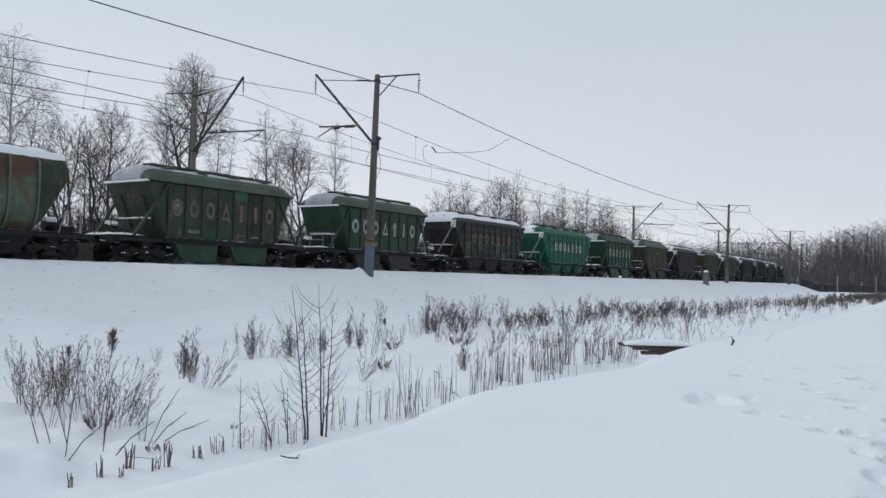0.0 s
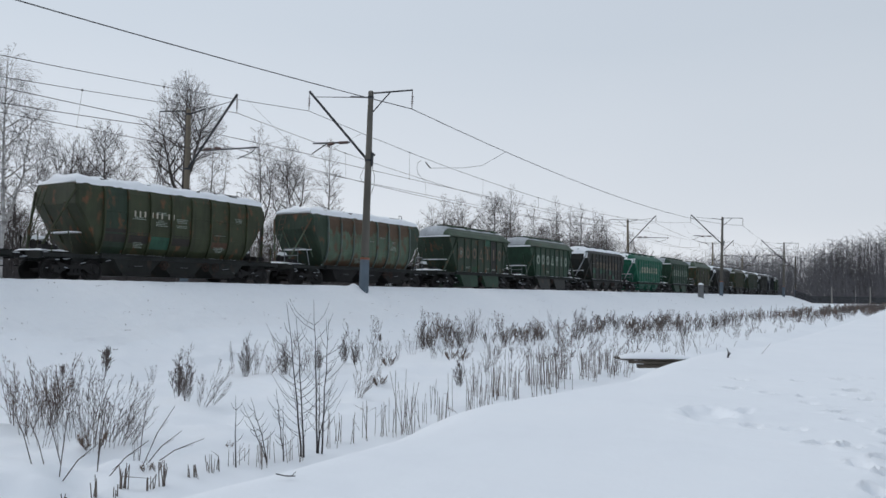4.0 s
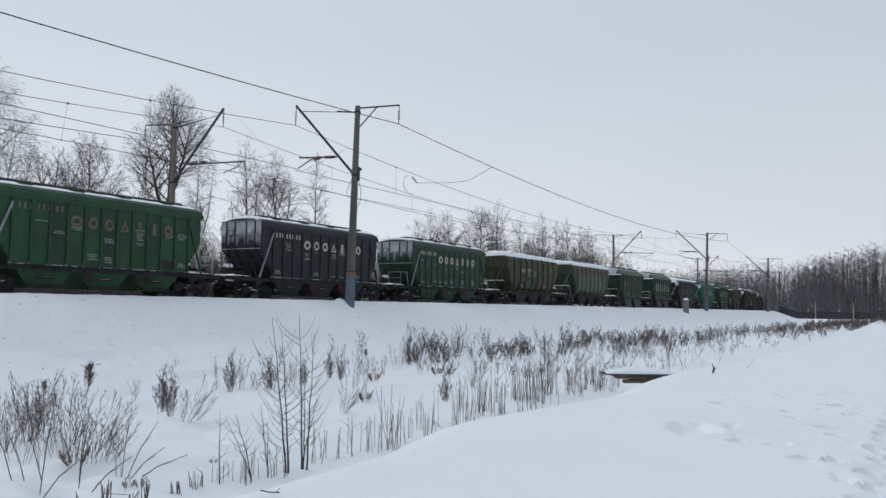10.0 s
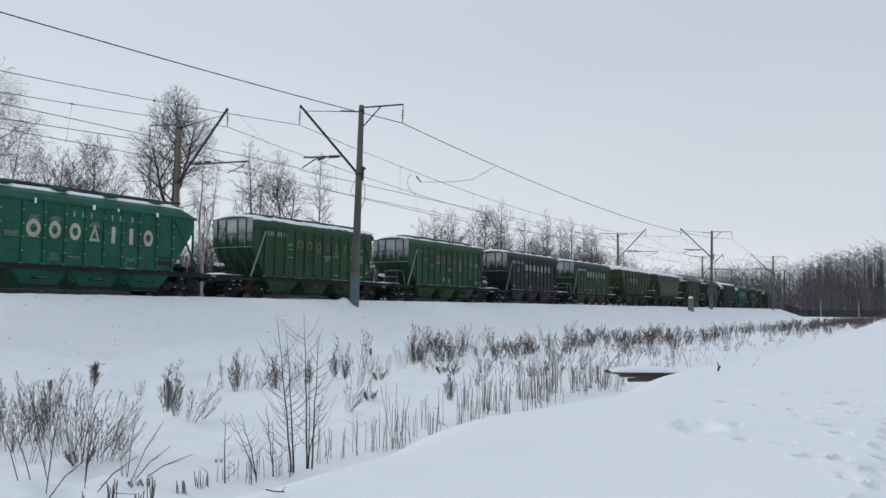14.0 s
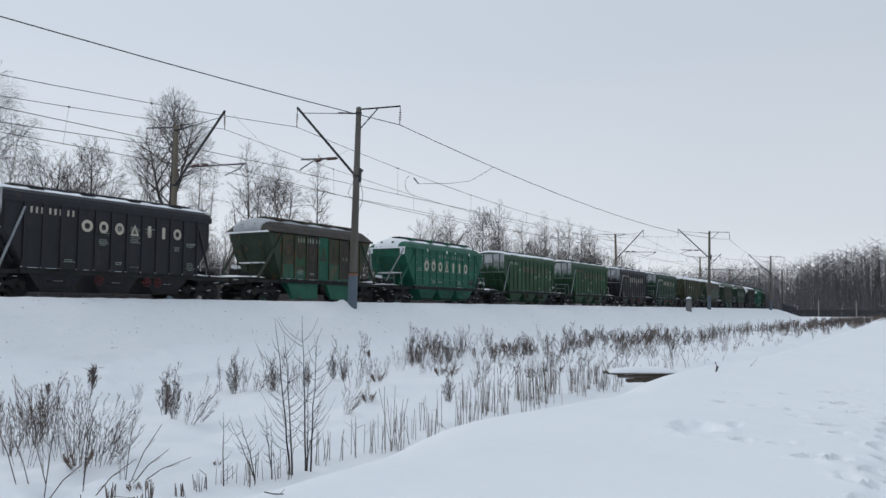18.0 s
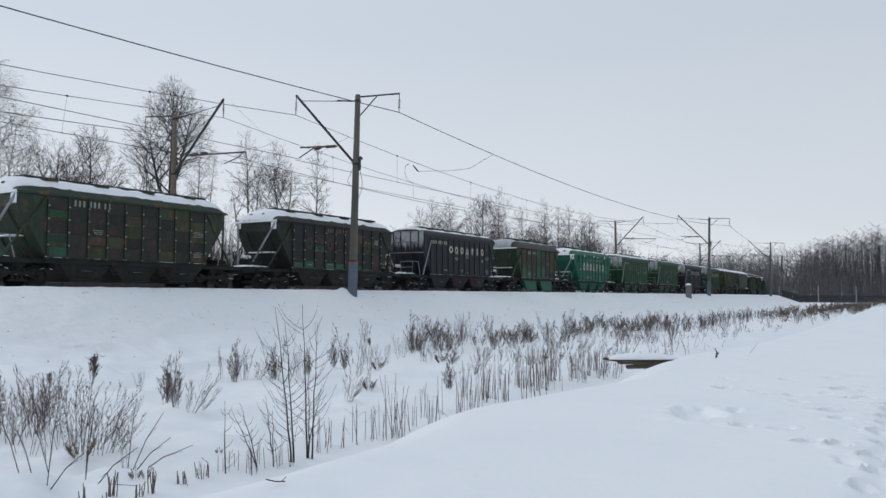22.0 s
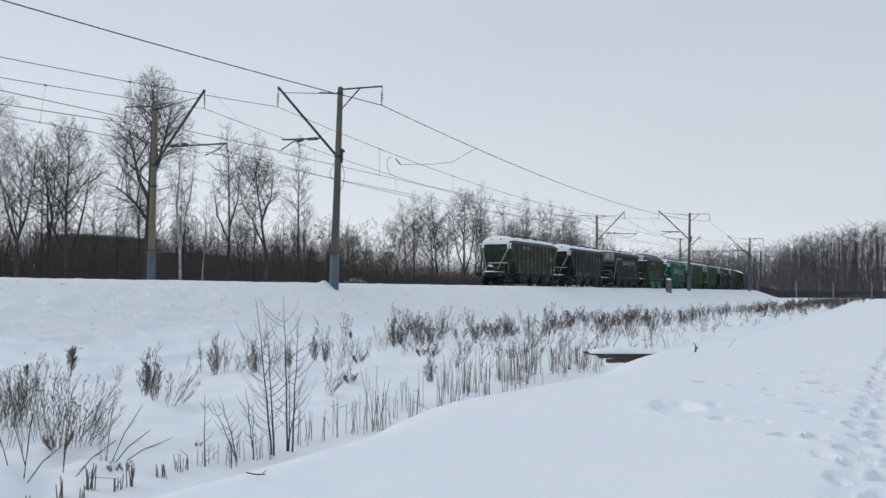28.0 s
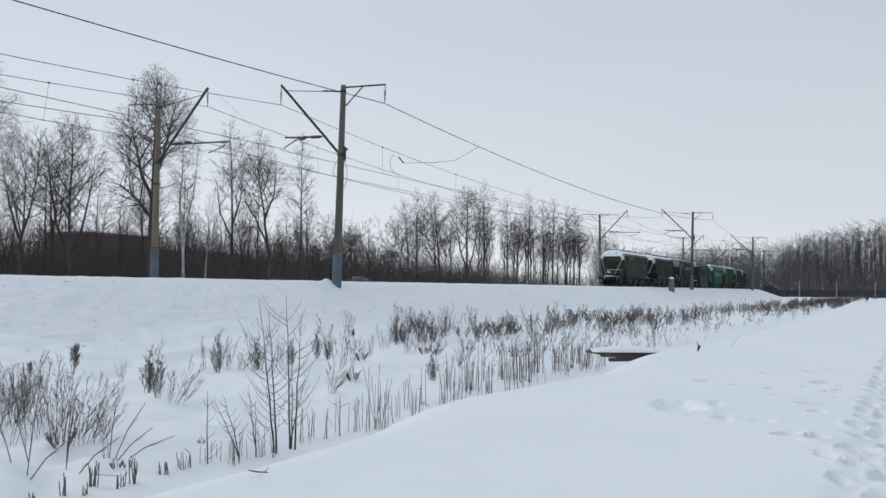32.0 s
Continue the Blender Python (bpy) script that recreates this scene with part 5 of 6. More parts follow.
tree_meshes("tall_lime", 18.2, 0.27, [(.30, .6, 0), (.38, 2.2, -.8), (.46, 2.5, -1.0), (.60, 2.6, -.3), (.72, 2.75, 0), (.84, 2.3, .1), (.93, 1.5, .2), (1.0, .35, .2)],
            [[(0, 0, -.5), (-.1, 0, 5), (.05, .1, 10), (.1, 0, 14), (.2, 0, 17.2)], [(0, 0, 6.2), (-1.2, .2, 7.6), (-2.6, .3, 8.8)], [(.02, 0, 7.6), (-.7, -.3, 9.4), (-1.3, -.4, 11.8), (-1.6, -.3, 13.2)], [(.05, 0, 9.0), (.7, .2, 11), (1.2, .2, 13.4), (1.5, .2, 15)]], 34, 3, fine=0.95)
tree_meshes("fan_lime", 13.5, 0.20, [(.36, .4, 0), (.46, 1.5, 0), (.60, 2.25, 0), (.74, 2.3, 0), (.87, 1.8, 0), (.95, 1.1, 0), (1.0, .3, 0)],
            [[(0, 0, -.5), (.05, 0, 3.4), (0, 0, 6.5), (.1, 0, 10), (.1, 0, 12.6)], [(.02, 0, 2.6), (.8, .2, 5), (1.3, .4, 8), (1.6, .4, 10.5)], [(.03, 0, 3.2), (-.8, -.2, 5.5), (-1.3, -.4, 9), (-1.5, -.4, 11)]], 26, 8, fine=1.1)
tree_meshes("forked_lime", 11.7, 0.15, [(.34, .5, 0), (.45, 1.5, 0), (.62, 2.1, .2), (.80, 2.0, .3), (.92, 1.3, .4), (1.0, .3, .5)],
            [[(0, 0, -.5), (0, 0, 4.0), (.5, .1, 6), (.9, .2, 8.5), (1.0, .2, 11)], [(0, 0, 3.9), (-.6, 0, 5.8), (-1.1, -.1, 8), (-1.3, -.1, 9.8)]], 20, 12, fine=1.12)
tree_meshes("alder", 16.6, 0.17, [(.36, .4, 0), (.48, 1.1, .1), (.60, 1.45, 0), (.75, 1.5, -.2), (.88, 1.15, -.3), (1.0, .3, -.4)],
            [[(0, 0, -.5), (.05, 0, 6), (-.1, 0, 11), (-.4, 0, 15.6)], [(0, 0, 6.5), (.7, .2, 9), (.9, .2, 12)], [(0, 0, 5.4), (-1.0, -.2, 7.6), (-1.4, -.2, 10.5)]], 24, 21, fine=1.12)
tree_meshes("maple", 15.6, 0.19, [(.40, .5, -.9), (.50, 1.3, -1.0), (.62, 1.95, -1.0), (.78, 2.05, -1.0), (.90, 1.4, -1.0), (1.0, .3, -1.0)],
            [[(0, 0, -.5), (-.05, 0, 4.0), (-.5, 0, 7.6), (-1.0, 0, 10.5), (-1.2, 0, 14)], [(-.5, 0, 7.4), (.2, .3, 9.4), (.5, .4, 12)], [(-.2, 0, 5.0), (-1.3, -.2, 7.4), (-2.2, -.3, 9), (-2.6, -.3, 11)]], 22, 31, fine=1.12)
tree_meshes("poplar", 16.5, 0.15, [(.34, .4, 0), (.45, 1.5, 0), (.56, 1.7, 0), (.70, 1.5, 0), (.86, .9, 0), (1.0, .2, 0)],
            [[(0, 0, -.5), (.1, 0, 6), (0, .1, 11), (.05, 0, 16)]], 34, 37, fine=1.3)
tree_meshes("birch", 16.8, 0.15, [(.42, .6, -.2), (.52, 1.1, 0), (.66, 1.4, .1), (.82, 1.2, .1), (.94, .7, .1), (1.0, .2, .1)],
            [[(.2, 0, -.5), (0, 0, 4), (-.35, 0, 8), (-.2, 0, 12), (.1, 0, 16.3)], [(-.1, 0, 5), (.7, .2, 9), (1.0, .3, 13)]], 20, 41, hang=.75, bark=BIRCH, twig=TWIGS_FROSTY, fine=1.3)
tree_meshes("great_birch", 18.0, 0.20, [(.34, 1.2, 0), (.48, 2.4, 0), (.66, 2.8, 0), (.82, 2.3, 0), (.94, 1.2, 0), (1.0, .3, 0)],
            [[(0, 0, -.5), (.1, 0, 6), (-.1, 0, 12), (0, 0, 17.4)], [(.1, 0, 5), (1.2, .3, 9), (1.7, .3, 13)]], 26, 43, hang=.9, bark=BIRCH, twig=TWIGS_FROSTY)
tree_meshes("young_birch", 9.5, 0.055, [(.38, .2, .3), (.55, .6, .5), (.75, .7, .7), (1.0, .15, .8)],
            [[(0, 0, -.4), (.1, 0, 3), (.4, 0, 6), (.75, 0, 9.2)]], 18, 47, bark=BIRCH)
tree_meshes("slim", 11.0, 0.10, [(.30, .4, 0), (.45, .95, 0), (.62, 1.25, .1), (.80, 1.1, .15), (1.0, .2, .2)],
            [[(0, 0, -.4), (.15, 0, 4), (0, 0, 7), (.2, 0, 10.4)], [(.1, 0, 4), (.7, .3, 6.4), (.9, .4, 8.5)]], 20, 51, fine=.95)
tree_meshes("aspen", 19.0, 0.20, [(.30, .6, 0), (.42, 1.5, 0), (.58, 2.1, 0), (.76, 2.0, .1), (.90, 1.3, .1), (1.0, .3, .1)],
            [[(0, 0, -.5), (.1, 0, 7), (-.1, 0, 13), (.1, 0, 18.2)], [(.1, 0, 6), (1.0, .3, 9.5), (1.3, .3, 13)]], 24, 53, twig_r=.0098, fine=.9)
tree_meshes("open_maple", 16.3, 0.20, [(.26, .8, -.2), (.40, 2.3, -.2), (.56, 3.0, -.4), (.74, 2.9, -.7), (.90, 1.8, -.9), (1.0, .4, -1.0)],
            [[(0, 0, -.5), (0, 0, 4), (-.3, 0, 8), (-.7, 0, 12), (-1.0, 0, 15.4)], [(0, 0, 3.6), (1.4, .3, 6.5), (2.0, .4, 9.5)], [(-.1, 0, 5), (-1.9, -.3, 8), (-2.6, -.4, 11)]], 20, 57, twig_r=.0098, fine=.9)
tree_meshes("bush_tree", 9.0, 0.07, [(.12, .8, 0), (.35, 2.0, 0), (.62, 2.5, 0), (.84, 1.9, 0), (1.0, .5, 0)],
            [[(-.3, 0, -.3), (-1.0, .1, 3), (-1.6, .2, 6.4)], [(0, .2, -.3), (.05, .1, 4), (-.1, .1, 8)], [(.3, 0, -.3), (.9, -.2, 3.4), (1.5, -.3, 6.8)], [(.1, -.2, -.3), (-.4, -.6, 3.6), (-.6, -.9, 6)]], 14, 61, twig_r=.0098, fine=.9)
tree_meshes("leaning", 9.0, 0.12, [(.30, .4, 1.6), (.5, 1.0, 2.4), (.75, 1.3, 3.2), (1.0, .3, 3.6)],
            [[(0, 0, -.4), (.7, 0, 1.6), (1.9, 0, 4.2), (2.8, 0, 6.4), (3.4, 0, 8.6)]], 16, 67)


def plant(key, x, y, height, turn, label):
    a, b, h = TREES[key]
    k = height / h
    root = thing("tree", label, "tree", "bare trees behind the line")
    root.matrix_basis = pose(x, y, land_at(x, y), 0, 0, turn) @ Matrix.Diagonal((k, k, k, 1))
    part("trunk", a, None, root)
    part("crown", b, None, root)
    return root


ACROSS = math.degrees(math.atan2(LOOK[1], LOOK[0]))
FORK, ALDER, MAPLE, ASPEN, SLIM, BUSH = ("bare forked lime tree behind the tracks", "bare alder with a narrow open crown", "bare maple with forked dark limbs", "slim bare aspen with ascending twigs",
                                         "slender bare tree in the belt behind the line", "many-stemmed bare bush tree")
for key, x, y, top, turn, label in (
        ("great_birch", 29.2, 52, 17.0, 0, "tall weeping birch with frosted hanging twigs"), ("forked_lime", 32.2, 51, 11.7, 0, FORK), ("slim", 37.2, 56, 11.0, 0, SLIM), ("fan_lime", 36.4, 52, 13.5, 0, "bare lime tree with a rounded fan-shaped crown"),
        ("slim", 40.1, 54, 9.6, 40, SLIM), ("tall_lime", 41.9, 50, 18.2, 0, "tall bare lime tree with a rounded crown behind the tracks"), ("birch", 47.7, 53, 16.6, 0, "bare birch with white trunk and drooping twigs"),
        ("young_birch", 46.3, 49, 9.4, 0, "thin young birch with white stem"), ("alder", 53.2, 53, 16.6, 0, ALDER), ("maple", 57.0, 52, 15.6, 0, MAPLE), ("leaning", 57.6, 51.4, 7.2, 150, "bare tree with a leaning dark trunk"), ("poplar", 61.3, 52, 16.4, 0, "slender bare poplar with short boughs"),
        ("slim", 27.4, 53, 10.5, 150, SLIM), ("slim", 34.4, 54, 12.0, 200, SLIM), ("slim", 30.5, 55, 11.0, 80, SLIM), ("forked_lime", 38.6, 57, 12.0, 120, FORK), ("slim", 44.5, 57, 9.5, 20, SLIM), ("birch", 50.4, 56, 12.0, 130, "bare birch with white trunk and drooping twigs"), ("slim", 49.5, 52, 9.0, 300, SLIM), ("slim", 59.8, 56, 12.0, 250, SLIM), ("slim", 64.6, 54, 11.5, 60, SLIM), ("slim", 66.2, 58, 10.0, 170, SLIM),
        ("bush_tree", 70.5, 58, 9.4, 20, BUSH), ("bush_tree", 75.4, 59, 10.0, 90, BUSH), ("bush_tree", 80.0, 61, 9.8, 200, BUSH), ("bush_tree", 85.2, 61, 10.4, 0, BUSH), ("bush_tree", 91.0, 61, 10.2, 140, BUSH), ("leaning", 97.5, 60, 9.5, 150, "bare tree with a leaning dark trunk"),
        ("open_maple", 104.7, 62, 16.2, 0, "bare maple with wide forked limbs"), ("slim", 109.5, 63, 13.5, 20, SLIM), ("fan_lime", 116.7, 64, 18.0, 0, FORK), ("aspen", 122.7, 64, 20.0, 0, ASPEN), ("slim", 127.8, 66, 15.5, 90, SLIM), ("alder", 135.9, 66, 18.6, 30, ALDER), ("aspen", 145.4, 66, 20.6, 160, ASPEN),
        ("alder", 150.8, 68, 17.5, 100, ALDER), ("aspen", 156.9, 68, 20.0, 50, ASPEN), ("aspen", 162.3, 68, 21.0, 220, ASPEN), ("alder", 169.3, 68, 20.5, 200, ALDER), ("aspen", 174.3, 68, 20.4, 300, ASPEN), ("open_maple", 183.0, 70, 19.0, 70, MAPLE), ("bush_tree", 194.7, 70, 17.5, 10, BUSH), ("bush_tree", 207.6, 72, 17.5, 80, BUSH), ("bush_tree", 222.0, 76, 17.0, 0, BUSH), ("bush_tree", 236.0, 80, 14.0, 70, BUSH)):
    plant(key, x, y, top, ACROSS + turn, label)
r = random.Random(404)
for k in range(50):     # the thinner trees that fill the belt
    key = r.choice(("slim", "alder", "slim", "maple", "forked_lime") if k < 31 else ("aspen", "open_maple", "alder", "aspen"))
    x, y, h = (r.uniform(26, 72), r.uniform(57, 72), r.uniform(8, 12)) if k < 18 else (r.uniform(66, 104), r.uniform(60, 74), r.uniform(7.5, 11)) if k < 31 else (r.uniform(112, 196), r.uniform(69, 80), r.uniform(14.5, 19))
    plant(key, x, y, h, r.uniform(0, 360), SLIM)


def woods(name, spots, label, lo, hi, seed, twigs=26, mat=TWIGS, trunk_mat=BARK, rise=None, thick=1.0):
    """A far stand of trees: trunks, and crowns of many fine twigs, as one mass."""
    r = random.Random(seed)
    root = thing(name, label, "woods", kind="stuff")
    trunks, crowns = Form(), Form()
    for (x, y), z in zip(spots, lands(spots)):
        h = r.uniform(lo, hi) if rise is None else rise(x, y) * r.uniform(.82, 1.04)
        rad = h * 0.0068
        fine = rad * thick
        lean = (r.gauss(0, .03), r.gauss(0, .03))
        trunks.tube([(x, y, z - 0.3), (x + lean[0] * h * .5, y + lean[1] * h * .5, z + h * 0.5), (x + lean[0] * h, y + lean[1] * h, z + h * 0.84)], [rad, rad * 0.65, rad * 0.15], 3, False)
        for k in range(twigs):
            u = 0.26 + 0.72 * (k + r.random()) / twigs
            a = r.uniform(0, 2 * math.pi)
            reach = h * (0.03 + 0.125 * math.sqrt(max(0.0, 1 - ((u - .60) / .44) ** 2))) * r.uniform(.45, 1.1)
            px, py, pz = x + lean[0] * h * u, y + lean[1] * h * u, z + h * u * 0.86
            up = r.uniform(0.2, 0.9)
            q = (px + math.cos(a) * reach, py + math.sin(a) * reach, pz + reach * up)
            crowns.tube([(px, py, pz), q], [fine * 0.32, fine * 0.14], 3, False)
            for j in range(6):
                v = r.uniform(.25, 1.0)
                b = a + r.uniform(-1.2, 1.2)
                s = reach * r.uniform(.25, .5)
                m = tuple(c0 + (c1 - c0) * v for c0, c1 in zip((px, py, pz), q))
                crowns.tube([m, (m[0] + math.cos(b) * s, m[1] + math.sin(b) * s, m[2] + s * r.uniform(.0, .9))], [fine * 0.14, fine * 0.07], 3, False)
    part("trunks", trunks, trunk_mat, root, kind="stuff")
    part("crowns", crowns, mat, root, kind="stuff")
    return root


r = random.Random(77)
# the wood that closes the view ahead, nearest where the terrace meets it
# the far woods' twig and bark colours carry painted distance haze
spots = []
for k in range(560):
    y = r.uniform(-60, 40)
    spots.append((238 + 0.0072 * (y + 40) ** 2 + 45 * r.random() ** 1.5, y))
woods("far_wood", spots, "dense bare wood beyond the snowfield, dark against sky", 0, 0, 5, 17, FARTWIGS_HAZY, FARBARK_HAZY, rise=lambda x, y: 27.5 - 0.13 * max(0, y + 8), thick=0.8)
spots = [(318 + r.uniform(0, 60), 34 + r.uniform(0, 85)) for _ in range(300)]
woods("far_wood", spots, "greyish bare wood beyond the bend of the line", 17, 22.5, 6, 18, FARTWIGS_HAZY, FARBARK_HAZY, thick=0.9)
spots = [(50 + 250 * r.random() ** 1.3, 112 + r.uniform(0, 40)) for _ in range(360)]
woods("far_wood", spots, "low grey wood behind the railway and the sheds", 9.5, 14.5, 7, 13, GREYTWIGS_HAZY, GREYTWIGS_HAZY, thick=1.3)


def thicket(name, count, place, lo, hi, radius, label, seed, mat=TWIGS):
    """Brushwood: many thin stems with side twigs, as one mass."""
    r = random.Random(seed)
    f = Form()
    spots = [place(r) for _ in range(count)]
    for (x, y), z in zip(spots, lands(spots)):
        h = r.uniform(lo, hi) * r.uniform(.6, 1)
        dx, dy = r.gauss(0, .12) * h, r.gauss(0, .12) * h
        f.tube([(x, y, z - .2), (x + dx * .4, y + dy * .4, z + h * .5), (x + dx, y + dy, z + h)], [radius, radius * .7, radius * .3], 3, False)
        for k in range(3):
            u = r.uniform(.3, .95)
            a = r.uniform(0, 6.28)
            s = h * r.uniform(.12, .3)
            p = (x + dx * u, y + dy * u, z + h * u)
            f.tube([p, (p[0] + math.cos(a) * s, p[1] + math.sin(a) * s, p[2] + s * r.uniform(.5, 1.6))], [radius * .5, radius * .25], 3, False)
    return solid(name, f, mat, label, "brushwood", kind="stuff")


thicket("brushwood", 4600, lambda r: (r.uniform(24, 116), r.uniform(55, 94)), 2.4, 8.4, 0.028, "tangled dark brushwood behind the railway", 7, DARKTWIGS)
thicket("brushwood", 800, lambda r: (r.uniform(26, 72), r.uniform(58, 86)), 4.5, 9.0, 0.015, "brown brushwood before the brick building", 13, TWIGS)
thicket("brushwood", 1700, lambda r: (r.uniform(84, 150), r.uniform(62, 110)), 2.0, 5.6, 0.026, "tangled bare brushwood behind the railway", 8, DARKTWIGS)
thicket("brushwood", 1900, lambda r: (r.uniform(140, 270), r.uniform(74, 130)), 3.0, 8.0, 0.045, "tangled bare brushwood along the bend", 10, DARKTWIGS)
thicket("brushwood", 2600, lambda r: (r.uniform(26, 120), r.uniform(54, 66)), 2.0, 6.5, 0.019, "fine brown brushwood close behind the far track", 15, TWIGS)
thicket("brushwood", 1000, lambda r: (r.uniform(30, 66) if r.random() < .5 else r.uniform(62, 120), r.uniform(86, 93)), 4.0, 8.5, 0.034, "dark brush before the brick building", 11, DARKTWIGS)
thicket("brushwood", 2000, lambda r: (r.uniform(36, 150), r.uniform(102, 116)), 6.0, 12.5, 0.055, "dark brush behind the brick building", 14, DARKTWIGS)
# the two farthest thickets wear the haze-tinted twig colour
thicket("brushwood", 900, lambda r: (r.uniform(90, 215), r.uniform(112, 140)), 5.0, 8.5, 0.075, "dense dark thicket far behind the railway", 12, FARTWIGS_HAZY)
thicket("brushwood", 4200, lambda r: (r.uniform(240, 328), r.uniform(-60, 90)), 5.0, 15.0, 0.095, "low dark brushwood at the edge of the wood", 9, FARTWIGS_HAZY)

# ---------------------------------------------------------------- buildings and fences far off
def brick_hall():
    x0, x1, y, top = 68.0, 81.0, 95.0, 6.4
    root = thing("brick_building", "low red-brick building with a snowy flat roof behind the trees", "building", kind="structure")
    f = Form()
    z0 = -1.6
    n = 2
    w = (x1 - x0) / n
    for k in range(n):      # piers and the wall above and below the openings
        xa = x0 + k * w
        f.box((xa + 0.9, y, (z0 + top) / 2), (1.8, 0.5, top - z0))
        f.box((xa + 1.8 + (w - 1.8) / 2, y, (z0 + 1.0) / 2), (w - 1.8, 0.5, 1.0 - z0))
        f.box((xa + 1.8 + (w - 1.8) / 2, y, (top + 3.6) / 2), (w - 1.8, 0.5, top - 3.6))
    f.box((x0 + 0.25, y + 3, (z0 + top) / 2), (0.5, 5.5, top - z0)).box((x1 - 0.25, y + 3, (z0 + top) / 2), (0.5, 5.5, top - z0)).box(((x0 + x1) / 2, y + 6, (z0 + top) / 2), (x1 - x0, 0.5, top - z0))
    part("wall", f, BRICK, root)
    part("roof", Form().box(((x0 + x1) / 2, y + 3, top + 0.12), (x1 - x0 + 0.6, 7, 0.25)), MORTAR, root)
    part("roof_snow", Form().box(((x0 + x1) / 2, y + 3, top + 0.34), (x1 - x0 + 0.5, 6.9, 0.2), bevel=0.1), SNOW, root)
    for k in range(n):
        xa = x0 + k * w + 1.8
        wd = part("window", Form().box((xa + (w - 1.8) / 2, y + 0.1, 2.3), (w - 1.8, 0.08, 2.6)), GLASS_DARK, root)
        f = Form()
        for q in range(4):
            f.box((xa + (w - 1.8) * q / 3, y + 0.02, 2.3), (0.12, 0.1, 2.6))
        part("window_frame", f, WOOD, wd)

    # lower wing with a flat roof
    wing = Form().box((x1 + 8.0, y + 3, (z0 + 4.6) / 2), (16.0, 5.0, 4.6 - z0))
    part("wing_wall", wing, BRICK, root)
    part("wing_roof", Form().box((x1 + 8.0, y + 3, 4.7), (16.4, 5.4, 0.2)), STEEL, root)


brick_hall()


def small_shed(x, y, wide, high, material, label):
    z = land_at(x, y)
    root = thing("shed", label, "shed", "sheds behind the trees", at=pose(x, y, z, 0, 0, 12))
    part("wall", Form().box((0, 0, high / 2 - 0.2), (wide, wide * 0.7, high)), material, root)
    part("roof", Form().loft([[(-wide * .56, -wide * .42, high - .2), (-wide * .56, 0, high + .35), (-wide * .56, wide * .42, high - .2)], [(wide * .56, -wide * .42, high - .2), (wide * .56, 0, high + .35), (wide * .56, wide * .42, high - .2)]]), SNOW, root, "snow-covered pitched roof")
    part("door", Form().box((0, -wide * 0.36, high * .4), (0.9, 0.06, high * .75)), STEEL, root)


small_shed(84.5, 62.0, 2.6, 2.2, TURQUOISE, "small turquoise shed with snow on its roof")
small_shed(70.0, 62.5, 2.6, 1.7, WOOD, "weathered wooden shed under snow")
small_shed(65.5, 63.0, 3.0, 1.6, GALV, "grey sheet-metal shed under snow")

# a grey rendered outbuilding far behind the trees
root = thing("house", "small grey rendered outbuilding far behind the trees", "house")
part("wall", Form().box((91.0, 84.0, 0.6), (4.0, 5.0, 4.6)), GALV, root)
part("roof", Form().box((91.0, 84.0, 3.0), (4.4, 5.4, 0.2)), STEEL, root)
for k in (-1.0, 1.0):
    part("window", Form().box((91.0 + k, 81.47, 1.2), (0.9, 0.08, 1.2)), GLASS_DARK, root)

# dark fence along the wood, with tall pale posts
root = thing("fence", "long dark slatted fence with pale concrete posts below the wood", "fence")
for k in range(22):
    x, y = 236 - 0.2 * k, -59.5 + 4.375 * k
    z, z2 = land_at(x, y), land_at(x - 0.2, y + 4.375)
    if k % 2 == 0:
        part("fence_post", Form().box((x - 0.3, y, z + 2.0), (0.24, 0.24, 4.4), bevel=0.04), PALEPOST, root)
    f = Form()
    for q in range(26):
        u = (q + .5) / 26
        f.box((x - 0.2 * u, y + 4.375 * u, z + (z2 - z) * u + 0.85), (0.05, 0.15, 1.95))
    f.box((x - 0.05, y + 2.19, (z + z2) / 2 + 0.5), (0.05, 4.38, 0.12)).box((x - 0.05, y + 2.19, (z + z2) / 2 + 1.5), (0.05, 4.38, 0.12))
    part("fence_panel", f, STEEL, root)
# ---------------------------------------------------------------- dry weeds, saplings and reeds in the ditch
def spindle(f, p, d, length, r):
    """A little seed head: a three-sided double cone."""
    d = d.normalized()
    u = d.orthogonal().normalized()
    v = d.cross(u)
    m = p + d * (length * 0.45)
    ring = [m + (u * math.cos(a) + v * math.sin(a)) * r for a in (0, 2.09, 4.19)]
    e = p + d * length
    f.add([tuple(p)] + [tuple(q) for q in ring] + [tuple(e)], [(0, 2, 1), (0, 3, 2), (0, 1, 3), (4, 1, 2), (4, 2, 3), (4, 3, 1)])


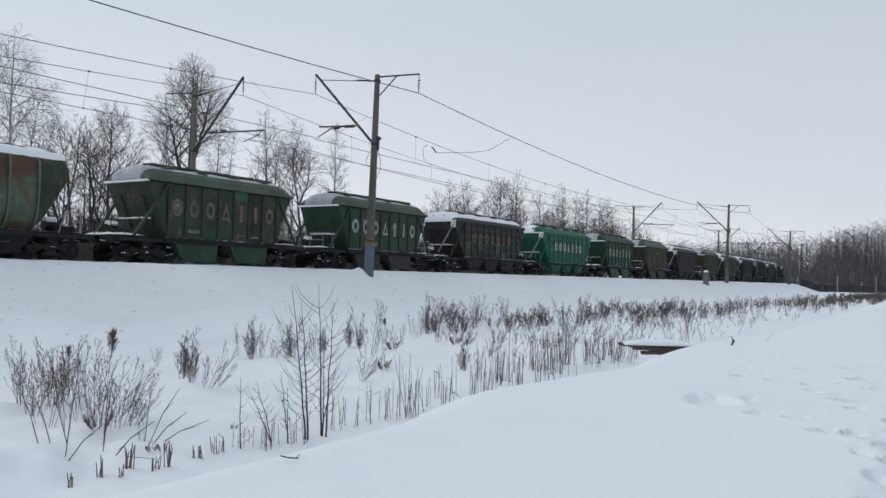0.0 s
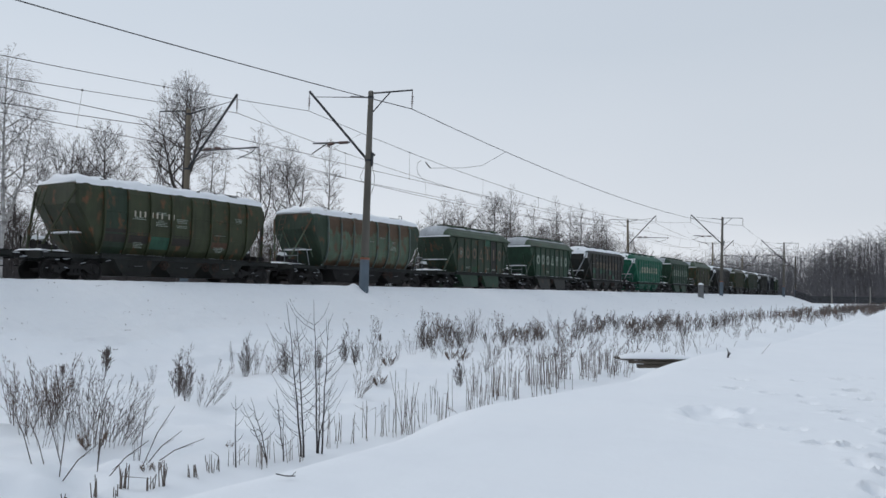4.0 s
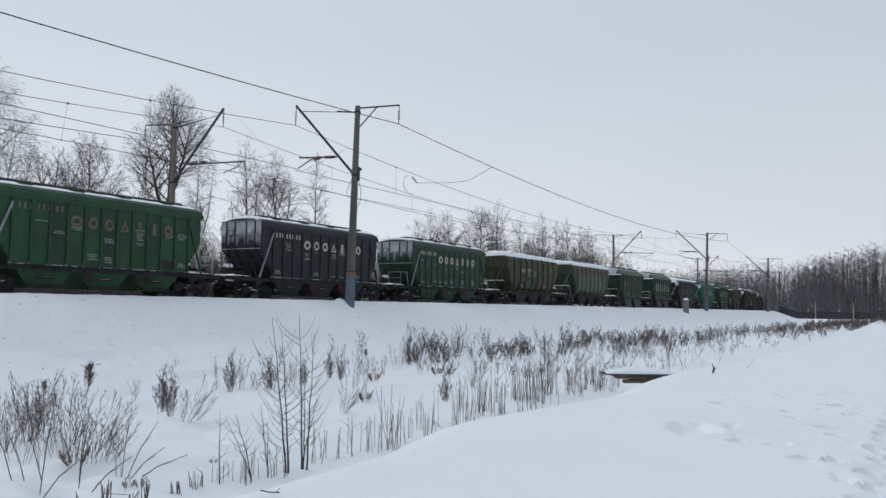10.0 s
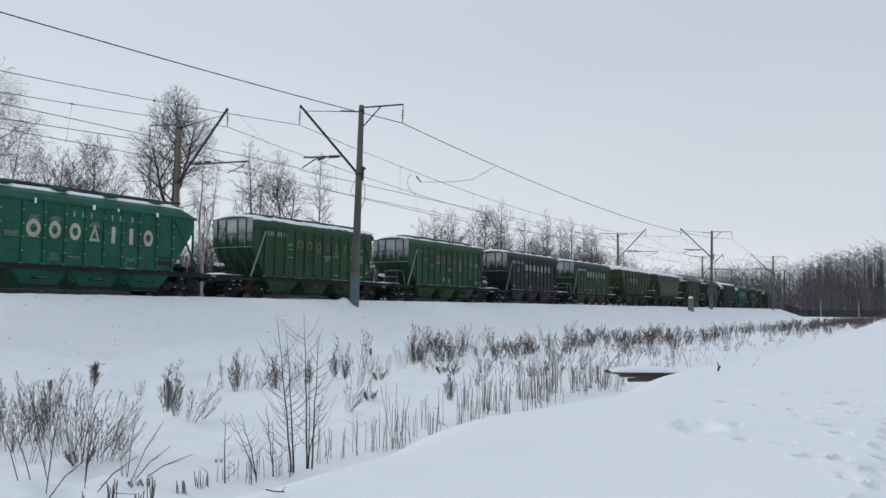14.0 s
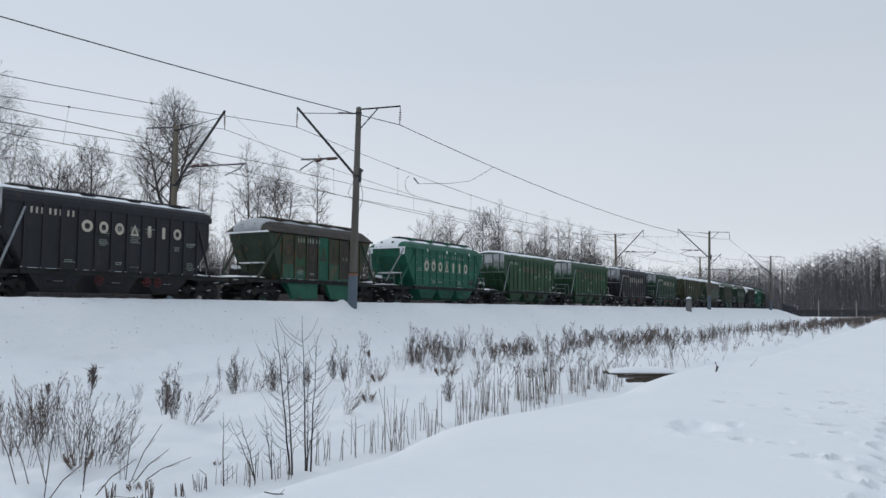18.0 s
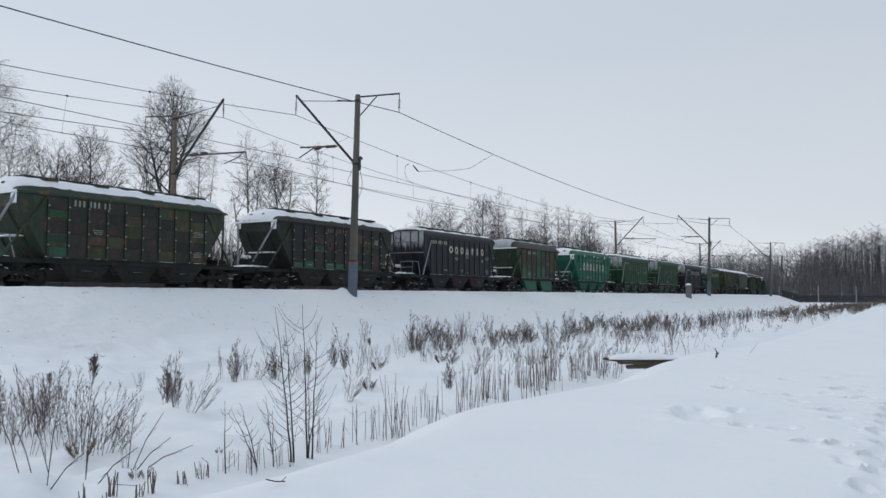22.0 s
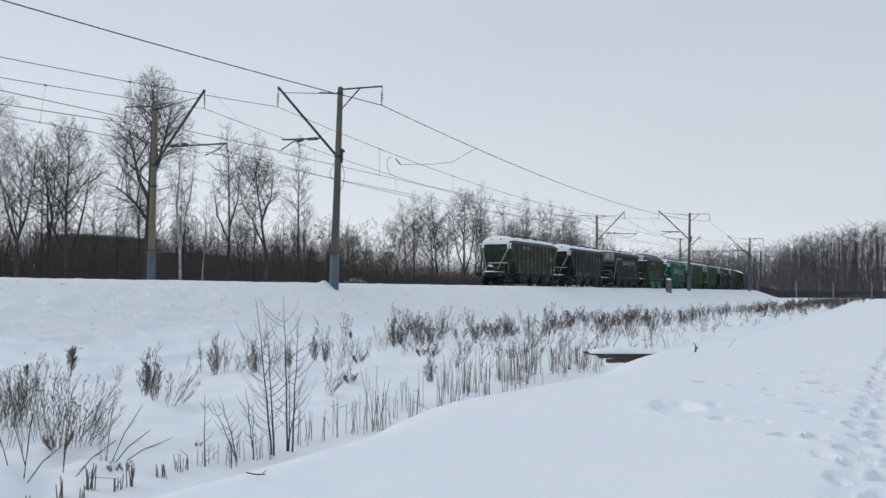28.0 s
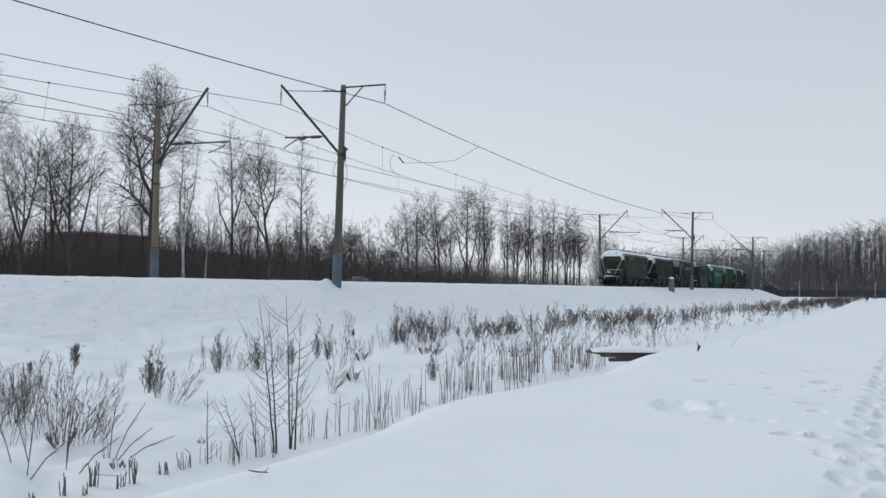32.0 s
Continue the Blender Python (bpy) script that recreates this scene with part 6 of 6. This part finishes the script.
def mugwort(r, stems, height, spread, lean=0.0, thick=1.0, start=0.2, bushy=1.0, head=0.03):
    """Stems from one root, each with ascending side shoots that end in fine dry seed heads."""
    stalks, tufts = Form(), Form()
    for k in range(stems):
        a = r.uniform(0, 6.28)
        q = spread * math.sqrt(r.random())
        base = Vector((math.cos(a) * q * 0.25, math.sin(a) * q * 0.25, -0.08))
        h = height * r.uniform(0.5, 1.05)
        d = Vector((math.cos(a) * q / height + lean * r.uniform(.7, 1.2), math.sin(a) * q / height, 1)).normalized()
        pts = [base]
        for i in range(6):
            d = (d + Vector((r.gauss(0, .05), r.gauss(0, .05), 0.03))).normalized()
            pts.append(pts[-1] + d * (h / 6))
        stalks.tube(pts, [0.0040 * thick * (1 - 0.12 * i) for i in range(7)], 3, False)
        n = int(11 * bushy)
        for i in range(n):
            u = start + (0.97 - start) * (i + r.random()) / n
            j = min(5, int(u * 6))
            p = pts[j].lerp(pts[j + 1], u * 6 - j)
            along = (pts[j + 1] - pts[j]).normalized()
            b = r.uniform(0, 6.28)
            out = Vector((math.cos(b), math.sin(b), 0))
            ln = h * (0.30 - 0.20 * (u - start) / (1 - start)) * r.uniform(.6, 1.2) * min(1.0, (1 - start) * 1.7)
            e = p + (along * .78 + out * .62) * ln * .55
            e2 = e + (along * .95 + out * .30) * ln * .5
            stalks.tube([p, e, e2], [0.0020 * thick, 0.0017 * thick, 0.0011 * thick], 3, False)
            for m in range(int(5 * bushy)):
                v = r.uniform(.15, 1.0)
                s = p.lerp(e, v * 2) if v < .5 else e.lerp(e2, v * 2 - 1)
                w = (along + out * r.uniform(-.2, .6) + Vector((r.gauss(0, .3), r.gauss(0, .3), r.gauss(0, .2)))).normalized()
                spindle(tufts, s, w, head * r.uniform(.7, 1.9), head * .085 * thick)
        for m in range(int(6 * bushy)):
            spindle(tufts, pts[-1] - d * r.uniform(0, h * .2), d + Vector((r.gauss(0, .35), r.gauss(0, .35), .2)), head * r.uniform(.8, 1.6), head * .11 * thick)
    return stalks, tufts


WEEDS = {}


def weed_sort(key, seed, stem_mat, head_mat, *args, **kw):
    for far in (False, True):       # the sort that stands farther off is coarser
        opts = dict(kw, thick=kw.get("thick", 1.0) * (1.3 if far else 1.0))
        a, b = mugwort(random.Random(seed), *args, **opts)
        a, b = a.mesh("stalks"), b.mesh("seed_heads")
        a.materials.append(stem_mat)
        b.materials.append(head_mat)
        WEEDS[(key, far)] = (a, b)


# all sorts are a metre tall before they are scaled
weed_sort("mugwort", 1, WEED, SEED, 5, 1.0, 0.42, bushy=1.0)
weed_sort("mugwort_tight", 2, WEED, SEED, 9, 1.0, 0.20, bushy=1.4)
weed_sort("tansy", 3, WEED, SEED_RUST, 10, 1.0, 0.36, bushy=.9, head=0.032, start=.25)
weed_sort("leaning_mugwort", 8, WEED, SEED, 5, 1.0, 0.36, lean=0.36, bushy=1.1)
weed_sort("plume", 4, WEED, SEED, 1, 1.0, 0.03, start=.80, bushy=1.9, head=.03)
weed_sort("fallen_weed", 5, WEED, SEED, 4, 1.0, 0.2, lean=0.9)
weed_sort("low_tuft", 6, WEED, SEED_RUST, 12, 1.0, 0.75, thick=1.6, start=.2, head=.06)
weed_sort("sparse", 7, WEED, SEED, 3, 1.0, 0.2, start=.5, bushy=.7)
SORTS = {"mugwort": "dry grey-brown mugwort standing in snow", "mugwort_tight": "dense upright clump of dry dark mugwort", "tansy": "dry reddish-brown tansy clump in snow", "leaning_mugwort": "dry branching mugwort leaning over the snow",
         "plume": "tall thin dry stalk with a plumed head", "fallen_weed": "dry weed bent low over the snow", "low_tuft": "low dark tuft of dry weed in snow", "sparse": "sparse dry stalks standing in snow"}


def sow(key, x, y, size, turn):
    a, b = WEEDS[(key, math.hypot(x, y) > 18)]
    root = thing("dry_weed", SORTS[key], "weed", "dry weeds in the ditch")
    root.matrix_basis = pose(x, y, land_at(x, y), 0, 0, turn) @ Matrix.Diagonal((size * 1.1, size * 1.1, size * 1.14, 1))
    part("stem_tuft", a, None, root, kind="stuff")
    part("seed_spray", b, None, root, kind="stuff")


for key, x, y, size, turn in (
        ("tansy", 7.89, 12.68, 1.21, 0), ("tansy", 7.90, 12.4, 1.12, 80), ("tansy", 8.31, 12.85, .80, 200), ("tansy", 7.6, 12.9, 1.1, 140), ("mugwort", 7.82, 11.82, 1.09, 0), ("mugwort", 7.88, 11.62, 1.14, 120), ("mugwort", 7.48, 10.82, .98, 200), ("tansy", 7.4, 12.3, .9, 20),
        ("plume", 7.44, 10.59, 1.9, 0), ("plume", 8.5, 13.2, 1.2, 0), ("plume", 12.6, 15.0, .8, 0), ("mugwort", 7.1, 11.4, .95, 90), ("low_tuft", 7.24, 10.34, .40, 0), ("leaning_mugwort", 7.66, 10.70, 1.15, -60), ("leaning_mugwort", 7.62, 10.38, 1.11, -40), ("leaning_mugwort", 7.72, 10.31, .81, -80), ("mugwort", 7.4, 10.5, 1.0, 310),
        ("sparse", 7.52, 9.76, .91, 0), ("sparse", 6.9, 10.6, 1.0, 70), ("mugwort", 12.88, 16.25, .45, 0), ("mugwort_tight", 11.73, 13.96, .98, 0), ("mugwort_tight", 10.92, 12.75, 1.05, 60), ("leaning_mugwort", 10.67, 12.10, 1.09, -75), ("fallen_weed", 11.4, 12.56, .62, -60),
        ("sparse", 16.48, 17.33, 1.02, 0), ("mugwort_tight", 16.44, 16.81, 1.17, 30), ("mugwort", 16.61, 16.62, .95, 190), ("leaning_mugwort", 16.9, 16.4, .9, -60), ("mugwort", 17.34, 16.17, 1.11, 60), ("mugwort_tight", 17.0, 15.9, .95, 10), ("mugwort", 17.58, 15.45, .79, 130), ("mugwort_tight", 18.16, 15.65, .80, 20), ("mugwort", 17.8, 15.9, .7, 220),
        ("mugwort_tight", 19.94, 16.17, .96, 0), ("mugwort_tight", 19.96, 15.75, .86, 60), ("leaning_mugwort", 13.93, 10.90, 1.0, -65), ("fallen_weed", 14.0, 10.95, .6, -50), ("mugwort", 19.02, 14.69, 1.5, 90), ("low_tuft", 20.8, 15.1, .42, 0), ("plume", 20.43, 15.24, 1.3, 0), ("mugwort", 21.36, 15.75, .75, 0),
        ("low_tuft", 7.13, 9.05, .17, 0), ("low_tuft", 7.17, 8.88, .16, 90), ("low_tuft", 8.79, 9.28, .12, 0), ("low_tuft", 23.71, 14.61, .44, 0), ("low_tuft", 22.58, 13.45, .34, 30), ("mugwort", 23.88, 15.40, .97, 0), ("mugwort_tight", 26.43, 17.57, .98, 10), ("mugwort", 24.44, 16.73, .91, 100),
        ("tansy", 27.2, 17.9, .9, 0), ("mugwort", 30.10, 18.84, 1.10, 0), ("mugwort_tight", 28.95, 17.44, 1.25, 200), ("mugwort", 34.92, 20.23, 1.25, 0), ("mugwort", 25.6, 17.0, .85, 40), ("mugwort", 22.6, 16.2, .8, 70), ("mugwort_tight", 27.9, 18.2, 1.0, 20), ("leaning_mugwort", 31.6, 18.4, 1.1, 10), ("mugwort", 32.8, 19.0, 1.15, 150), ("tansy", 31.0, 19.4, 1.0, 0), ("mugwort", 33.2, 17.6, 1.0, 250),
        ("fallen_weed", 23.2, 11.0, .8, 40), ("fallen_weed", 24.6, 11.6, .7, 20), ("fallen_weed", 27.5, 12.6, .9, -30), ("fallen_weed", 29.5, 12.0, .9, -50), ("mugwort_tight", 17.6, 10.6, .85, 0), ("mugwort", 18.1, 10.5, .7, 50), ("fallen_weed", 20.6, 11.6, .8, -40), ("mugwort", 19.8, 11.0, .7, 0), ("low_tuft", 15.9, 11.8, .35, 0)):
    sow(key, x, y, size, turn)

# dense belt of weeds along the foot of the embankment and down the ditch
r = random.Random(23)
stalks, tufts, tufts2 = Form(), Form(), Form()
count = 0
while count < 500:
    x = 29 + 175 * r.random() ** 1.45
    mid = 19.2 - 0.055 * (x - 30) if x < 100 else 15.3 + 0.005 * (x - 100)
    y = mid + r.gauss(-.3, 2.1) * (1 + 0.003 * x)
    if r.random() > min(1, (x - 22) / 16) * (0.5 + 1.1 * max(0, float(noise.noise(Vector((x * 0.22, y * 0.5, 1.7)))) + 0.25)) and x < 90:
        continue
    if y > mid + 3.0 or (x < 48 and y > 20.0):
        continue
    count += 1
    s, t = mugwort(r, 6 if x < 60 else 4, r.uniform(.7, 1.45), 0.5, r.gauss(.06, .16), 1.15 + x * 0.014, .3, .8 if x < 60 else .5, 0.035 + x * 0.0005)
    z = land_at(x, y)
    stalks.place(s, x, y, z)
    (tufts if r.random() < .72 else tufts2).place(t, x, y, z)
root = thing("weed_belt", "dense belt of dry brown weeds along the ditch", "weeds", kind="stuff")
part("stalks", stalks, WEED, root, kind="stuff")
part("seed_heads", tufts, SEED, root, kind="stuff")
part("seed_heads", tufts2, SEED_RUST, root, kind="stuff")
# scattered stalks over the far ditch
stalks, tufts = Form(), Form()
for k in range(210):
    x = 24 + 74 * r.random() ** 1.4
    y = r.uniform(9.6, 17.0)
    s, t = mugwort(r, 3, r.uniform(.3, .8), 0.3, r.uniform(-.3, .8), 1.3 + x * 0.008, .35, .5, 0.04)
    z = land_at(x, y)
    stalks.place(s, x, y, z)
    tufts.place(t, x, y, z)
root = thing("scattered_weeds", "thin scatter of dry stalks across the snowy ditch", "weeds", kind="stuff")
part("stalks", stalks, WEED, root, kind="stuff")
part("seed_heads", tufts, SEED, root, kind="stuff")


def sapling(x, y, seed, rods):
    """A young shrub of straight dark rods with thin side shoots that bow upward. rods: (offset, lean across, lean along, height)."""
    r = random.Random(seed)
    root = thing("sapling", "leafless dark shrub of straight rods in the snowy ditch", "shrub", "shrubs by the bank", at=pose(x, y, land_at(x, y), 0, 0, ACROSS))
    for k, (off, over, along, h) in enumerate(rods):
        pts = []
        for i in range(9):
            u = i / 8
            pts.append(Vector((off + over * u ** 1.15 + r.gauss(0, .006), along * u, -0.12 + (h + .12) * u)))
        thick = 0.55 + 0.2 * h
        rod = part("rod", Form().tube(pts, [0.0165 * thick * (1 - 0.105 * i) for i in range(9)], 5, False), SHRUB, root)
        f = Form()
        n = int(6 * h) + 1
        for i in range(n):
            u = 0.16 + 0.72 * (i + r.random() * .5) / n
            j = min(7, int(u * 8))
            p = pts[j].lerp(pts[j + 1], u * 8 - j)
            for e in (-1, 1):
                if r.random() < .34:
                    continue
                b = (0 if e > 0 else math.pi) + r.gauss(0, .7)
                ln = h * (0.24 - 0.2 * abs(u - .4)) * r.uniform(.35, 1.35)
                side = Vector((math.cos(b), math.sin(b), 0))
                q = [p, p + side * ln * .33 + Vector((0, 0, ln * .20)), p + side * ln * .62 + Vector((0, 0, ln * .48)), p + side * ln * .84 + Vector((0, 0, ln * .88))]
                f.tube(q, [0.0042, 0.0038, 0.003, 0.0016], 3, False)
        part("shoot_cluster", f, SHRUB, rod, kind="stuff")
    return root


sapling(9.42, 8.42, 3, [(0, -.30, .1, 2.32), (.04, -.14, -.1, 2.09)])
sapling(9.78, 8.40, 4, [(-.02, -.10, 0, 2.36), (.05, .06, .05, 2.06), (.0, -.02, .1, 1.3)])
sapling(9.03, 8.39, 5, [(0, -.16, 0, 1.05), (-.02, -.05, .1, .8)])
sapling(8.77, 8.45, 6, [(0, -.30, .05, .92), (.01, -.42, 0, .82)])
sapling(8.20, 8.53, 7, [(0, -.03, 0, 1.0)])
sapling(10.3, 8.9, 8, [(0, .25, 0, .95)])
# long bare stalks that lean out of the snow among the weeds
for k, (x, y, over, h) in enumerate(((6.08, 9.34, .12, 1.02), (6.70, 9.48, .1, .9), (7.33, 9.39, .42, .76), (7.41, 9.45, .5, .44), (7.62, 9.60, .75, .35), (6.63, 9.21, .55, .47), (6.06, 9.27, .45, .44), (6.11, 9.68, -.22, .53), (5.9, 9.6, -.3, .7), (6.5, 9.9, -.35, .9), (7.0, 9.9, .05, .9), (7.55, 9.75, .1, .95))):
    z = land_at(x, y)
    dx, dy = LOOK[0] * over, LOOK[1] * over
    f = Form().tube([(x, y, z - .06), (x + dx * .45, y + dy * .45, z + h * .52), (x + dx, y + dy, z + h)], [.0075, .0065, .0035], 4, False)
    f.tube([(x + dx * .5, y + dy * .5, z + h * .56), (x + dx * .8, y + dy * .8, z + h * .75)], [.004, .002], 3, False)
    solid("bare_stalk", f, WEED, "long bare dry stalk leaning out of the snow", "stalk", "bare stalks in the ditch")


def reeds(name, spots, lo, hi, label, seed, lean=.17, rad=.0055):
    """A clump of dry cut and broken reed stems."""
    r = random.Random(seed)
    f = Form()
    for x, y in spots:
        z = land_at(x, y)
        h = r.uniform(lo, hi)
        a = r.uniform(0, 6.28)
        q = r.gauss(0, lean)
        e = (x + math.cos(a) * q * h, y + math.sin(a) * q * h, z + h)
        f.tube([(x, y, z - .05), e], [rad, rad * .7], 4)
        if r.random() < .14:     # a snapped top
            f.tube([e, (e[0] + r.uniform(-.25, .25), e[1] + r.uniform(-.25, .25), e[2] - r.uniform(-.1, .25))], [rad * .6, rad * .4], 3)
    return solid(name, f, REED, label, "reeds", "reed clumps along the bank", kind="stuff")


r = random.Random(91)
for cx, cy, n, wide, lo, hi in ((10.25, 8.57, 4, .06, .3, .6), (10.46, 8.63, 4, .06, .25, .45), (10.75, 8.63, 5, .08, .3, .55), (11.06, 8.58, 4, .10, .35, .7), (11.45, 8.52, 3, .05, .4, .6), (11.85, 8.50, 7, .08, .4, .75), (12.05, 8.44, 9, .07, .5, 1.1), (12.25, 8.43, 6, .10, .4, .9), (12.8, 8.49, 8, .2, .3, .65), (13.4, 8.51, 9, .22, .3, .65), (14.2, 8.6, 12, .3, .35, .8), (14.9, 8.7, 12, .3, .35, .75),
                                (15.7, 8.8, 16, .35, .35, .8), (16.6, 8.8, 18, .4, .35, .8), (17.3, 8.9, 22, .4, .35, .9), (18.3, 9.1, 24, .5, .4, .9), (19.3, 9.2, 26, .5, .4, .9), (20.4, 9.2, 28, .6, .4, .9), (21.5, 9.2, 30, .6, .4, .9), (22.6, 9.2, 32, .6, .4, .9), (23.8, 9.0, 34, .7, .4, .9), (25.2, 9.2, 30, .8, .3, .85),
                                (8.30, 8.54, 5, .05, .15, .3), (8.48, 8.43, 5, .06, .2, .4), (8.68, 8.48, 5, .05, .2, .4), (8.95, 8.45, 6, .08, .15, .45), (9.2, 8.4, 5, .08, .15, .4), (7.8, 8.56, 4, .06, .12, .25), (29.5, 9.0, 22, 1.6, .3, .7)):
    hubs = [(cx + r.gauss(0, wide), cy + r.gauss(0, min(.3, wide * .8))) for _ in range(max(2, n // 4))]
    spots = [(h[0] + r.gauss(0, .06), h[1] + r.gauss(0, .06)) for h in (r.choice(hubs) for _ in range(n))]
    reeds("reed_clump", spots, lo, hi, "straw-coloured dry reed stems at the foot of the bank", r.randrange(999), .12, .0062)

# thick cut stubs in twos and threes at the bank
for x, y, n, top in ((6.87, 8.40, 6, .32), (7.39, 8.51, 3, .2), (7.49, 8.53, 5, .18), (6.46, 8.60, 6, .32), (6.38, 8.55, 4, .25), (6.19, 8.38, 4, .14), (6.02, 8.56, 5, .25), (6.70, 8.40, 3, .2), (7.76, 8.56, 3, .24), (7.90, 8.53, 2, .24), (5.6, 8.5, 4, .2), (6.6, 8.35, 3, .2)):
    spots = [(x + r.gauss(0, .018), y + r.gauss(0, .03)) for _ in range(n)]
    reeds("reed_stub", spots, top * .6, top, "thick cut reed stubs in snow at the bank", r.randrange(999), .16, .009)

# broken stalks that lean about the planks
r = random.Random(64)
f = Form()
for k in range(130):
    x, y = r.uniform(20.5, 42), r.uniform(8.8, 14.5)
    z = land_at(x, y)
    a, ln, up = r.uniform(-.9, 1.6), r.uniform(.4, 1.1), r.uniform(.3, 1.2)
    e = (x + math.cos(a) * ln * .7, y + math.sin(a) * ln * .4, z + ln * up * .7)
    f.tube([(x, y, z - .05), ((x * 2 + e[0]) / 3, (y * 2 + e[1]) / 3, z + ln * up * .3), e], [.008, .007, .004], 3, False)
solid("broken_stalks", f, WEED, "broken dry stalks leaning over the snowy ditch", "stalks", kind="stuff")

# bits on the near snow
f = Form().tube([(5.20, 4.93, -1.80), (5.27, 4.89, -1.825), (5.33, 4.83, -1.83)], [.005, .006, .005], 5).tube([(5.31, 4.85, -1.825), (5.36, 4.85, -1.80)], [.004, .003], 4)
solid("fallen_twig", f, SHRUB, "short dark twig lying on smooth snow", "twig")
z = land_at(21.8, 5.1)
f = Form().tube([(21.8, 5.1, z - .05), (21.82, 5.06, z + .12), (21.86, 5.12, z + .23)], [.02, .03, .015], 5).tube([(21.8, 5.1, z), (21.75, 5.0, z + .14)], [.015, .008], 4)
solid("stub", f, SHRUB, "dark broken stub poking out of snow", "twig")
z = land_at(24.4, 4.8)
solid("dry_stalk", Form().tube([(24.4, 4.8, z - .05), (24.45, 4.55, z + .28)], [.006, .003], 4), WEED, "single thin dry stalk in snow", "twig")

# old plank footing at the bank with its cap of snow
root = thing("plank_footing", "weathered dark planks with a thick cap of snow at the bank", "planks", at=pose(22.2, 7.15, -2.06, 0, 0, -57) @ Matrix.Diagonal((1.12, 1.0, 0.9, 1)))
part("plank", Form().box((0, 0, 0.06), (1.75, 0.24, 0.07), (0, 2, 0)), WOOD, root)
part("plank", Form().box((0.12, -0.05, -0.03), (1.45, 0.26, 0.08), (0, 1, 0)), WOOD, root)
part("plank", Form().box((0.2, -0.03, -0.13), (1.2, 0.26, 0.10), (0, -2, 0)), WOOD, root)
part("plank", Form().box((-0.55, -0.08, 0.02), (0.9, 0.1, 0.06), (0, 12, 3)), WOOD, root)
f = Form()
rings = []
for k in range(11):
    u = -1 + 2 * k / 10
    hgt = 0.19 * math.sqrt(max(0.02, 1 - u * u * .97)) + .015 * math.sin(k * 2.1)
    rings.append([(u * .86, .26 * math.cos(a), .09 + max(0, hgt * math.sin(a))) for a in [math.pi * j / 8 for j in range(9)]])
part("snow_cap", f.loft(rings), SNOW, root, smooth=True)

# grass tips that pierce the snow of the embankment
f = Form()
r = random.Random(12)
for k in range(420):
    x = 10 + 110 * r.random() ** 1.3
    y = 32.2 - r.uniform(3.4, 11.0)
    y = y + float(np.interp(x, LINE_X[:1200], LINE_Y[:1200])) - 32.2
    z = land_at(x, y)
    for j in range(r.randrange(1, 4)):
        a = r.uniform(0, 6.28)
        s = r.uniform(.02, .065)
        px_, py_ = x + r.gauss(0, .09), y + r.gauss(0, .05)
        f.tube([(px_, py_, z - .02), (px_ + math.cos(a) * s, py_ + math.sin(a) * s * .6, z + s * .45)], [.011, .005], 3, False)
solid("grass_tips", f, WEED, "dry grass tips that poke through the embankment's snow", "grass", kind="stuff")


motions()
